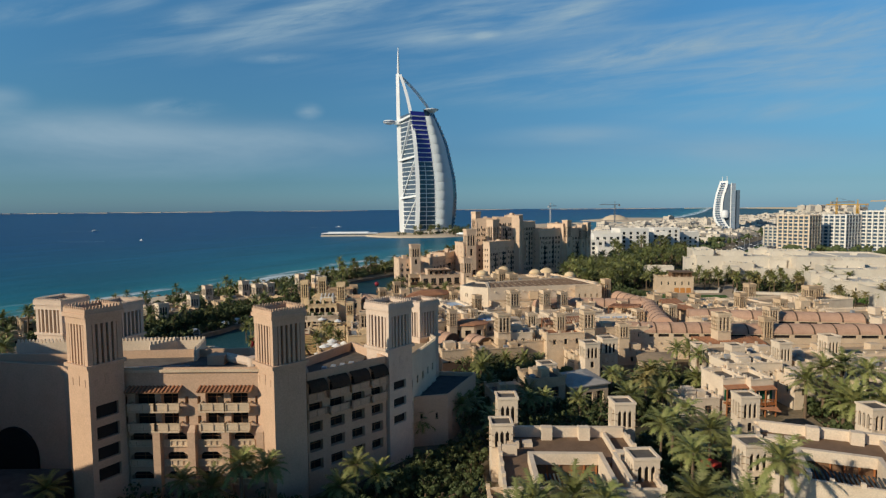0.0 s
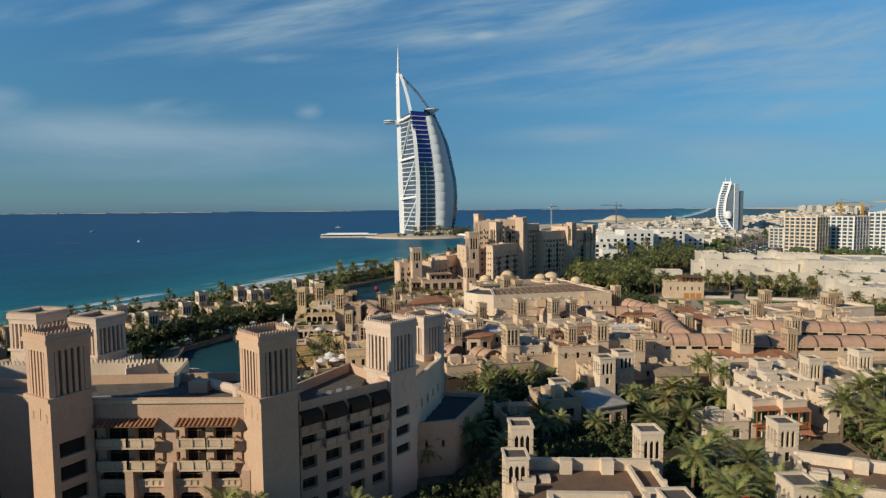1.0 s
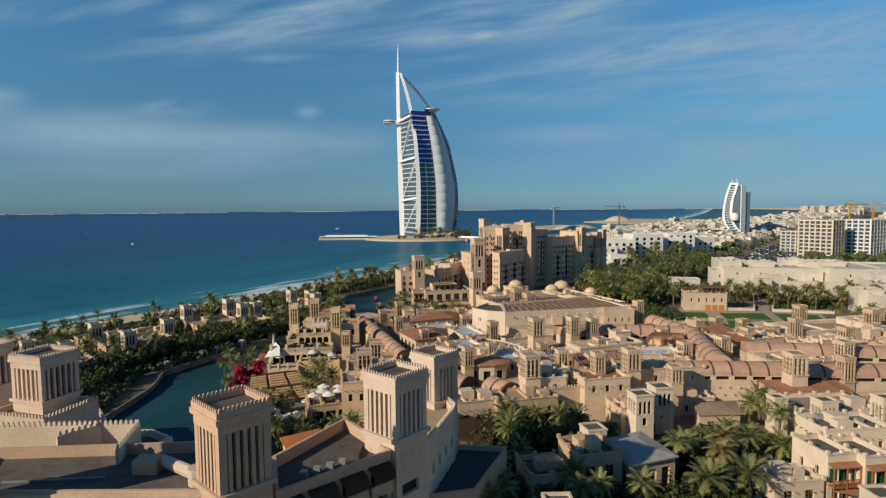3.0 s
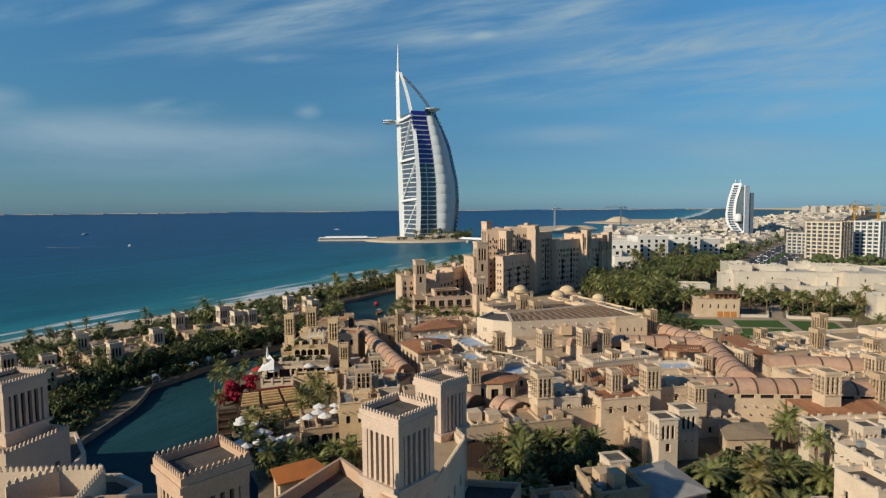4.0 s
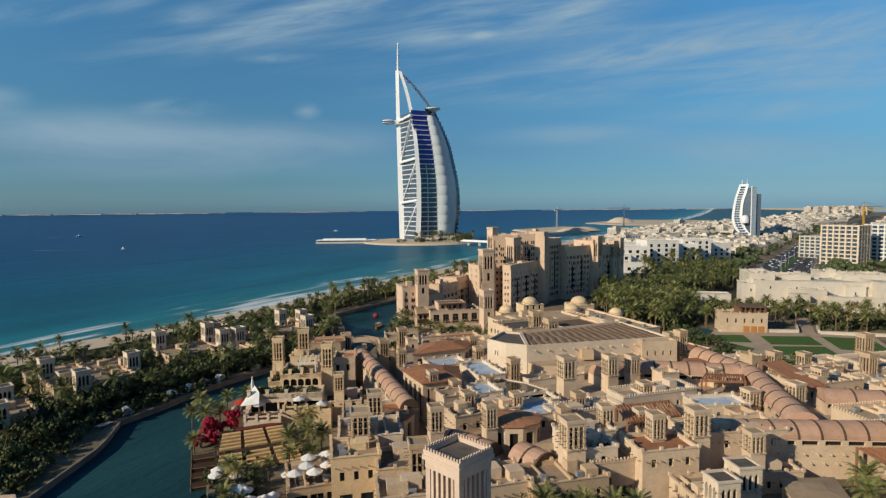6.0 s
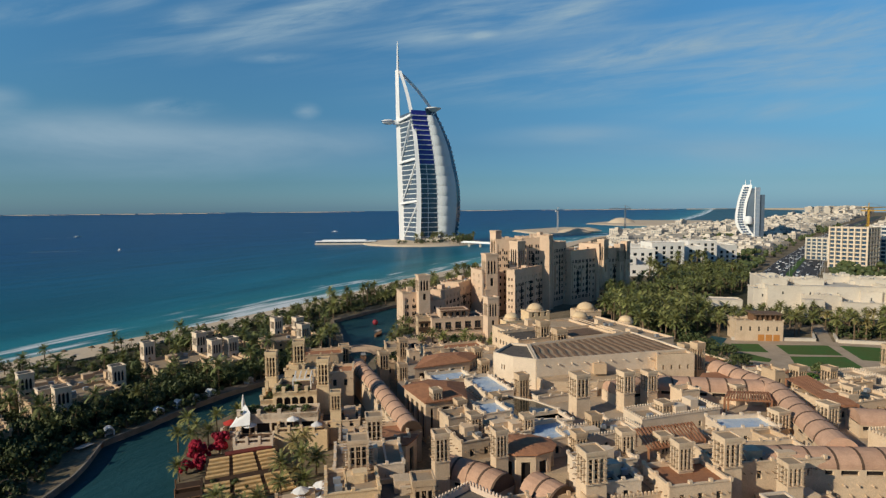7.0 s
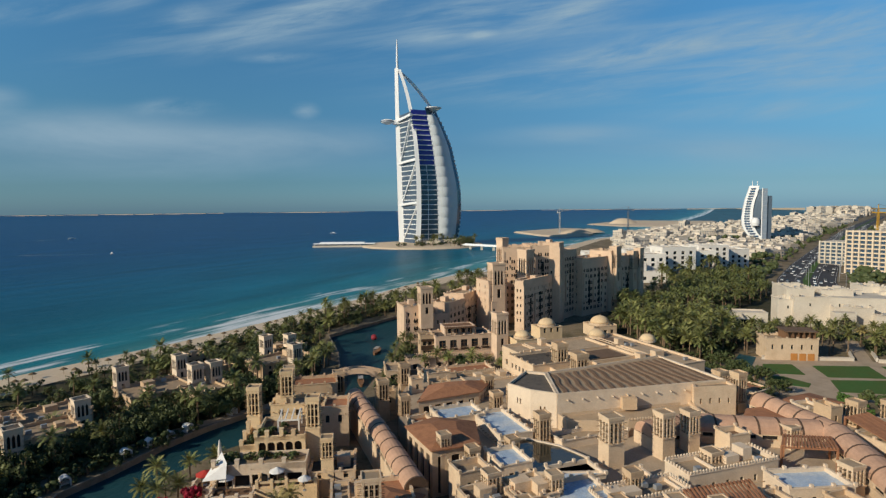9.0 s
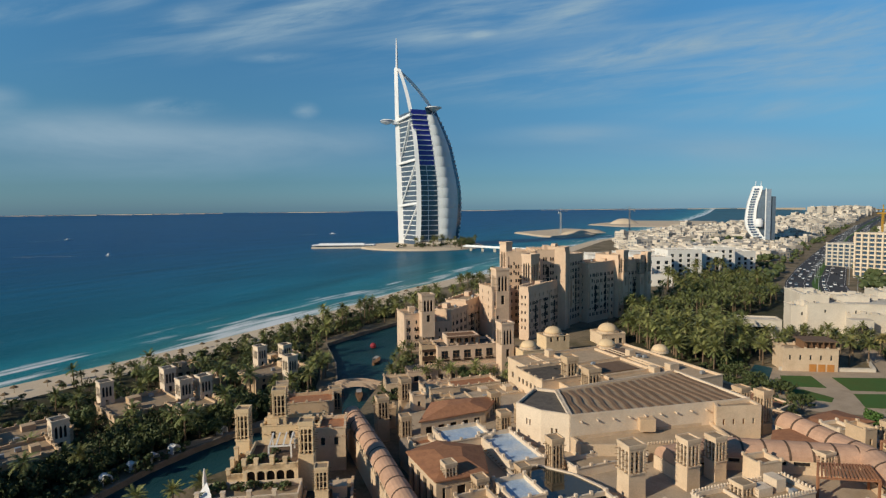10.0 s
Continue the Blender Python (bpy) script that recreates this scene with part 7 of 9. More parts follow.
def covered(x, y, room=0.3):
    for hx, hy, turn, w, d in TAKEN:
        c, q = math.cos(radians(-turn)), math.sin(radians(-turn))
        u, v = (x - hx) * c - (y - hy) * q, (x - hx) * q + (y - hy) * c
        if abs(u) < w / 2 + room and abs(v) < d / 2 + room:
            return True
    return False


PODIUM = [(-5, 192), (-4, 178), (4, 173), (30, 173), (44, 174), (137, 169), (140, 206), (104, 226), (86, 228), (74, 238), (30, 262), (5, 264), (-20, 260), (-22, 246), (-21, 228), (-14, 212)]
s = Shell()
s.tube([[(x, y, 0.4) for x, y in PODIUM], [(x, y, 7.3) for x, y in PODIUM]])
setting("pavement_podium", s, PAVING, "raised stone-paved platform of the market quarter", "paving")
MARKET = [(-12, 196), (-10, 178), (-8, 158), (6, 150), (30, 160), (48, 166), (60, 163), (100, 160), (136, 172), (140, 206), (104, 226), (84, 226), (64, 236), (34, 212), (20, 206), (6, 246), (-10, 262), (-30, 250), (-24, 226)]
fill = random.Random(19)
LOW_ROOFS = [SAND_DECK, SAND_DECK, DECK, ROOF_BROWN, ROOF_TAN, TILE, TILE_BLUE]
built = 0
for _ in range(2600):
    if built >= 84:
        break
    x, y = fill.uniform(-30, 138), fill.uniform(150, 262)
    if not inside(x, y, MARKET):
        continue
    w, d, turn = fill.uniform(3.2, 8.0), fill.uniform(3.0, 7.0), 18 - 0.05 * x + fill.uniform(-6, 6)
    if any(covered(px_, py_) for px_, py_ in corners_of(x, y, turn, w, d, 0.2)):
        continue
    TAKEN.append((x, y, turn, w, d))
    built += 1
    h = fill.uniform(8.4, 11.6) if inside(x, y, PODIUM) else fill.uniform(4.0, 7.4)
    roofing = fill.choice(LOW_ROOFS)
    wall = fill.choice((CREAM_PLASTER, PALE_PLASTER, SAND_PLASTER, CREAM_PLASTER))
    house(pose(x, y, 0, 0, 0, turn), w, d, h, wall, roofing, "small %s plaster market house with a flat roof" % wall.name.split("_")[0], "house", "house", rows=[("f", max(1, int(w / 2.6)), 0.8, h - 2.4, 1.4)], group="small market houses", base=0.8, parapet=fill.uniform(0.65, 1.2), merlons=fill.random() < 0.2, poles=fill.random() < 0.3)

# ---- the stepped beach hotel ----
def beach_hotel():
    relief = random.Random(31)
    B = [  # corner x, y of the front, turn, w, d, h, floors of openings, openings on the front, on the side
        (-26.6, 331.0, 18, 10.5, 12, 16.5, (6.0, 9.4, 12.8), 3, 2),
        (-17.0, 336.0, 18, 10, 9, 12.0, (5.0, 8.4), 3, 0),
        (-7.5, 341.0, 60, 15, 10, 16.2, (3.2, 6.4, 9.6, 12.8), 4, 1),
        (-0.5, 354.5, 64, 22, 10, 17.8, (4.6, 7.8, 11.0, 14.2), 6, 1),
        (11.0, 353.5, 22, 9.5, 13, 24.0, (8.0, 11.4, 14.8, 18.2, 21.2), 1, 2),
        (26.5, 350.0, 53, 33, 4.5, 24.3, (6.2, 9.6, 13.0, 16.4, 19.8), 8, 2),
        (19.5, 372.5, 2, 14, 16, 38.0, (28.5, 32.5), 2, 3),
        (33.0, 373.5, 4, 17, 18, 38.6, (29.5,), 2, 3),
        (47.0, 371.0, 53, 5.0, 9, 40.0, (), 0, 1),
        (51.0, 380.0, 53, 16, 12, 35.5, (14.0, 18.0, 22.0, 26.0, 30.0), 4, 3),
        (62.0, 387.0, 40, 26, 12, 30.5, (8.0, 12.0, 16.0, 20.0, 24.0), 6, 2),
        (81.0, 400.0, 40, 9, 14, 33.5, (12.0, 16.0, 20.0, 24.0, 28.0), 2, 3),
        (88.0, 406.5, 40, 14, 14, 30.0, (10.0, 14.0, 18.0, 22.0), 4, 3),
    ]
    for x, y, turn, w, d, h, floors, n, side in B:
        rows = [("f", n, 0.75, z, 1.6) for z in floors if n] + [("l", side, 0.7, z, 1.4) for z in floors if side]
        m = pose(x, y, 0, 0, 0, turn) @ pose(w / 2, d / 2, 0)
        b = house(m, w, d, h, BEACH_PLASTER, SAND_DECK, "stepped sand-coloured hotel block with small grouped windows", "hotel wing", "hotel_block", rows=rows, base=0.8, merlons=h > 24, group="beach hotel blocks", depth=0.5, clutter=1)
        # shallow buttress strips, proud bays, and near-black plates painted as shaded slots
        if h > 17 and w > 8:
            n_bay = max(2, int(w / 4.2))
            for k in range(n_bay):
                xc, bw, deep = (k + 0.5) * w / n_bay - w / 2, relief.uniform(1.0, 1.7), relief.uniform(0.5, 1.3)
                lo, hi = h * relief.choice((0.05, 0.3)), h * relief.uniform(0.55, 0.9)
                if k % 2 == 0:
                    pier = part("proud_bay", Shell().box(xc - bw, xc + bw, -d / 2 - deep, -d / 2 + 0.02, lo, hi), BEACH_PLASTER, b)
                    z = lo + 2.0
                    while z < hi - 2.0:
                        # near-black plate paints the shade of a bay window
                        part("bay_window", Shell().box(xc - 0.45, xc + 0.45, -d / 2 - deep - 0.02, -d / 2 - deep + 0.1, z, z + 1.5), SHADE_DARK, pier)
                        z += 3.6
                    part("bay_cap", Shell().box(xc - bw - 0.15, xc + bw + 0.15, -d / 2 - deep - 0.15, -d / 2 + 0.02, hi, hi + 0.35), BEACH_PLASTER, pier)
                else:
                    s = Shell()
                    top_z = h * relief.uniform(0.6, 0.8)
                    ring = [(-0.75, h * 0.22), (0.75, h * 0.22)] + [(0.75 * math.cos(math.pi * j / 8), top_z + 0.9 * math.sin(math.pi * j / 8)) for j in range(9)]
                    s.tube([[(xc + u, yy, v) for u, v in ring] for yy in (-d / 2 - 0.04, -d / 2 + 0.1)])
                    # no recess here: the plate's colour stands in for its shade
                    part("tall_niche", s, SHADE_DARK, b, "tall arched plate painted near-black as the shade of a niche")
            for zz in (0.34, 0.68):
                part("string_course", Shell().box(-w / 2 - 0.14, w / 2 + 0.14, -d / 2 - 0.14, d / 2 + 0.14, h * zz, h * zz + 0.3), BEACH_PLASTER, b)
        # rows of small paired windows, their shade painted as near-black plates, each with a pale sill
        if h > 15 and w > 8:
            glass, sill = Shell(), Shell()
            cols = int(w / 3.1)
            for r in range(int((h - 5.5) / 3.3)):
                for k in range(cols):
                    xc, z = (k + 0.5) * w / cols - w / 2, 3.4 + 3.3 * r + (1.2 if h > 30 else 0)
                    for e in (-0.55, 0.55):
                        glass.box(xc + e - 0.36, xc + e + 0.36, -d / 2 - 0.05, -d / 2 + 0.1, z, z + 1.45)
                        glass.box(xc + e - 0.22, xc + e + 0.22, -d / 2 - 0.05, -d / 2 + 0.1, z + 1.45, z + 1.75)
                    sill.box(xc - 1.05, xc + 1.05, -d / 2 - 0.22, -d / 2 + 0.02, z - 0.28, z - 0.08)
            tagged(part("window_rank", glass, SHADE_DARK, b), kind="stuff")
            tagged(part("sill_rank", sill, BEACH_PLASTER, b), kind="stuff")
        for k in (-0.5, 0.5):
            part("buttress", Shell().box(k * (w - 0.9) - 0.45, k * (w - 0.9) + 0.45, -d / 2 - 0.35, -d / 2 + 0.02, 0.8, h - 1.2), BEACH_PLASTER, b)
        part("belt", Shell().box(-w / 2 - 0.16, w / 2 + 0.16, -d / 2 - 0.16, d / 2 + 0.16, h * 0.62, h * 0.62 + 0.35), BEACH_PLASTER, b) if not floors else None
    for x, y, top, w in ((-17.5, 332.5, 25.5, 6.0), (15.0, 357.5, 33.0, 7.0), (30.0, 366.0, 38.5, 6.4), (84.0, 402.5, 37.0, 5.0), (96.5, 413.0, 33.5, 4.6), (20.0, 378.0, 43.5, 4.8), (101, 415, 35.0, 4.4)):
        put_tower("b", x, y, top, w, 18 if x < 16 else 40, 8.0)
    s = Shell()
    # front annex with timber balconies
    ann = house(pose(-3.5, 308.5, 0, 0, 0, 14), 22, 11, 10.4, BEACH_PLASTER, DECK, "golden plaster annex with dark timber balconies", "hotel wing", "hotel_annex",
                rows=[("f", 5, 2.6, 6.6, 2.9), ("f", 5, 2.4, 2.2, 2.9)], base=0.8, frames=TIMBER)
    for k in range(5):
        x = -8.4 + 4.1 * k
        bal = part("balcony", Shell().box(x - 1.4, x + 1.4, -7.0, -5.5, 6.2, 6.5), DARK_TIMBER, ann)
        s = Shell()
        for j in range(8):
            s.beam((x - 1.35 + 0.385 * j, -6.95, 6.5), (x - 1.35 + 0.385 * j, -6.95, 7.6), 0.08)
        s.beam((x - 1.4, -6.95, 7.6), (x + 1.4, -6.95, 7.6), 0.12)
        part("railing", s, DARK_TIMBER, bal)
    upper = house(pose(-4.5, 311.5, 0, 0, 0, 14), 12, 7, 13.2, BEACH_PLASTER, TIMBER, "upper storey of the annex with a dark timber loggia", "hotel wing", "hotel_annex", rows=[("f", 4, 1.6, 10.9, 1.7)], base=10.4, parapet=0.3)
    for k in range(7):
        part("loggia_post", Shell().beam((-5.7 + 1.9 * k, -5.2, 10.5), (-5.7 + 1.9 * k, -5.2, 13.2), 0.22), TIMBER, upper)
    part("loggia_roof", Shell().box(-6.2, 6.2, -5.6, -3.4, 13.2, 13.4), TIMBER, upper)
    bay = house(pose(-16.6, 305.2, 0, 0, 0, 14), 5.2, 5, 10.6, SAND_PLASTER, DECK, "projecting bay with dark timber screens", "hotel wing", "hotel_annex", rows=[("f", 2, 1.4, 7.4, 2.0), ("f", 2, 1.4, 3.4, 2.0), ("l", 1, 2.2, 7.4, 2.0)], base=0.8)
    part("screen", Shell().box(-2.4, 2.4, -3.3, -2.5, 5.9, 7.4).box(-2.4, 2.4, -3.3, -2.5, 9.0, 9.8), DARK_TIMBER, bay)
    part("screen", Shell().box(-2.4, 2.4, -3.1, -2.5, 2.2, 3.4), DARK_TIMBER, bay)
    hip_roof([(8, 306.5), (16, 309), (14, 318), (6.5, 315.5)], 8.0, 1.2, TILE, "balconied pavilion with a dark tiled roof")
    house(pose(-4, 298, 0, 0, 0, 14), 40, 6, 4.6, BEACH_PLASTER, SAND_DECK, "low golden terrace wall with piers", "terrace", "terrace", rows=[("f", 9, 1.6, 1.8, 1.8)], base=0.8, merlons=True)
    house(pose(-6, 276, 0, 0, 0, 18), 24, 8, 5.4, CREAM_PLASTER, TILE, "low plaster shops with a tiled roof", "house", "house", rows=[("f", 6, 1.4, 1.8, 2.0)], base=0.8)
    house(pose(-26, 283, 0, 0, 0, 10), 8, 10, 4.4, CREAM_PLASTER, SAND_DECK, "low plaster landing house by the lagoon", "house", "house", rows=[("f", 2, 1.4, 1.8, 1.8)], base=0.8)


beach_hotel()


def arched_bridge():
    t = thing("bridge", "small arched stone footbridge over the lagoon", "bridge", m=pose(-40.5, 289, 0.4, 0, 0, 8))
    for sy in (-1.6, 1.6):
        s = Shell()
        rings = []
        for k in range(13):
            x = -9 + 18 * k / 12
            up = 1.9 * math.cos(math.pi * x / 18 * 0.9)
            low = 1.0 * math.cos(min(1, abs(x) / 6.0) * math.pi / 2) if abs(x) < 6 else -1.2
            rings.append([(x, sy - 0.2, low), (x, sy + 0.2, low), (x, sy + 0.2, up + 1.0), (x, sy - 0.2, up + 1.0)])
        s.tube(rings)
        part("side_wall", s, BEACH_PLASTER, t)
    s = Shell()
    s.tube([[(-9 + 18 * k / 12, y, 1.7 * math.cos(math.pi * (-9 + 18 * k / 12) / 18 * 0.9) + z) for y, z in ((-1.5, 0), (1.5, 0), (1.5, 0.2), (-1.5, 0.2))] for k in range(13)])
    part("deck", s, PAVING, t)


arched_bridge()

# ---- villas between the canal and the beach ----
VILLAS = [
    # x, y, turn, w, d, h, towers (x, y, top)
    (-107, 221, 47, 20, 12, 7.0, ((-104.0, 212.6, 12.2), (-100.6, 231.2, 12.4), (-109.5, 214.5, 11.2))),
    (-123, 230, 47, 14, 11, 6.2, ((-121.2, 223.8, 12.6),)),
    (-95, 261.5, 47, 23, 15, 5.6, ((-94.7, 272.5, 12.8), (-84.7, 261.0, 12.8), (-107.2, 261.1, 12.2))),
    (-79.5, 257, 47, 12, 10, 6.4, ((-80.3, 263.9, 12.8),)),
    (-114, 240, 47, 16, 12, 5.4, ()),
    (-68, 291, 47, 20, 12, 6.0, ((-75.4, 300.2, 12.6), (-60.6, 284.0, 13.2))),
    (-90, 283, 47, 14, 10, 5.0, ()),
    (-114, 194, 47, 16, 12, 6.6, ((-117.0, 202.2, 11.2), (-109.0, 190.0, 11.0))),
    (-130, 205, 47, 14, 11, 6.0, ((-129, 203, 11.4),)),
    (-140, 178, 47, 16, 12, 6.4, ((-137, 175, 11.6), (-146, 181, 11.0))),
    (-114, 165, 47, 18, 12, 6.6, ((-110, 161, 12.2),)),
    (-150, 215, 47, 13, 10, 5.8, ((-150, 215, 10.8),)),
    (-72, 312, 47, 14, 10, 5.4, ((-69, 309, 11.0),)),
    (-104, 300, 47, 12, 9, 4.8, ()),
]
for x, y, turn, w, d, h, tw in VILLAS:
    v = house(pose(x, y, 0, 0, 0, turn), w, d, h, SAND_PLASTER, SAND_DECK, "sand-coloured plaster beach villa with flat roof, arches and parapet", "villa", "villa",
              rows=[("f", 4, 1.5, 1.9, 2.3), ("f", 4, 0.9, 5.0, 1.3), ("r", 2, 1.0, 4.8, 1.3), ("l", 3, 1.0, 4.8, 1.3)], base=0.8, merlons=False, group="beach villas", frames=None, clutter=2)
    for tx, ty, top in tw:
        put_tower("a", tx, ty, top, 4.0, turn)

# ---- plants ----
def palm_parts(rnd, height, fronds, reach, droop):
    trunk = Shell()
    rings, lean = [], (rnd.uniform(-0.5, 0.5), rnd.uniform(-0.5, 0.5))
    for k in range(8):
        f = k / 7
        r = 0.3 - 0.12 * f + (0.05 if k % 2 else 0)
        rings.append([(lean[0] * f * f + r * math.cos(a), lean[1] * f * f + r * math.sin(a), height * f) for a in [j * math.pi / 4 for j in range(8)]])
    trunk.tube(rings)
    crown = Shell()
    base = Vector((lean[0], lean[1], height))
    for k in range(fronds):
        a = 2.399963 * k + rnd.uniform(-0.2, 0.2)
        rise = 1.35 - 1.75 * (k / fronds) ** 0.9 + rnd.uniform(-0.15, 0.15)
        n = 10
        length = reach * rnd.uniform(0.85, 1.1)
        out = Vector((math.cos(a), math.sin(a), 0))
        side = Vector((-math.sin(a), math.cos(a), 0))
        p, ang = base.copy(), rise
        pts = [p.copy()]
        for j in range(n):
            p = p + (out * math.cos(ang) + Vector((0, 0, math.sin(ang)))) * (length / n)
            pts.append(p.copy())
            ang -= droop * (0.5 + j / n) / n * 2
        for j in range(1, n):
            q, step = pts[j], (pts[j + 1] - pts[j])
            wide = 0.8 * math.sin(math.pi * (0.16 + 0.74 * j / n)) * reach / 3.6
            for sg in (-1, 1):
                for h in (0.0, 0.34, 0.67):
                    o = q + step * h
                    tip = o + side * sg * wide * rnd.uniform(0.8, 1.1) + step * 1.1 - Vector((0, 0, wide * rnd.uniform(-0.1, 0.4)))
                    i = len(crown.v)
                    crown.v.extend([tuple(o), tuple(o + step * 0.42), tuple(tip)])
                    crown.f.append((i, i + 1, i + 2))
    return trunk, crown


def make_palm(seed, height, fronds, reach, droop, leaf=None, label="date palm with an arching crown and rough trunk"):
    rnd = random.Random(seed)
    tr, cr = palm_parts(rnd, height, fronds, reach, droop)
    t = thing("palm_tree", label, "palm", "palms")
    part("trunk", tr, BARK, t)
    part("crown", cr, leaf or PALM, t)
    return t


def make_tree(seed, height, spread, leaf, label, clumps=26, leaves=46):
    rnd = random.Random(seed)
    t = thing("tree", label, "tree", "trees")
    tr, cr = Shell(), Shell()
    tr.tube([[(r * math.cos(a), r * math.sin(a), z) for a in [j * math.pi / 3 for j in range(6)]] for r, z in ((0.3, 0), (0.2, height * 0.35), (0.1, height * 0.7))])
    for k in range(clumps):
        a, u = rnd.uniform(0, 6.283), rnd.random() ** 0.5
        zc = height * rnd.uniform(0.35, 0.92)
        rr = spread * u * math.sqrt(max(0.08, 1 - ((zc / height - 0.55) / 0.5) ** 2))
        c = Vector((rr * math.cos(a), rr * math.sin(a), zc))
        if k % 4 == 0:
            tr.beam((0, 0, height * 0.3), c, 0.12)
        size = spread * rnd.uniform(0.22, 0.42)
        for j in range(leaves):
            v = Vector((rnd.gauss(0, 1), rnd.gauss(0, 1), rnd.gauss(0, 0.7))).normalized()
            p = c + v * size * rnd.uniform(0.6, 1.05)
            w = Vector((rnd.uniform(-1, 1), rnd.uniform(-1, 1), rnd.uniform(-1, 1))).normalized()
            e = v.cross(w).normalized() * rnd.uniform(0.14, 0.3)
            g = v.cross(e).normalized() * rnd.uniform(0.18, 0.4)
            i = len(cr.v)
            cr.v.extend([tuple(p - e), tuple(p + g), tuple(p + e + v * 0.08), tuple(p - g)])
            cr.f.append((i, i + 1, i + 2, i + 3))
    part("trunk", tr, BARK, t)
    part("crown", cr, leaf, t)
    return t


PALMS = [make_palm(11, 7.5, 30, 4.0, 0.5), make_palm(12, 9.5, 28, 3.7, 0.6), make_palm(13, 6.0, 32, 4.2, 0.45), make_palm(14, 11.0, 28, 3.5, 0.65), make_palm(15, 8.0, 30, 3.8, 0.7, PALM_DRY, "palm with yellowing fronds")]
TREES = [make_tree(21, 6.5, 3.2, LEAF, "dense dark green tree"), make_tree(22, 5.0, 2.8, LEAF, "low dense green tree"), make_tree(23, 7.5, 3.6, LEAF, "broad dark green tree", 34, 50), make_tree(24, 4.0, 2.6, LEAF_BRIGHT, "bright green rounded tree")]
SHRUB = make_tree(26, 1.7, 1.7, LEAF, "low dark green shrub", 9, 26)
BUSH = make_tree(25, 2.4, 2.2, BLOSSOM, "bougainvillea covered in crimson blossom", 18, 60)
LIGHT_TREES = [make_tree(31, 6.5, 3.2, LEAF, "dense dark green tree", 20, 26), make_tree(32, 5.0, 2.8, LEAF, "low dense green tree", 18, 26)]
LOW_SHRUB = make_tree(36, 1.7, 1.7, LEAF, "low dark green shrub", 8, 14)
DEEP_PALMS = [make_palm(41, 7.5, 24, 4.0, 0.55, PALM_DEEP, "dark green date palm"), make_palm(42, 9.5, 24, 3.8, 0.65, PALM_DEEP, "dark green date palm")]
FIRST = set()
rng = random.Random(77)


def plant(kind, x, y, scale=1.0, z=1.5):
    m = pose(x, y, z, 0, 0, rng.uniform(0, 360)) @ Matrix.Diagonal((scale, scale, scale * rng.uniform(0.9, 1.12), 1))
    if kind not in FIRST:
        FIRST.add(kind)
        kind.matrix_world = m
        return kind
    return again(kind, m)


FAR = {}


def plant_far(kind, x, y, scale):
    """Adds a plant to the joined far wood instead of making an object."""
    m = pose(x, y, 1.5, 0, 0, rng.uniform(0, 360)) @ Matrix.Diagonal((scale, scale, scale * rng.uniform(0.9, 1.12), 1))
    for ob in kind.children:
        key = ob.data.materials[0]
        me = ob.data
        co = np.empty(len(me.vertices) * 3, dtype=np.float32)
        me.vertices.foreach_get("co", co)
        co = co.reshape(-1, 3) @ np.array(m.to_3x3()).T + np.array(m.translation)
        FAR.setdefault(key, []).append((co, me))


def finish_far():
    for mat, items in FAR.items():
        v, f, base = [], [], 0
        for co, me in items:
            v.append(co)
            f.extend(tuple(base + i for i in p.vertices) for p in me.polygons)
            base += len(co)
        me = bpy.data.meshes.new("wood")
        me.from_pydata(np.concatenate(v).tolist(), [], f)
        me.materials.append(mat)
        what = "trunks" if mat is BARK else "foliage"
        tagged(new("far_wood_" + what, me), "dense far grove of palms and trees, its " + what, "grove", "", "stuff")


KEEP = TAKEN + [(18.6, 89.5, -2, 22, 22), (59.5, 88.5, -22, 22, 22), (60.6, 128, 8, 6, 11), (66, 127, 8, 6, 11), (88.5, 120, 6, 8, 11), (97, 119, 6, 8, 11), (30, 132, 12, 12, 14)] + [(x, y, turn, w, d) for x, y, turn, w, d, *_ in VILLAS]


def free(x, y, room):
    if inside(x, y, CANAL):
        return False
    for hx, hy, turn, w, d in KEEP:
        c, s_ = math.cos(radians(-turn)), math.sin(radians(-turn))
        u, v = (x - hx) * c - (y - hy) * s_, (x - hx) * s_ + (y - hy) * c
        if abs(u) < w / 2 + room and abs(v) < d / 2 + room:
            return False
    return True


def scatter(poly, count, kinds, low=0.8, high=1.15, gap=3.0, room=1.0, far=False):
    xs, ys = [p[0] for p in poly], [p[1] for p in poly]
    done = []
    for _ in range(count * 12):
        if len(done) >= count:
            break
        x, y = rng.uniform(min(xs), max(xs)), rng.uniform(min(ys), max(ys))
        if inside(x, y, poly) and free(x, y, room) and all((x - a) ** 2 + (y - b) ** 2 > gap * gap for a, b in done):
            done.append((x, y))
            (plant_far if far else plant)(rng.choice(kinds), x, y, rng.uniform(low, high))


P, T = PALMS, TREES
SPIT = [(-92, 150), (-97, 184), (-100, 198), (-95, 214), (-82, 234), (-66, 250), (-50, 266), (-54, 296), (-58, 316), (-66, 350), (-52, 384), (-30, 410), (-18, 440), (-56, 428), (-82, 370), (-104, 324), (-120, 298), (-137, 273), (-161, 221), (-196, 148)]
scatter(SPIT, 50, [P[2], P[0]] + DEEP_PALMS[:1], 0.5, 0.72, 4.5, 0.8)
scatter(SPIT, 120, DEEP_PALMS[:1] + [P[2]], 0.45, 0.68, 3.4, 0.8, True)
scatter(SPIT, 30, T[:3], 0.6, 0.85, 4.0, 0.4)
scatter(SPIT, 230, LIGHT_TREES, 0.45, 0.8, 3.2, 0.3, True)
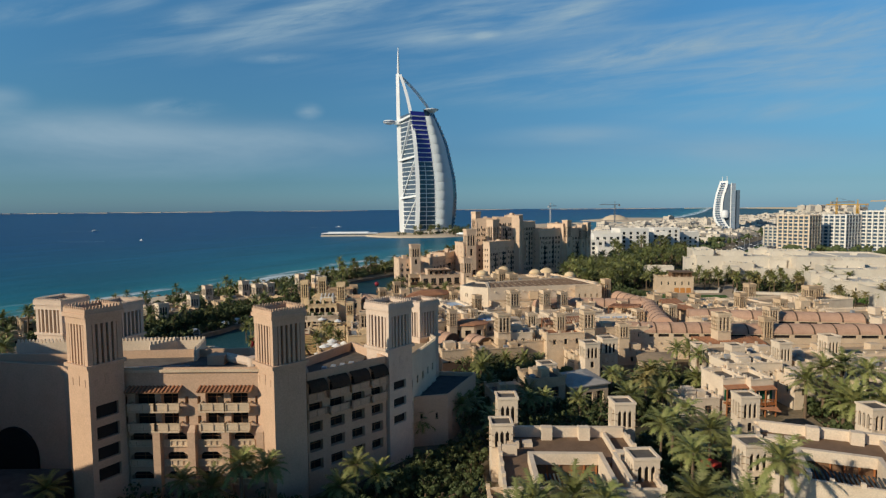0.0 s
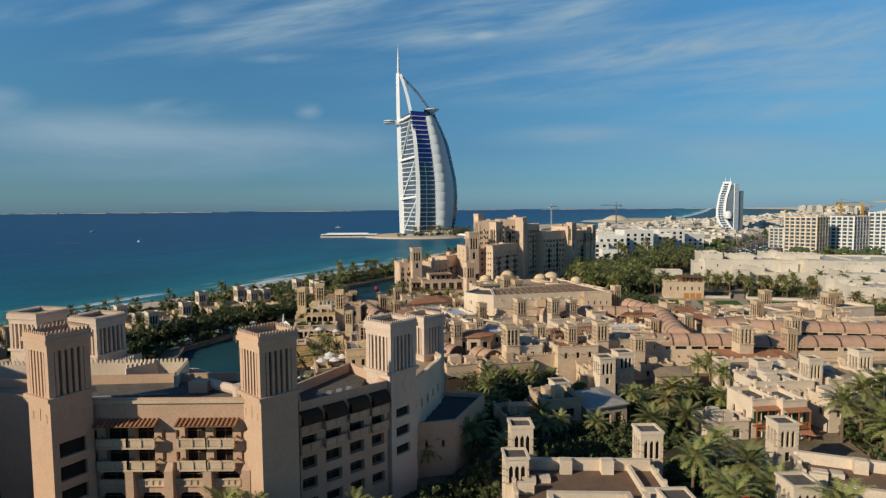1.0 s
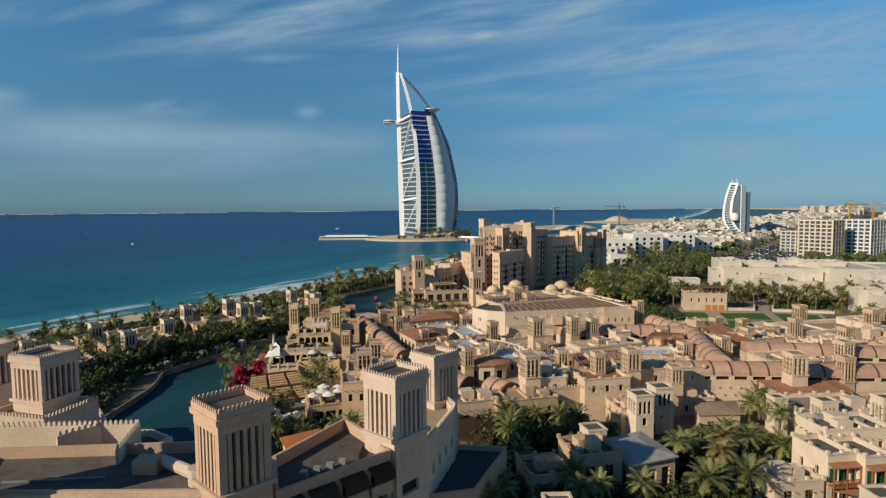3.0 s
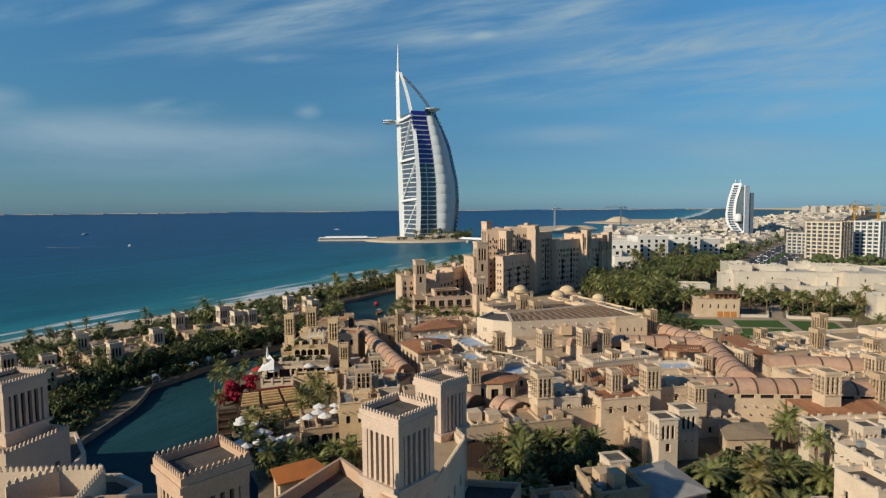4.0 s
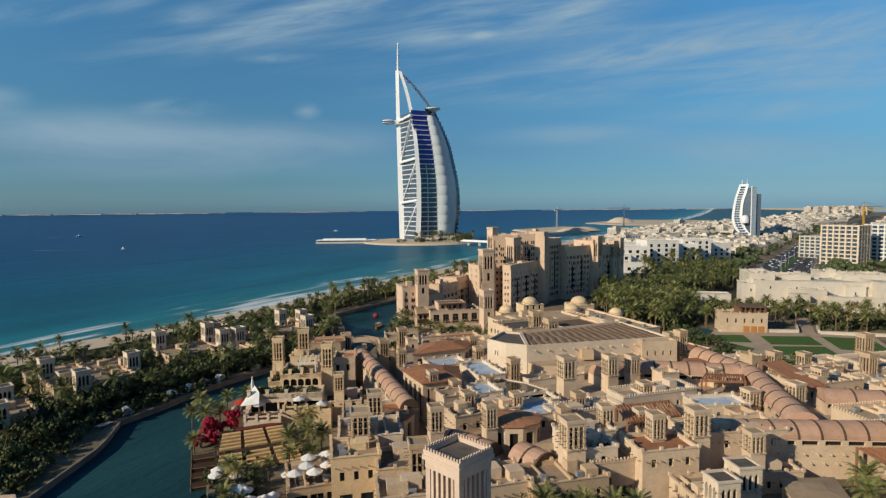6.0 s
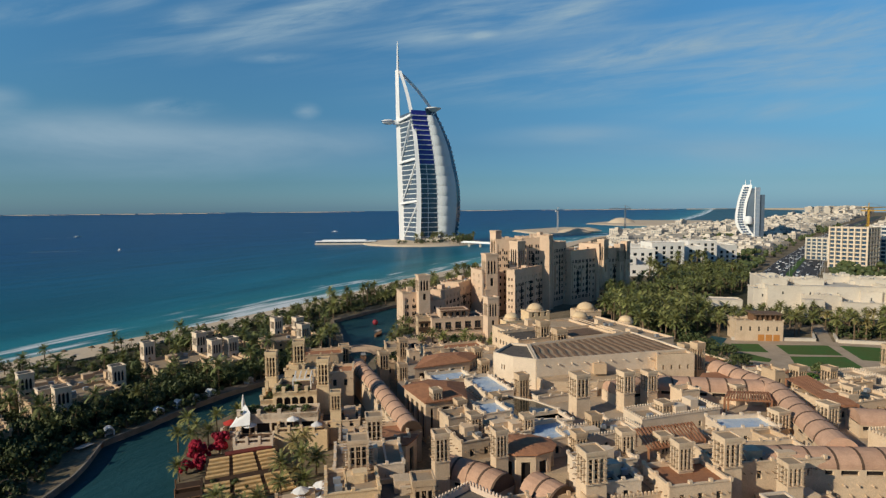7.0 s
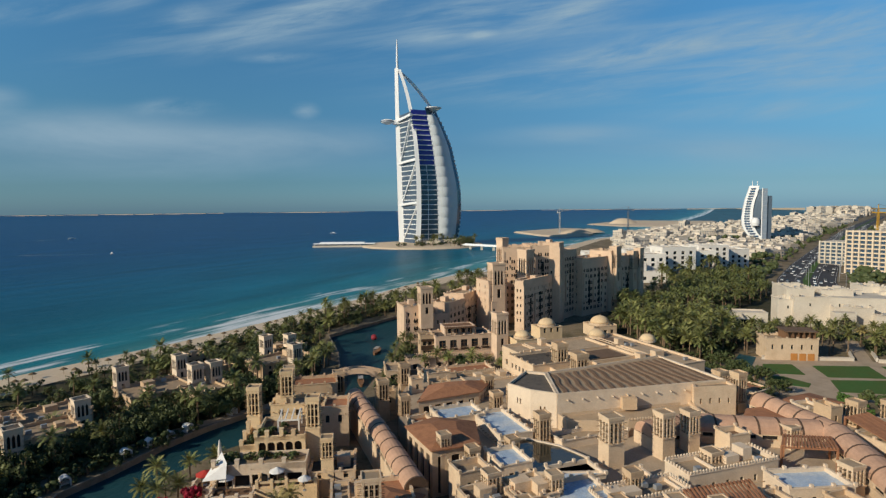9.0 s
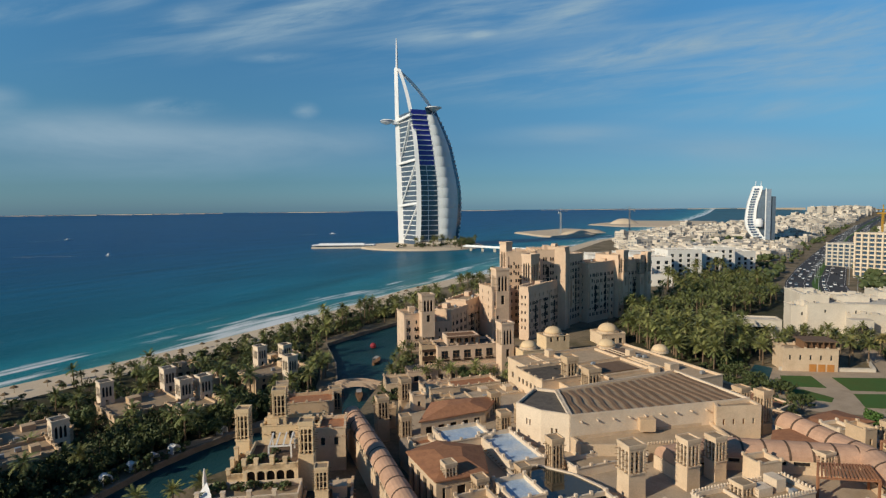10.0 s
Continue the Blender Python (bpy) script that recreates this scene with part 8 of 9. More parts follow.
for x, y, *_ in VILLAS:
    # taller trees stand round the villas
    for dx, dy in ((-11, -3), (-8, -9), (-3, -12), (3, -14), (-13, 4), (9, -8), (10, -3)):
        qx, qy = x + dx + rng.uniform(-2, 2), y + dy + rng.uniform(-2, 2)
        if free(qx, qy, 0.6) and inside(qx, qy, SPIT):
            plant_far(rng.choice(LIGHT_TREES + DEEP_PALMS), qx, qy, rng.uniform(0.7, 1.0))
for k in range(2, 9):
    # low trees and palms along the top of the beach
    a, c = Vector(offset_line(SHORE, 25)[k]), Vector(offset_line(SHORE, 25)[k + 1])
    for j in range(int((c - a).length / 2.6)):
        p = a.lerp(c, rng.random()) + Vector((rng.uniform(-4, 4), rng.uniform(-4, 4)))
        if free(p.x, p.y, 0.5):
            plant_far(rng.choice(LIGHT_TREES + DEEP_PALMS[:1] + [LOW_SHRUB]), p.x, p.y, rng.uniform(0.4, 0.72))
BANK = [(-93, 186), (-99, 200), (-94, 214), (-80, 235), (-64, 251), (-58, 262), (-70, 264), (-88, 247), (-103, 224), (-108, 200), (-100, 182)]
scatter(BANK, 62, LIGHT_TREES, 0.85, 1.2, 2.8, 0.3, True)
scatter(SPIT, 330, [LOW_SHRUB], 0.7, 1.5, 1.6, 0.3, True)
plant(SHRUB, -92, 190)
plant(SHRUB, -93, 193)
for n, kind in enumerate(LIGHT_TREES + [LOW_SHRUB]):
    plant(kind, -98 - 3 * n, 176)
EDGE = [(-84, 150), (-90, 184), (-93, 198), (-87, 213), (-70, 232), (-50, 250), (-53, 254), (-76, 236), (-96, 214), (-102, 196), (-99, 182), (-92, 150)]
scatter(EDGE, 190, [LOW_SHRUB], 0.8, 1.5, 1.6, 0.3, True)
scatter([(-62, 352), (-46, 378), (-24, 404), (10, 440), (20, 480), (-14, 470), (-50, 420), (-70, 370)], 34, P[:4], 0.8, 1.1, 4.0)
scatter([(-62, 352), (-46, 378), (-24, 404), (10, 440), (20, 480), (-14, 470), (-50, 420), (-70, 370)], 50, LIGHT_TREES, 0.4, 0.7, 3.0, 1, True)
scatter([(-10, 480), (20, 480), (60, 600), (40, 590), (10, 540)], 30, P[:4], 0.8, 1.1, 5.0, 1, True)
GROVE = [(76, 310), (88, 300), (104, 316), (116, 328), (119, 366), (150, 400), (190, 440), (215, 500), (190, 520), (150, 470), (110, 440), (84, 404), (70, 366)]
scatter([(76, 310), (88, 300), (104, 316), (116, 328), (110, 360), (76, 372), (70, 350)], 42, P[:4], 0.9, 1.25, 4.4)
scatter(GROVE, 210, P[:1] + DEEP_PALMS * 2, 0.75, 1.05, 4.4, 1, True)
scatter(GROVE, 45, LIGHT_TREES, 0.6, 1.1, 5.0, 1, True)
for x, y in ((136, 341), (140.5, 339), (146, 337), (151, 335), (156, 333), (143, 341), (131, 336), (160, 331), (175, 328), (181, 325), (187, 323)):
    plant(P[0] if x % 2 else P[2], x, y, 0.7)
scatter([(128, 420), (196, 470), (232, 560), (258, 640), (220, 600), (140, 500)], 70, LIGHT_TREES + [P[1]], 1.0, 1.5, 5.0, 1, True)
COURT = [(31, 84), (40, 80), (48, 92), (47, 104), (43, 110), (34, 110), (31, 106)]
scatter(COURT, 8, [P[0], P[1], P[2]], 0.8, 0.98, 4.8)
scatter(COURT, 20, [T[0], T[1]], 0.35, 0.6, 2.6)
COURT_B = [(36, 122), (45, 118), (48, 134), (46, 146), (38, 145), (36, 135)]
scatter(COURT_B, 6, [P[0], P[2], P[4], P[1]], 0.75, 0.95, 5.0)
scatter(COURT_B, 14, T[:2], 0.4, 0.6, 2.6)
scatter([(4, 126), (12, 124), (12, 150), (28, 144), (32, 152), (20, 158), (4, 150)], 8, [P[0], P[2]], 0.65, 0.85, 4.2)
scatter([(4, 126), (12, 124), (12, 150), (28, 144), (32, 152), (20, 158), (4, 150)], 20, T[:2], 0.5, 0.8, 2.6)
scatter([(76, 110), (100, 108), (102, 122), (80, 130), (74, 122)], 14, [P[0], P[1], P[2]], 1.0, 1.2, 4.0)
scatter([(76, 110), (100, 108), (102, 122), (80, 130), (74, 122)], 14, T[:2], 0.5, 0.7, 3.0)
scatter([(95, 112), (130, 100), (135, 140), (112, 136), (100, 124)], 20, [P[0], P[2], T[0]], 0.9, 1.1, 4.0)
for x, y, k in ((-33, 81.0, 0.85), (-28.5, 80.5, 0.95), (-25.0, 80.5, 0.9), (-37.5, 82.0, 0.7), (-13.5, 85.5, 0.72), (-11.0, 88.0, 0.7), (-15.5, 83.0, 0.75), (11.0, 76.5, 1.0), (15.5, 74.0, 1.05), (8.5, 72.5, 1.0), (-2.0, 64, 0.9), (19, 72, 1.0), (32, 75, 1.1), (38, 74, 1.15), (43, 76, 1.1), (-5, 110, 0.8)):
    plant(P[int(abs(x)) % 3], x, y, k)
for x, y, k in ((-30, 80, 0.8), (-22, 80.5, 0.7), (-16, 84, 0.8), (-6, 92, 0.6), (14, 78, 0.6)):
    plant(T[int(abs(x)) % 2], x, y, k)
scatter([(-20, 290), (12, 284), (12, 290), (-22, 296)], 14, [P[0], T[0]], 0.5, 0.8, 2.6)
scatter([(14, 286), (20, 282), (18, 296), (13, 300)], 7, [T[0], T[2]], 0.8, 1.1, 2.0)
scatter([(120, 308), (215, 276), (230, 306), (140, 328)], 34, [P[0], P[1], P[4]], 0.8, 1.0, 5.0)
scatter([(150, 240), (200, 225), (210, 262), (158, 274)], 30, [P[0], P[4], T[3]], 0.7, 1.0, 4.0)
scatter([(104, 306), (120, 310), (118, 330), (106, 322)], 8, [P[0], P[1]], 0.8, 1.0, 3.6)
scatter([(100, 236), (122, 230), (124, 248), (104, 254)], 14, [T[3], T[1]], 0.5, 0.8, 2.6)
for x, y, z, k in ((-61.2, 192.0, 1.5, 1.0), (-61.6, 191.6, 3.5, 0.85), (-57.9, 195.0, 2.2, 0.95), (-57.6, 195.3, 4.1, 0.85), (-61.6, 186.4, 1.6, 0.8), (-59.4, 187.6, 1.6, 0.75)):
    m = pose(x, y, z, 0, 0, rng.uniform(0, 360)) @ Matrix.Diagonal((k, k, 1.05, 1))
    if BUSH in FIRST:
        again(BUSH, m)
    else:
        FIRST.add(BUSH)
        BUSH.matrix_world = m
for x, y, k in ((-64.5, 196, 0.62), (-68, 197, 0.6), (-69.5, 206, 0.66), (-62.5, 200, 0.6), (-64, 209, 0.62), (-66, 202, 0.56), (-60.5, 214, 0.62), (-61.5, 183, 0.5)):
    plant(P[0] if x < -63 else P[2], x, y, k)
for n, (x, y, k) in enumerate(((-39.6, 187, 0.72), (-36.7, 183, 0.68), (-34.4, 185, 0.7), (-38.0, 192, 0.66), (-40.2, 180, 0.62), (-34.5, 176, 0.6), (-36.5, 178.5, 0.55), (-38.5, 174, 0.58), (-49.0, 170.5, 0.55), (-45.7, 165, 0.55), (-43.0, 167.2, 0.5), (-46.0, 158.4, 0.55), (-48.0, 164.0, 0.5), (-41.5, 170.0, 0.5), (-42.0, 155.2, 0.5))):
    plant((P[4], P[0], P[2])[n % 3], x, y, k)
scatter([(-80, 915), (20, 900), (50, 985), (20, 1010), (-50, 950)], 40, LIGHT_TREES + [P[1]], 1.0, 1.5, 6.0, 1, True)
scatter([(6, 940), (34, 950), (36, 990), (4, 990)], 16, LIGHT_TREES, 1.5, 2.2, 4.0, 1, True)
for bed, n in ((GROVE, 260), (COURT, 60), (COURT_B, 50), ([(74, 108), (130, 98), (136, 142), (100, 126), (78, 131)], 90), ([(-40, 70), (-8, 70), (-8, 96), (-18, 86), (-40, 82)], 60), ([(4, 122), (32, 142), (33, 154), (20, 160), (3, 152)], 50)):
    scatter(bed, n, [LOW_SHRUB], 0.7, 1.3, 1.7, 0.3, True)
for x, y, z in ((-47.5, 207.5, 11.6), (-46, 209, 11.6), (-43.5, 206.8, 11.6), (-41.5, 207.2, 11.6), (-44.5, 212, 11.6), (-51.0, 207.2, 9.6), (-50.6, 210.0, 9.6), (-50.2, 213, 9.6), (-54, 202.4, 8.3), (-52.4, 203.2, 8.3), (-49.5, 203.6, 8.3), (-46.4, 203.9, 8.3), (-43.0, 203.6, 8.3), (-40.5, 204.2, 8.3), (-53.6, 200.2, 8.3), (-40.8, 197.4, 6.0), (-37.4, 198.2, 6.0)):
    plant(SHRUB, x, y, rng.uniform(0.6, 0.95), z)
scatter([(44, 136), (58, 134), (66, 146), (50, 150)], 6, P[:3], 0.75, 0.95, 4.6)
scatter([(44, 136), (58, 134), (66, 150), (50, 152)], 60, [LOW_SHRUB], 0.9, 1.5, 1.4, 0.2, True)
scatter([(2, 112), (30, 106), (34, 124), (12, 124), (4, 122)], 26, LIGHT_TREES, 0.6, 0.9, 2.6, 0.3, True)
scatter([(2, 112), (30, 106), (34, 124), (12, 124), (4, 122)], 7, P[:3], 0.65, 0.8, 4.2, 0.3)
scatter([(66, 146), (86, 150), (84, 158), (64, 160)], 8, P[:3], 0.7, 0.9, 3.0)
scatter([(3, 141), (22, 140), (25, 154), (17, 160), (9, 158), (2, 152)], 26, LIGHT_TREES, 0.7, 1.0, 2.4, 0.3, True)
scatter([(-58, 270), (-51, 272), (-50, 296), (-53, 312), (-62, 310)], 13, P[:2] + DEEP_PALMS[:1], 0.6, 0.85, 3.2)
DELL = [(-9, 88), (6, 86), (7, 100), (8, 112), (0, 107), (-5, 101)]
scatter(DELL, 16, LIGHT_TREES, 0.5, 0.75, 2.2, 0.3, True)
scatter(DELL, 18, [LOW_SHRUB], 1.0, 1.6, 1.4, 0.2, True)
scatter([(-50, 62), (-8, 62), (-8, 84), (-50, 84)], 70, LIGHT_TREES, 0.5, 0.9, 2.6, 0.3, True)
scatter([(-97, 74), (-56, 74), (-56, 84), (-97, 86)], 10, [P[0], T[0]], 0.7, 0.9, 4.0)
scatter([(-40, 146), (-30, 142), (-22, 146), (-22, 154), (-34, 155.5), (-38, 152)], 22, LIGHT_TREES, 0.5, 0.85, 2.2, 0.3, True)
scatter([(-40, 146), (-30, 142), (-22, 146), (-22, 154), (-34, 155.5), (-38, 152)], 6, [P[0], P[2]], 0.55, 0.7, 3.0)
TERRACE = [(-56, 160), (-46, 150), (-33, 153), (-42, 166), (-46, 178), (-54, 182)]
scatter(TERRACE, 34, [LOW_SHRUB], 0.6, 1.1, 1.6, 0.2, True)
HALL_BED = [(128, 334), (140, 331), (150, 326), (172, 322), (196, 318), (200, 326), (176, 340), (168, 338), (160, 346), (132, 350)]
scatter(HALL_BED, 30, P[:4], 0.5, 0.68, 3.6, 0.3, True)
scatter(HALL_BED, 60, [LOW_SHRUB], 0.8, 1.2, 2.2, 0.3, True)
scatter([(150, 300), (168, 296), (196, 312), (160, 320)], 60, [LOW_SHRUB], 0.9, 1.5, 2.0, 0.3, True)
scatter([(150, 300), (168, 296), (196, 312), (160, 320)], 8, P[:4], 0.5, 0.65, 4.5, 0.3, True)
scatter([(86, 296), (98, 302), (106, 318), (92, 318)], 40, [LOW_SHRUB], 0.9, 1.4, 1.8, 0.3, True)
scatter([(-31, 286), (-25, 286), (-22, 326), (-27, 326)], 9, P[:2], 0.5, 0.7, 3.0, 0.2, True)
scatter([(-31, 270), (-25, 270), (-22, 326), (-27, 326)], 50, [LOW_SHRUB], 0.8, 1.3, 1.5, 0.2, True)
scatter([(84, 252), (96, 262), (90, 296), (78, 292), (82, 270)], 40, [LOW_SHRUB, LIGHT_TREES[1]], 0.6, 1.0, 2.0, 0.3, True)
# the kinds that so far stand only in the far wood
for n, kind in enumerate(k for k in PALMS + TREES + DEEP_PALMS if k not in FIRST):
    plant(kind, -62 - 2.5 * n, 330 + 3 * n, 0.75)
finish_far()

# ---- the white quarter, the bleached hall and the city beyond ----
def white_quarter():
    rnd = random.Random(9)
    for x, y, w, d, h in ((133, 530, 20, 18, 15), (150, 545, 26, 20, 20), (147, 522, 22, 14, 9), (178, 560, 28, 22, 24), (205, 575, 22, 22, 20), (222, 592, 26, 20, 23), (250, 610, 24, 20, 18),
                          (120, 560, 18, 18, 18), (160, 590, 30, 20, 20), (195, 620, 26, 20, 19), (130, 610, 26, 20, 16), (235, 650, 30, 20, 17), (170, 650, 30, 20, 15), (270, 660, 20, 20, 16), (112, 585, 12, 16, 12), (140, 660, 20, 18, 13)):
        rows = []
        for z in range(3, int(h) - 3, 4):
            rows += [("f", max(3, int(w / 6)), 2.9, z, 2.6), ("r", max(2, int(d / 8)), 2.0, z, 2.4), ("l", max(2, int(d / 8)), 2.0, z, 2.4)]
        house(pose(x, y, 0.5, 0, 0, 2 + rnd.uniform(-5, 5)), w, d, h, WHITE_PLASTER, STONE_WHITE, "white rendered seaside hotel block with dark loggias", "hotel wing", "hotel_block", rows=rows, group="white hotel blocks", depth=0.9)


white_quarter()
ROOF_PALE = material("pale_roofing", (0.6, 0.55, 0.47), 0.95, 0, 0.3, 0.1, 2.0, 0.05, (0.45, 0.4, 0.33), 0.1, 0.08)
for x, y, w, d, h, t in ((180, 366.5, 62, 32, 14.2, -14), (155, 375, 12, 22, 17.0, -14), (226, 352, 54, 44, 15.0, -14), (208, 338, 70, 10, 8.0, -14), (262, 356, 50, 40, 12.0, -14), (240, 318, 70, 36, 8.6, -14), (196, 380, 10, 14, 16.4, -14), (168, 352, 16, 8, 10.5, -14), (190, 350.5, 9, 9, 12.2, -14), (146, 366, 9, 10, 12.4, -14), (222, 333, 18, 9, 11.0, -14), (205, 366, 20, 16, 16.6, -14), (172, 371, 14, 12, 16.0, -14), (246, 338, 12, 12, 13.2, -14), (212, 300, 46, 26, 12.5, -14), (190, 276, 34, 22, 9.5, -14), (238, 282, 40, 34, 14.0, -14), (204, 312, 16, 10, 15.5, -14), (196, 250, 40, 24, 8.6, -14), (178, 292, 10, 10, 11.0, -14)):
    house(pose(x + 9, y, 0.3, 0, 0, t), w, d, h, STONE_WHITE, ROOF_PALE, "bleached stone hall with blank stepped walls and white roof", "hall", "hall", rows=[("f", max(1, int(w / 9)), 1.2, 1.8, 2.6), ("f", max(1, int(w / 12)), 0.7, h - 3.4, 1.4), ("l", 2, 0.9, 2.0, 2.4)], group="bleached halls", parapet=1.0, clutter=3)
house(pose(129.5, 354, 0.3, 0, 0, -14), 17, 9, 9.0, STONE_WHITE, STONE_WHITE, "pale stone gate with a wide dark arch", "gatehouse", "gatehouse", rows=[("f", 1, 9, 1.3, 5.0)], parapet=0.6, depth=6.0)
lh = house(pose(118.5, 303, 0.3, 0, 0, -8), 18, 9, 8.6, CREAM_PLASTER, SAND_DECK, "cream pavilion by the lawn with ochre doors", "pavilion", "lawn_pavilion", rows=[("f", 5, 0.7, 5.2, 1.8)], parapet=0.8)
for k in range(3):
    part("ochre_door", Shell().box(-0.4 + 2.9 * k, 1.9 + 2.9 * k, -4.62, -4.45, 1.2, 3.8), ORANGE_DOOR, lh, "ochre-painted double door")
for k in range(6):
    part("upper_post", Shell().box(-1.6 + 1.9 * k, -1.3 + 1.9 * k, -4.0, -3.7, 8.6, 11.6), TIMBER, lh)
# the arched porch of the hall and the path that leads to it
arch = thing("archway", "dark round-headed archway in a bleached stone porch", "archway", m=pose(169.4, 344.2, 1.5, 0, 0, -14))
part("porch", Shell().box(-4.2, 4.2, -0.2, 5.0, -0.5, 8.6), STONE_WHITE, arch)
# thin plate on the solid porch; its colour paints the arch's shade
s = Shell()
s.tube([[(x, yy, z) for x, z in [(-2.6, 0.05), (2.6, 0.05)] + [(2.6 * math.cos(math.pi * k / 10), 4.0 + 2.6 * math.sin(math.pi * k / 10)) for k in range(11)]] for yy in (-0.24, 0.1)])
part("opening", s, SHADE_DARK, arch, "near-black plate painted as the shade of the archway")
s = Shell()
s.poly([(140.5, 296, 1.56), (145.0, 294.5, 1.56), (171, 343, 1.56), (166.5, 344.5, 1.56)])
setting("pavement_hall_path", s, PAVING, "pale stone path from the lawns to a hall", "path")
for a, c in (((108, 300.5), (139.5, 296.8)), ((146.5, 294.0), (170, 287.5)), ((139.5, 297.5), (145.5, 308.5)), ((147, 295.5), (153.5, 307))):
    w = thing("garden_wall", "low pale stone garden wall beside a path", "wall", "garden walls", m=pose((a[0] + c[0]) / 2, (a[1] + c[1]) / 2, 1.5))
    dx, dy = (c[0] - a[0]) / 2, (c[1] - a[1]) / 2
    part("coping", Shell().beam((-dx, -dy, 1.25), (dx, dy, 1.25), 0.9, 0.16), STONE_WHITE, w)
    part("body", Shell().beam((-dx, -dy, 0.55), (dx, dy, 0.55), 0.6, 1.24), STONE_WHITE, w)
part("upper_storey", Shell().box(-1.4, 8.4, -2.6, 4, 8.6, 11.6), TIMBER, lh)
part("upper_roof", Shell().box(-2.2, 9.0, -4.4, 4.6, 11.6, 11.9), ROOF_BROWN, lh)


def frame_block(x, y, w, d, floors, turn, mat, label):
    """A block of flats: slabs, piers and loggias, each storey its own part."""
    t = thing("apartment_block", label, "apartment block", "apartment blocks", "", pose(x, y, 1.5, 0, 0, turn))
    part("core", Shell().box(-w / 2 + 1.2, w / 2 - 1.2, -d / 2 + 1.2, d / 2 - 1.2, 0, floors * 3.4), GREY_GLASS, t)
    for k in range(floors + 1):
        part("floor_slab", Shell().box(-w / 2, w / 2, -d / 2, d / 2, k * 3.4, k * 3.4 + (1.1 if k else 0.4)), mat, t)
    n = int(w / 5)
    for k in range(n + 1):
        xx = -w / 2 + (w - 1.2) * k / n
        part("pier", Shell().box(xx, xx + 1.2, -d / 2 - 0.1, -d / 2 + 1.4, 0, floors * 3.4 + 1.6), mat, t)
    n = int(d / 5)
    for k in range(n + 1):
        yy = -d / 2 + (d - 1.2) * k / n
        part("pier", Shell().box(-w / 2 - 0.1, -w / 2 + 1.4, yy, yy + 1.2, 0, floors * 3.4 + 1.6), mat, t)


frame_block(338, 556, 20, 30, 10, 30, PALE_PLASTER, "ochre apartment block with open loggias")
frame_block(386, 568, 34, 26, 10, 30, WHITE_PLASTER, "white apartment block with scaffolded loggias")
frame_block(424, 562, 36, 26, 11, 30, WHITE_PLASTER, "white apartment block with open loggias")
frame_block(458, 592, 40, 30, 11, 30, WHITE_PLASTER, "white apartment block under construction")
frame_block(372, 640, 30, 26, 6, 30, STONE_WHITE, "pale low apartment block with open loggias")
frame_block(428, 680, 36, 26, 7, 30, SAND_PLASTER, "sandy apartment block with open loggias")


CITY_RENDER = material("city_render", (0.62, 0.55, 0.46), 0.9, 0, 0.3, 0.05, 1.0, 0, (0.42, 0.35, 0.27), 0.15, 0.22, True)


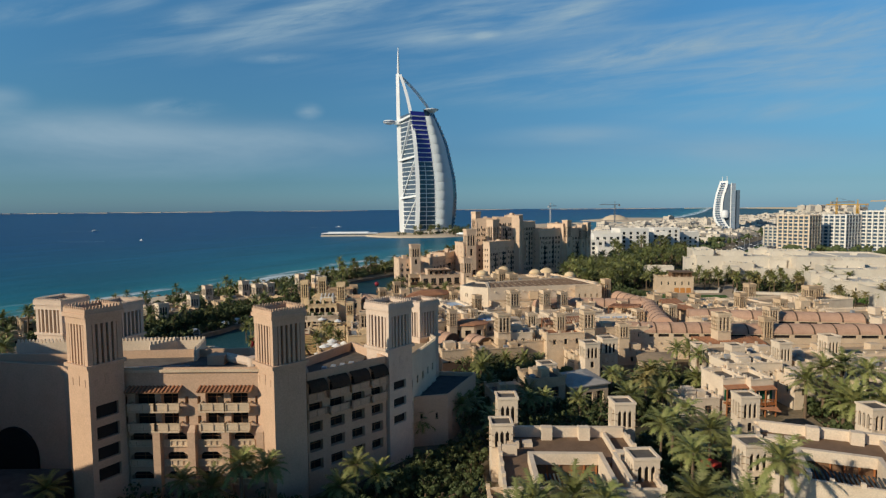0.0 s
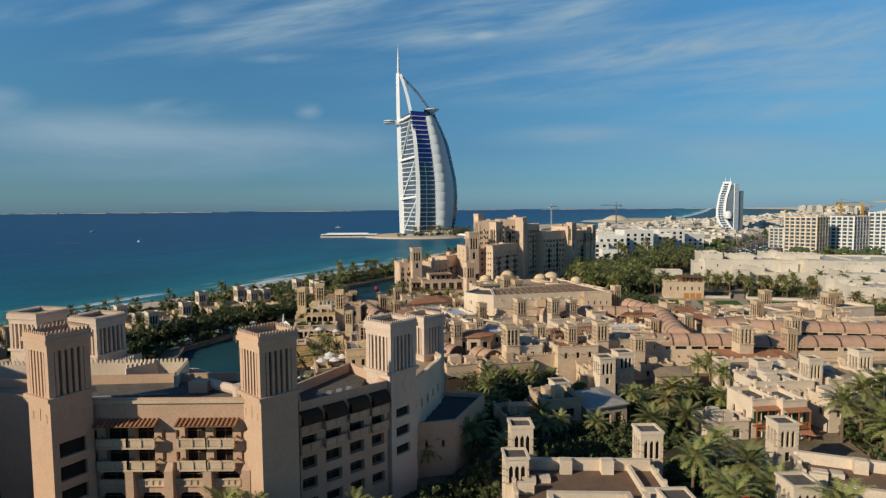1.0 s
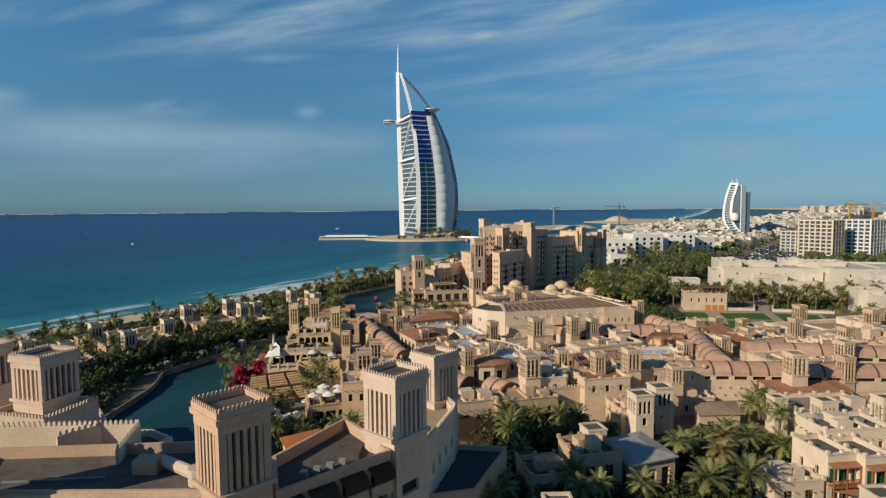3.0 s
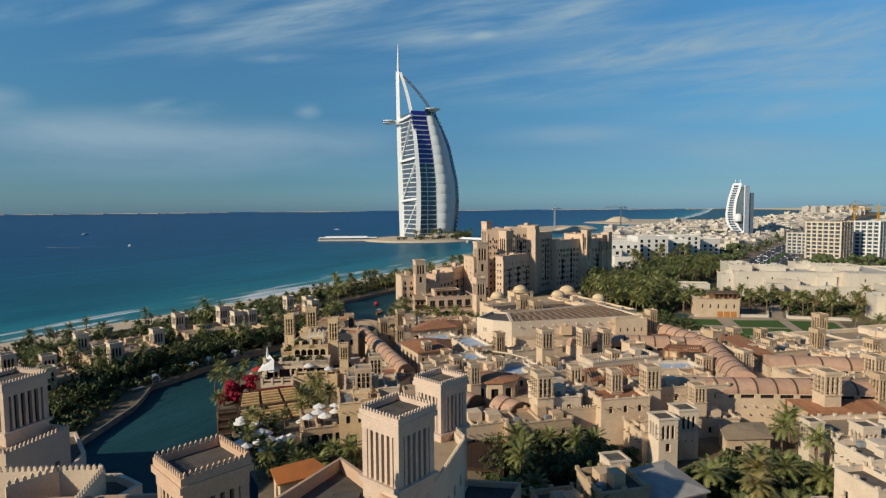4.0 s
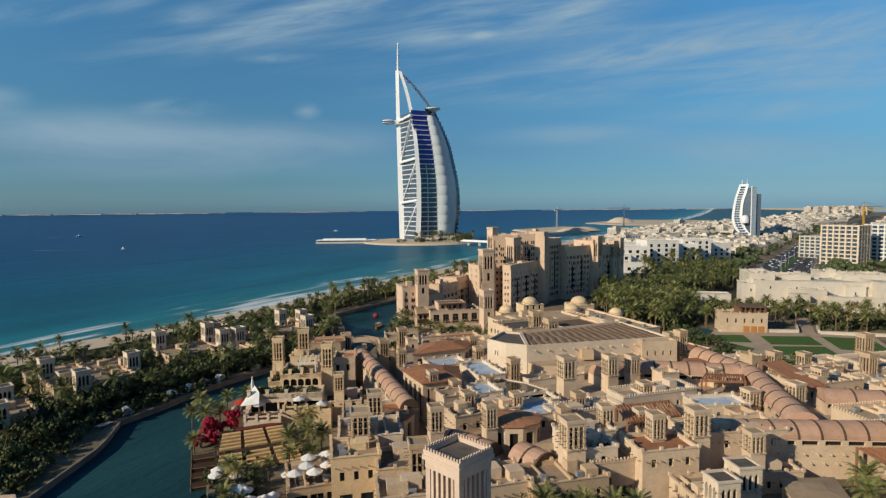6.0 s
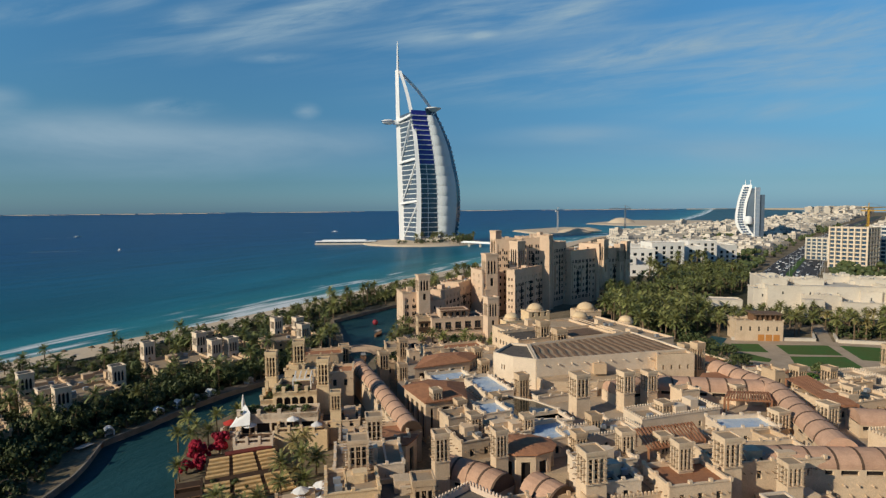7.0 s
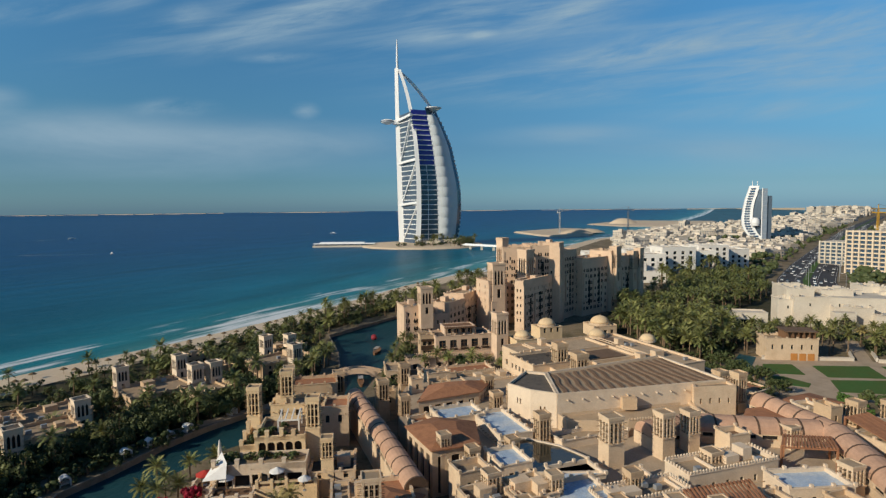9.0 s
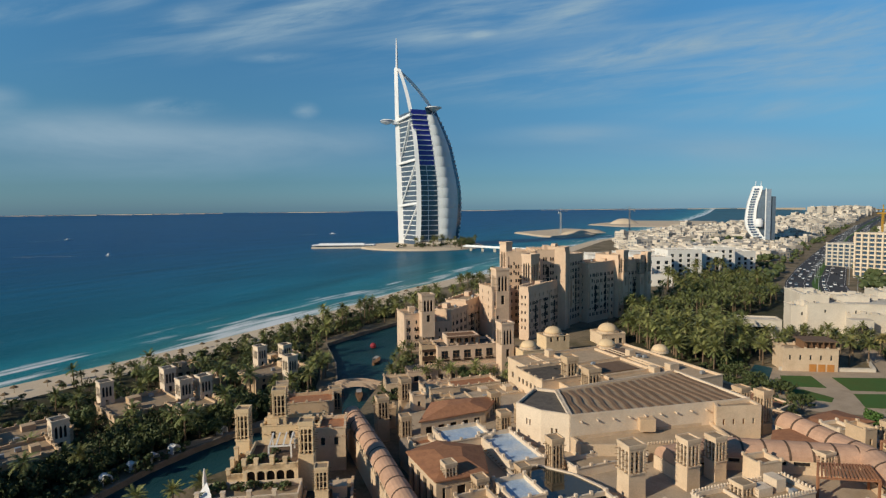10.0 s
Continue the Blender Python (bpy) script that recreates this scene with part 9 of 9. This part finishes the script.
def far_city():
    rnd = random.Random(5)
    s, win = Shell(), Shell()

    def lot(x, y, w, d, h, turn):
        c, q = math.cos(turn), math.sin(turn)
        i = len(s.v)
        s.box(-w / 2, w / 2, -d / 2, d / 2, 1.0, h)
        s.v[i:] = [(x + a * c - b * q, y + a * q + b * c, z) for a, b, z in s.v[i:]]
        i = len(s.v)
        cx, cy = rnd.uniform(-w / 4, w / 4), rnd.uniform(-d / 4, d / 4)
        s.box(cx - w / 5, cx + w / 5, cy - d / 5, cy + d / 5, h, h + rnd.uniform(1.5, 3.5))
        s.v[i:] = [(x + a * c - b * q, y + a * q + b * c, z) for a, b, z in s.v[i:]]
        near = math.hypot(x, y) < 1700
        for k in range(int((h - 2) // 3.4)):
            i = len(win.v)
            z = 2.6 + 3.4 * k
            if near:
                n = max(2, int(w / 4))
                for j in range(n):
                    u = -w / 2 + w * (j + 0.5) / n
                    win.poly([(u - 0.9, -d / 2 - 0.12, z), (u + 0.9, -d / 2 - 0.12, z), (u + 0.9, -d / 2 - 0.12, z + 1.7), (u - 0.9, -d / 2 - 0.12, z + 1.7)])
                n = max(2, int(d / 4))
                for j in range(n):
                    u = -d / 2 + d * (j + 0.5) / n
                    win.poly([(-w / 2 - 0.12, u + 0.9, z), (-w / 2 - 0.12, u - 0.9, z), (-w / 2 - 0.12, u - 0.9, z + 1.7), (-w / 2 - 0.12, u + 0.9, z + 1.7)])
            else:
                win.box(-w / 2 + 1, w / 2 - 1, -d / 2 - 0.15, -d / 2 + 0.2, z, z + 1.6)
            win.v[i:] = [(x + a * c - b * q, y + a * q + b * c, z) for a, b, z in win.v[i:]]
    for _ in range(4600):
        r = rnd.uniform(620, 4600) if rnd.random() < 0.75 else rnd.uniform(620, 1500)
        a = radians(rnd.uniform(46, 75))
        x, y = r * math.cos(a), r * math.sin(a)
        # keep clear of the sea, the highway and the near quarters
        shore_x = curve([(p[1], p[0]) for p in SHORE[1:]], y) if y < 4000 else 2650
        road_x = curve([(440, 215), (522, 264), (784, 457), (1088, 687), (1570, 1068), (2600, 1900), (4600, 3500)], y)
        if x < shore_x + 40 or abs(x - road_x) < 45 + r * 0.01 or (x < 300 and y < 690) or (x < 430 and y < 700 and x > 280):
            continue
        if (x - 470) ** 2 + (y - 985) ** 2 < 75 ** 2:
            continue
        k = 1 + r / 2200
        h = rnd.uniform(5, 12) * (1 if r < 1200 else 1 + r / 7000)
        if r > 3200:
            h = rnd.uniform(20, 46)
        elif rnd.random() < 0.04:
            h *= 1.5
        lot(x, y, rnd.uniform(7, 17) * k, rnd.uniform(7, 15) * k, h, radians(rnd.uniform(-10, 50)))
    tagged(part("city_houses", s, CITY_RENDER), "crowd of low pale houses reaching the horizon", "houses", "", "stuff")
    tagged(part("city_windows", win, GREY_GLASS), "rows of dark windows of the far houses", "windows", "", "stuff")
    tr = Shell()
    for _ in range(2200):
        r = rnd.uniform(560, 1900)
        a = radians(rnd.uniform(48, 72))
        x, y = r * math.cos(a), r * math.sin(a)
        shore_x = curve([(p[1], p[0]) for p in SHORE[1:]], y)
        road_x = curve([(440, 215), (522, 264), (784, 457), (1088, 687), (1570, 1068), (2600, 1900), (4600, 3500)], y)
        if x < shore_x + 30 or abs(x - road_x) < 30:
            continue
        q = rnd.uniform(1.8, 4.2)
        for _ in range(3):
            ox, oy, oz = rnd.uniform(-q, q), rnd.uniform(-q, q), rnd.uniform(2, 6)
            tr.round(x + ox, y + oy, [(q * 0.4, oz), (q * 0.75, oz + q * 0.4), (q * 0.5, oz + q * 0.9), (0.2, oz + q * 1.1)], 6, turn=rnd.random())
    tagged(part("city_trees", tr, LEAF), "dark green street trees among the far houses", "trees", "", "stuff")


far_city()


def crane(x, y, h, turn, mat=YELLOW_STEEL):
    t = thing("tower_crane", "yellow tower crane over a building site", "crane", "cranes", "", pose(x, y, 1.5, 0, 0, turn))
    s = Shell()
    for a, b in ((-1, -1), (1, -1), (1, 1), (-1, 1)):
        s.beam((a, b, 0), (a, b, h), 0.5)
    for k in range(int(h / 4)):
        s.beam((-1, -1, 4 * k), (1, -1, 4 * k + 4), 0.3)
        s.beam((1, 1, 4 * k), (-1, 1, 4 * k + 4), 0.3)
    part("mast", s, mat, t)
    part("jib", Shell().beam((-14, 0, h + 1), (42, 0, h + 1), 1.2, 1.4), mat, t)
    part("apex", Shell().beam((0, 0, h), (0, 0, h + 8), 0.9), mat, t)
    s = Shell().beam((0, 0, h + 8), (36, 0, h + 1.6), 0.3).beam((0, 0, h + 8), (-13, 0, h + 1.6), 0.3)
    part("stay", s, STEEL, t)
    part("counterweight", Shell().box(-14, -10, -1.4, 1.4, h - 2.4, h + 0.6), STEEL, t)


crane(610, 860, 44, 170)
crane(640, 950, 48, 20)
crane(820, 1050, 50, 140)
crane(235, 1290, 46, 60, STEEL)
crane(390, 1330, 48, 200, STEEL)


def make_car(body_mat, label):
    t = thing("car", label, "car", "cars on the highway")
    s = Shell()
    prof = [(-2.2, 0.35), (-2.2, 0.85), (-1.3, 0.95), (1.9, 0.95), (2.2, 0.8), (2.2, 0.35)]
    s.tube([[(x, -0.9, z) for x, z in prof], [(x, 0.9, z) for x, z in prof]])
    part("body", s, body_mat, t)
    s = Shell()
    prof = [(-1.2, 0.95), (-0.5, 1.48), (1.0, 1.48), (1.8, 0.95)]
    s.tube([[(x, -0.8, z) for x, z in prof], [(x, 0.8, z) for x, z in prof]])
    part("cabin", s, GLASS, t)
    for x in (-1.4, 1.4):
        for y in (-0.85, 0.85):
            s = Shell()
            s.tube([[(x + 0.33 * math.cos(a), y + e, 0.33 + 0.33 * math.sin(a)) for a in [j * math.pi / 4 for j in range(8)]] for e in (-0.1, 0.1)])
            part("wheel", s, SHADE_DARK, t)
    return t


CAR_PAINT = [material("car_white", (0.75, 0.75, 0.74), 0.35, 0, 0.05, 0.5, 3, 0), material("car_silver", (0.4, 0.41, 0.42), 0.35, 0.4, 0.05, 0.5, 3, 0), material("car_dark", (0.03, 0.03, 0.035), 0.35, 0, 0.05, 0.5, 3, 0)]
CARS = [make_car(CAR_PAINT[0], "white car on the highway"), make_car(CAR_PAINT[1], "silver car on the highway"), make_car(CAR_PAINT[2], "dark car on the highway")]
rnd = random.Random(31)
axis = [(232, 469), (264, 522), (335, 622), (457, 784), (687, 1088), (900, 1358)]
spots = []
for _ in range(110):
    k = rnd.choice((0, 0, 1, 1, 1, 2, 2, 3, 4))
    a, b = Vector(axis[k]), Vector(axis[k + 1])
    d = (b - a).normalized()
    lane = rnd.choice((-15.5, -12, -8.8, -5, 5, 8.8, 12, 15.5))
    p = a.lerp(b, rnd.random()) + Vector((d.y, -d.x)) * lane
    if all((p - q).length > 6.5 for q in spots):
        spots.append(p)
        m = pose(p.x, p.y, 1.57, 0, 0, math.degrees(math.atan2(d.y, d.x)) + (180 if lane > 0 else 0))
        c = rnd.choice((0, 0, 0, 1, 2))
        if len(spots) <= 3:
            CARS[len(spots) - 1].matrix_world = m
        else:
            copy_thing(CARS[c], m)

parked = make_car(material("car_red", (0.45, 0.02, 0.02), 0.35, 0, 0.05, 0.5, 3, 0), "red car parked in a palm court")
parked.matrix_world = pose(45, 127.4, 1.55, 0, 0, 100)
for k, (x, y) in enumerate(((44, 133), (46.4, 123.6), (50.2, 113.4))):
    copy_thing(CARS[(2, 1, 0)[k]], pose(x, y, 1.55, 0, 0, 98))


def street_lamp():
    t = thing("street_lamp", "tall grey double-armed street lamp", "street lamp", "street lamps")
    part("pole", Shell().round(0, 0, [(0.16, 0), (0.1, 12)], 6), STEEL, t)
    for sg in (-1, 1):
        part("arm", Shell().beam((0, 0, 11.8), (sg * 2.4, 0, 12.3), 0.14), STEEL, t)
        part("lantern", Shell().box(sg * 2.4 - 0.45, sg * 2.4 + 0.45, -0.18, 0.18, 12.2, 12.4), WHITE_PAINT, t)
    return t


lamp, used = street_lamp(), False
for a, b in zip(axis, axis[1:]):
    a, b = Vector(a), Vector(b)
    d = (b - a).normalized()
    for k in range(int((b - a).length / 32)):
        for off in (0, 20.5):
            p = a + d * 32 * k + Vector((d.y, -d.x)) * off
            m = pose(p.x, p.y, 1.6, 0, 0, math.degrees(math.atan2(d.y, d.x)) + 90)
            if used:
                copy_thing(lamp, m)
            else:
                lamp.matrix_world, used = m, True

# ---- terrace by the canal: steps, parasols, boats ----
def parasol(r, mat, label):
    t = thing("parasol", label, "parasol", "terrace parasols")
    part("pole", Shell().round(0, 0, [(0.06, 0), (0.05, 2.9)], 6), POLE, t)
    part("foot", Shell().round(0, 0, [(0.4, 0), (0.35, 0.15)], 10), STEEL, t)
    part("canopy", Shell().round(0, 0, [(r, 2.15), (r, 2.3), (r * 0.5, 2.65), (0.08, 3.0)], 8), mat, t)
    return t


PARA = parasol(1.4, CANVAS, "white canvas parasol on the terrace")
first = True
rnd = random.Random(8)
for x, y, z in ((-51.4, 170.2, 1.6), (-50.8, 168.0, 1.6), (-46.4, 160.6, 1.6), (-41.4, 158.6, 1.6), (-45.2, 155.2, 1.6), (-47.2, 167.6, 1.6), (-43.2, 161.9, 1.6), (-44.6, 162.8, 1.6), (-47.1, 157.2, 1.6), (-43.3, 157.2, 1.6), (-38.8, 158.8, 1.6), (-37.6, 160.0, 1.6), (-40.6, 153.6, 1.6), (-36.6, 166.4, 2.4),
                (-33.2, 158.2, 6.4), (-31.9, 161.2, 6.4), (-30.0, 158.8, 6.4), (-32.4, 164.6, 6.4), (-28.4, 161.4, 6.4), (-33.8, 168.6, 4.0), (-30.4, 171.5, 4.0), (-42.5, 198.6, 6.05), (-36.4, 195.2, 6.05), (-52.2, 198.0, 4.95)):
    if first:
        PARA.matrix_world, first = pose(x, y, z), False
    else:
        copy_thing(PARA, pose(x, y, z, 0, 0, rnd.uniform(0, 45)) @ Matrix.Diagonal((rnd.uniform(0.85, 1.15),) * 2 + (1, 1)))

red = parasol(1.8, RED_CANVAS, "red canvas parasol on the upper terrace")
red.matrix_world = pose(-57.3, 200.6, 4.65)
copy_thing(red, pose(43.0, 96.0, 1.5))

steps = thing("seating_steps", "stepped timber seating terrace with straw-coloured benches", "terrace", m=pose(-50.6, 188.6, 0, 0, 0, 24) @ Matrix.Diagonal((1.1, 1.0, 1.0, 1)))
for i in range(10):
    v, z, wide = -1.28 * i - (1.9 if i > 4 else 0), 4.3 - 0.29 * i, 1 + 0.035 * i
    for u0, u1 in ((-5.9, -2.4), (-1.75, 1.95), (2.6, 6.0)):
        part("bench", Shell().box(u0 * wide, u1 * wide, v - 0.5, v + 0.42, z - 0.25, z + 0.28), STRAW, steps)
part("deck", Shell().tube([[(-7.4, -14.2, 0.9), (8.6, -14.2, 0.9), (6.6, 2.2, 0.9), (-6.4, 2.2, 0.9)], [(-7.4, -14.2, 1.65), (8.6, -14.2, 1.65), (6.6, 2.2, 4.3), (-6.4, 2.2, 4.3)]]), DARK_TIMBER, steps)
part("red_carpet", Shell().box(-3.0, 5.6, 1.2, 3.0, 4.2, 4.5), RED_BROWN, steps, "dark red carpet along the top of the steps")
land = thing("landing_stage", "dark timber landing stage stepping down to the canal", "jetty", m=pose(-58.4, 180.4, 0, 0, 0, 22))
for k in range(4):
    part("tier", Shell().box(-2.1, 2.1, -2.8 * (k + 1), -2.8 * k, -0.6, 2.7 - 0.72 * k), DARK_TIMBER, land)
    part("nosing", Shell().box(-2.15, 2.15, -2.8 * (k + 1) - 0.06, -2.8 * (k + 1) + 0.3, 2.7 - 0.72 * k, 2.78 - 0.72 * k), TIMBER, land)
for k in range(5):
    part("pile", Shell().round(-2.3, -2.8 * k, [(0.16, -1.5), (0.14, 3.7 - 0.72 * k)], 8), TIMBER, land)
part("side_wall", Shell().box(2.15, 2.6, -11.2, 0.4, -0.6, 2.9), DARK_TIMBER, land)


def sail_shade(quad, label):
    t = thing("awning", label, "awning", "awnings")
    s = Shell()
    s.tube([[(x, y, z) for x, y, z in quad], [(x, y, z + 0.08) for x, y, z in quad]])
    part("cloth", s, CANVAS, t)
    for x, y, z in quad:
        part("post", Shell().beam((x, y, 1.5), (x, y, z), 0.12), POLE, t)


sail_shade([(-56.0, 196.2, 7.4), (-51.6, 196.4, 7.8), (-52.0, 198.2, 10.0), (-54.6, 202.6, 10.4)], "white awning over the restaurant terrace")
sail_shade([(-33.0, 165.6, 5.0), (-30.6, 165.2, 5.0), (-29.6, 168.0, 7.4), (-32.0, 168.4, 7.4)], "white awning over a doorway")
sail_shade([(-30.2, 165.0, 5.0), (-28.4, 164.8, 5.0), (-28.2, 167.4, 7.4), (-29.4, 167.6, 7.4)], "white awning over a doorway")


def boat(label, hull_mat, length=9.0, roof=True):
    t = thing("boat", label, "boat", "canal boats")
    s = Shell()
    rings = []
    for k in range(9):
        f = k / 8
        w = 1.15 * math.sin(math.pi * (0.12 + 0.8 * f)) + 0.05
        rings.append([(length * (f - 0.5), -w, 0.75 + 0.5 * abs(f - 0.5)), (length * (f - 0.5), -w * 0.6, -0.1), (length * (f - 0.5), w * 0.6, -0.1), (length * (f - 0.5), w, 0.75 + 0.5 * abs(f - 0.5))])
    s.tube(rings)
    part("hull", s, hull_mat, t)
    if roof:
        part("roof", Shell().box(-2.0, 1.6, -0.85, 0.85, 2.1, 2.2), GREY_CANVAS, t)
        for x in (-2.2, 1.8):
            for y in (-0.85, 0.85):
                part("post", Shell().beam((x, y, 0.8), (x, y, 2.2), 0.07), POLE, t)
    return t


b1 = boat("wooden canal boat with a white canvas roof", TIMBER)
b1.matrix_world = pose(-90.5, 199.5, 0.05, 0, 0, 70)
for x, y, a in ((-38, 281, 100), (-37, 322, 80)):
    copy_thing(b1, pose(x, y, 0.05, 0, 0, a))
buoy = thing("float", "red round float on the lagoon", "float", m=pose(-41, 345, 0))
part("ball", Shell().round(0, 0, [(0.3, -0.2), (1.1, 0.4), (1.4, 1.2), (1.0, 2.1), (0.15, 2.5)], 12), BLOSSOM_RED, buoy)


def kiosk():
    """White cabana with an arched front on the canal walk."""
    t = thing("cabana", "small white arched cabana on the canal walk", "cabana", "cabanas")
    s = Shell()
    out = []
    for k in range(13):
        a = math.pi * k / 12
        out.append((1.5 * math.cos(a), 1.6 + 1.2 * math.sin(a)))
    out = [(1.5, 0)] + out + [(-1.5, 0)]
    inner = [(x * 0.78, z * 0.86) for x, z in out]
    for y0, y1 in ((-1.4, 1.4),):
        s.tube([[(x, y0, z) for x, z in out], [(x, y1, z) for x, z in out]], close=False)
        for a, b, c, d in zip(out, out[1:], inner[1:], inner):
            s.poly([(a[0], y0, a[1]), (b[0], y0, b[1]), (c[0], y0, c[1]), (d[0], y0, d[1])])
        s.tube([[(x, y0, z) for x, z in reversed(inner)], [(x, y1, z) for x, z in reversed(inner)]], close=False)
    part("canopy", s, CANVAS, t)
    part("bench", Shell().box(-1.0, 1.0, 0.2, 1.2, 0, 0.5), CANVAS, t)
    part("back", Shell().box(-1.3, 1.3, 1.3, 1.4, 0, 2.4), CANVAS, t)
    return t


kb, used_k = kiosk(), False
for x, y, a in ((-84.2, 221.0, 34), (-81.6, 227.2, 38), (-79.2, 231.6, 40), (-76.6, 236.6, 42), (-89.6, 207.5, 20), (-69.5, 248.5, 48)):
    m = pose(x, y, 1.52, 0, 0, a + 20) @ Matrix.Diagonal((0.72, 0.72, 0.74, 1))
    if used_k:
        again(kb, m)
    else:
        kb.matrix_world, used_k = m, True

# sunshades and loungers on the beach
hut = thing("beach_parasol", "thatched parasol on the sand", "parasol", "beach parasols")
part("pole", Shell().round(0, 0, [(0.07, 0), (0.06, 2.6)], 6), POLE, hut)
part("thatch", Shell().round(0, 0, [(1.3, 1.8), (1.2, 1.9), (0.6, 2.3), (0.05, 2.6)], 9), THATCH, hut)
n = 0
rnd = random.Random(4)
line = offset_line(SHORE, 15)
for k in range(3, 9):
    a, b = Vector(line[k]), Vector(line[k + 1])
    for j in range(int((b - a).length / 5.0)):
        p = a.lerp(b, (j + 0.5) / int((b - a).length / 5.0)) + Vector((rnd.uniform(-3, 7), rnd.uniform(-3, 3)))
        m = pose(p.x, p.y, 1.25)
        if n:
            copy_thing(hut, m)
        else:
            hut.matrix_world = m
        n += 1


def yacht(x, y, length, turn, trail=4.5, spread=4.0):
    t = thing("motor_boat", "small white motor boat under way at sea", "boat", "boats at sea", "", pose(x, y, 0, 0, 0, turn))
    s = Shell()
    s.tube([[(length * (f - 0.5), -w, 1.3), (length * (f - 0.5), -w * 0.6, -0.2), (length * (f - 0.5), w * 0.6, -0.2), (length * (f - 0.5), w, 1.3)] for f, w in ((0, 1.6), (0.4, 1.8), (0.8, 1.2), (1.0, 0.1))])
    part("hull", s, WHITE_PAINT, t)
    part("cabin", Shell().box(-length * 0.25, length * 0.15, -1.1, 1.1, 1.3, 3.2, 0.3), WHITE_PAINT, t)
    part("windscreen", Shell().box(length * 0.13, length * 0.2, -0.9, 0.9, 1.8, 2.8, 0.2), GREY_GLASS, t)
    w = Shell()
    for sg in (-1, 1):
        w.poly([(-length * 0.4, 0, 0.06), (-length * trail, sg * spread, 0.06), (-length * trail, sg * spread * 0.4, 0.06)][::sg])
    part("wake", w, CANVAS, t)


yacht(-785, 1300, 16, 60)
yacht(-455, 868, 5, 4, 24.0, 2.2)
yacht(-265, 1450, 16, 10)
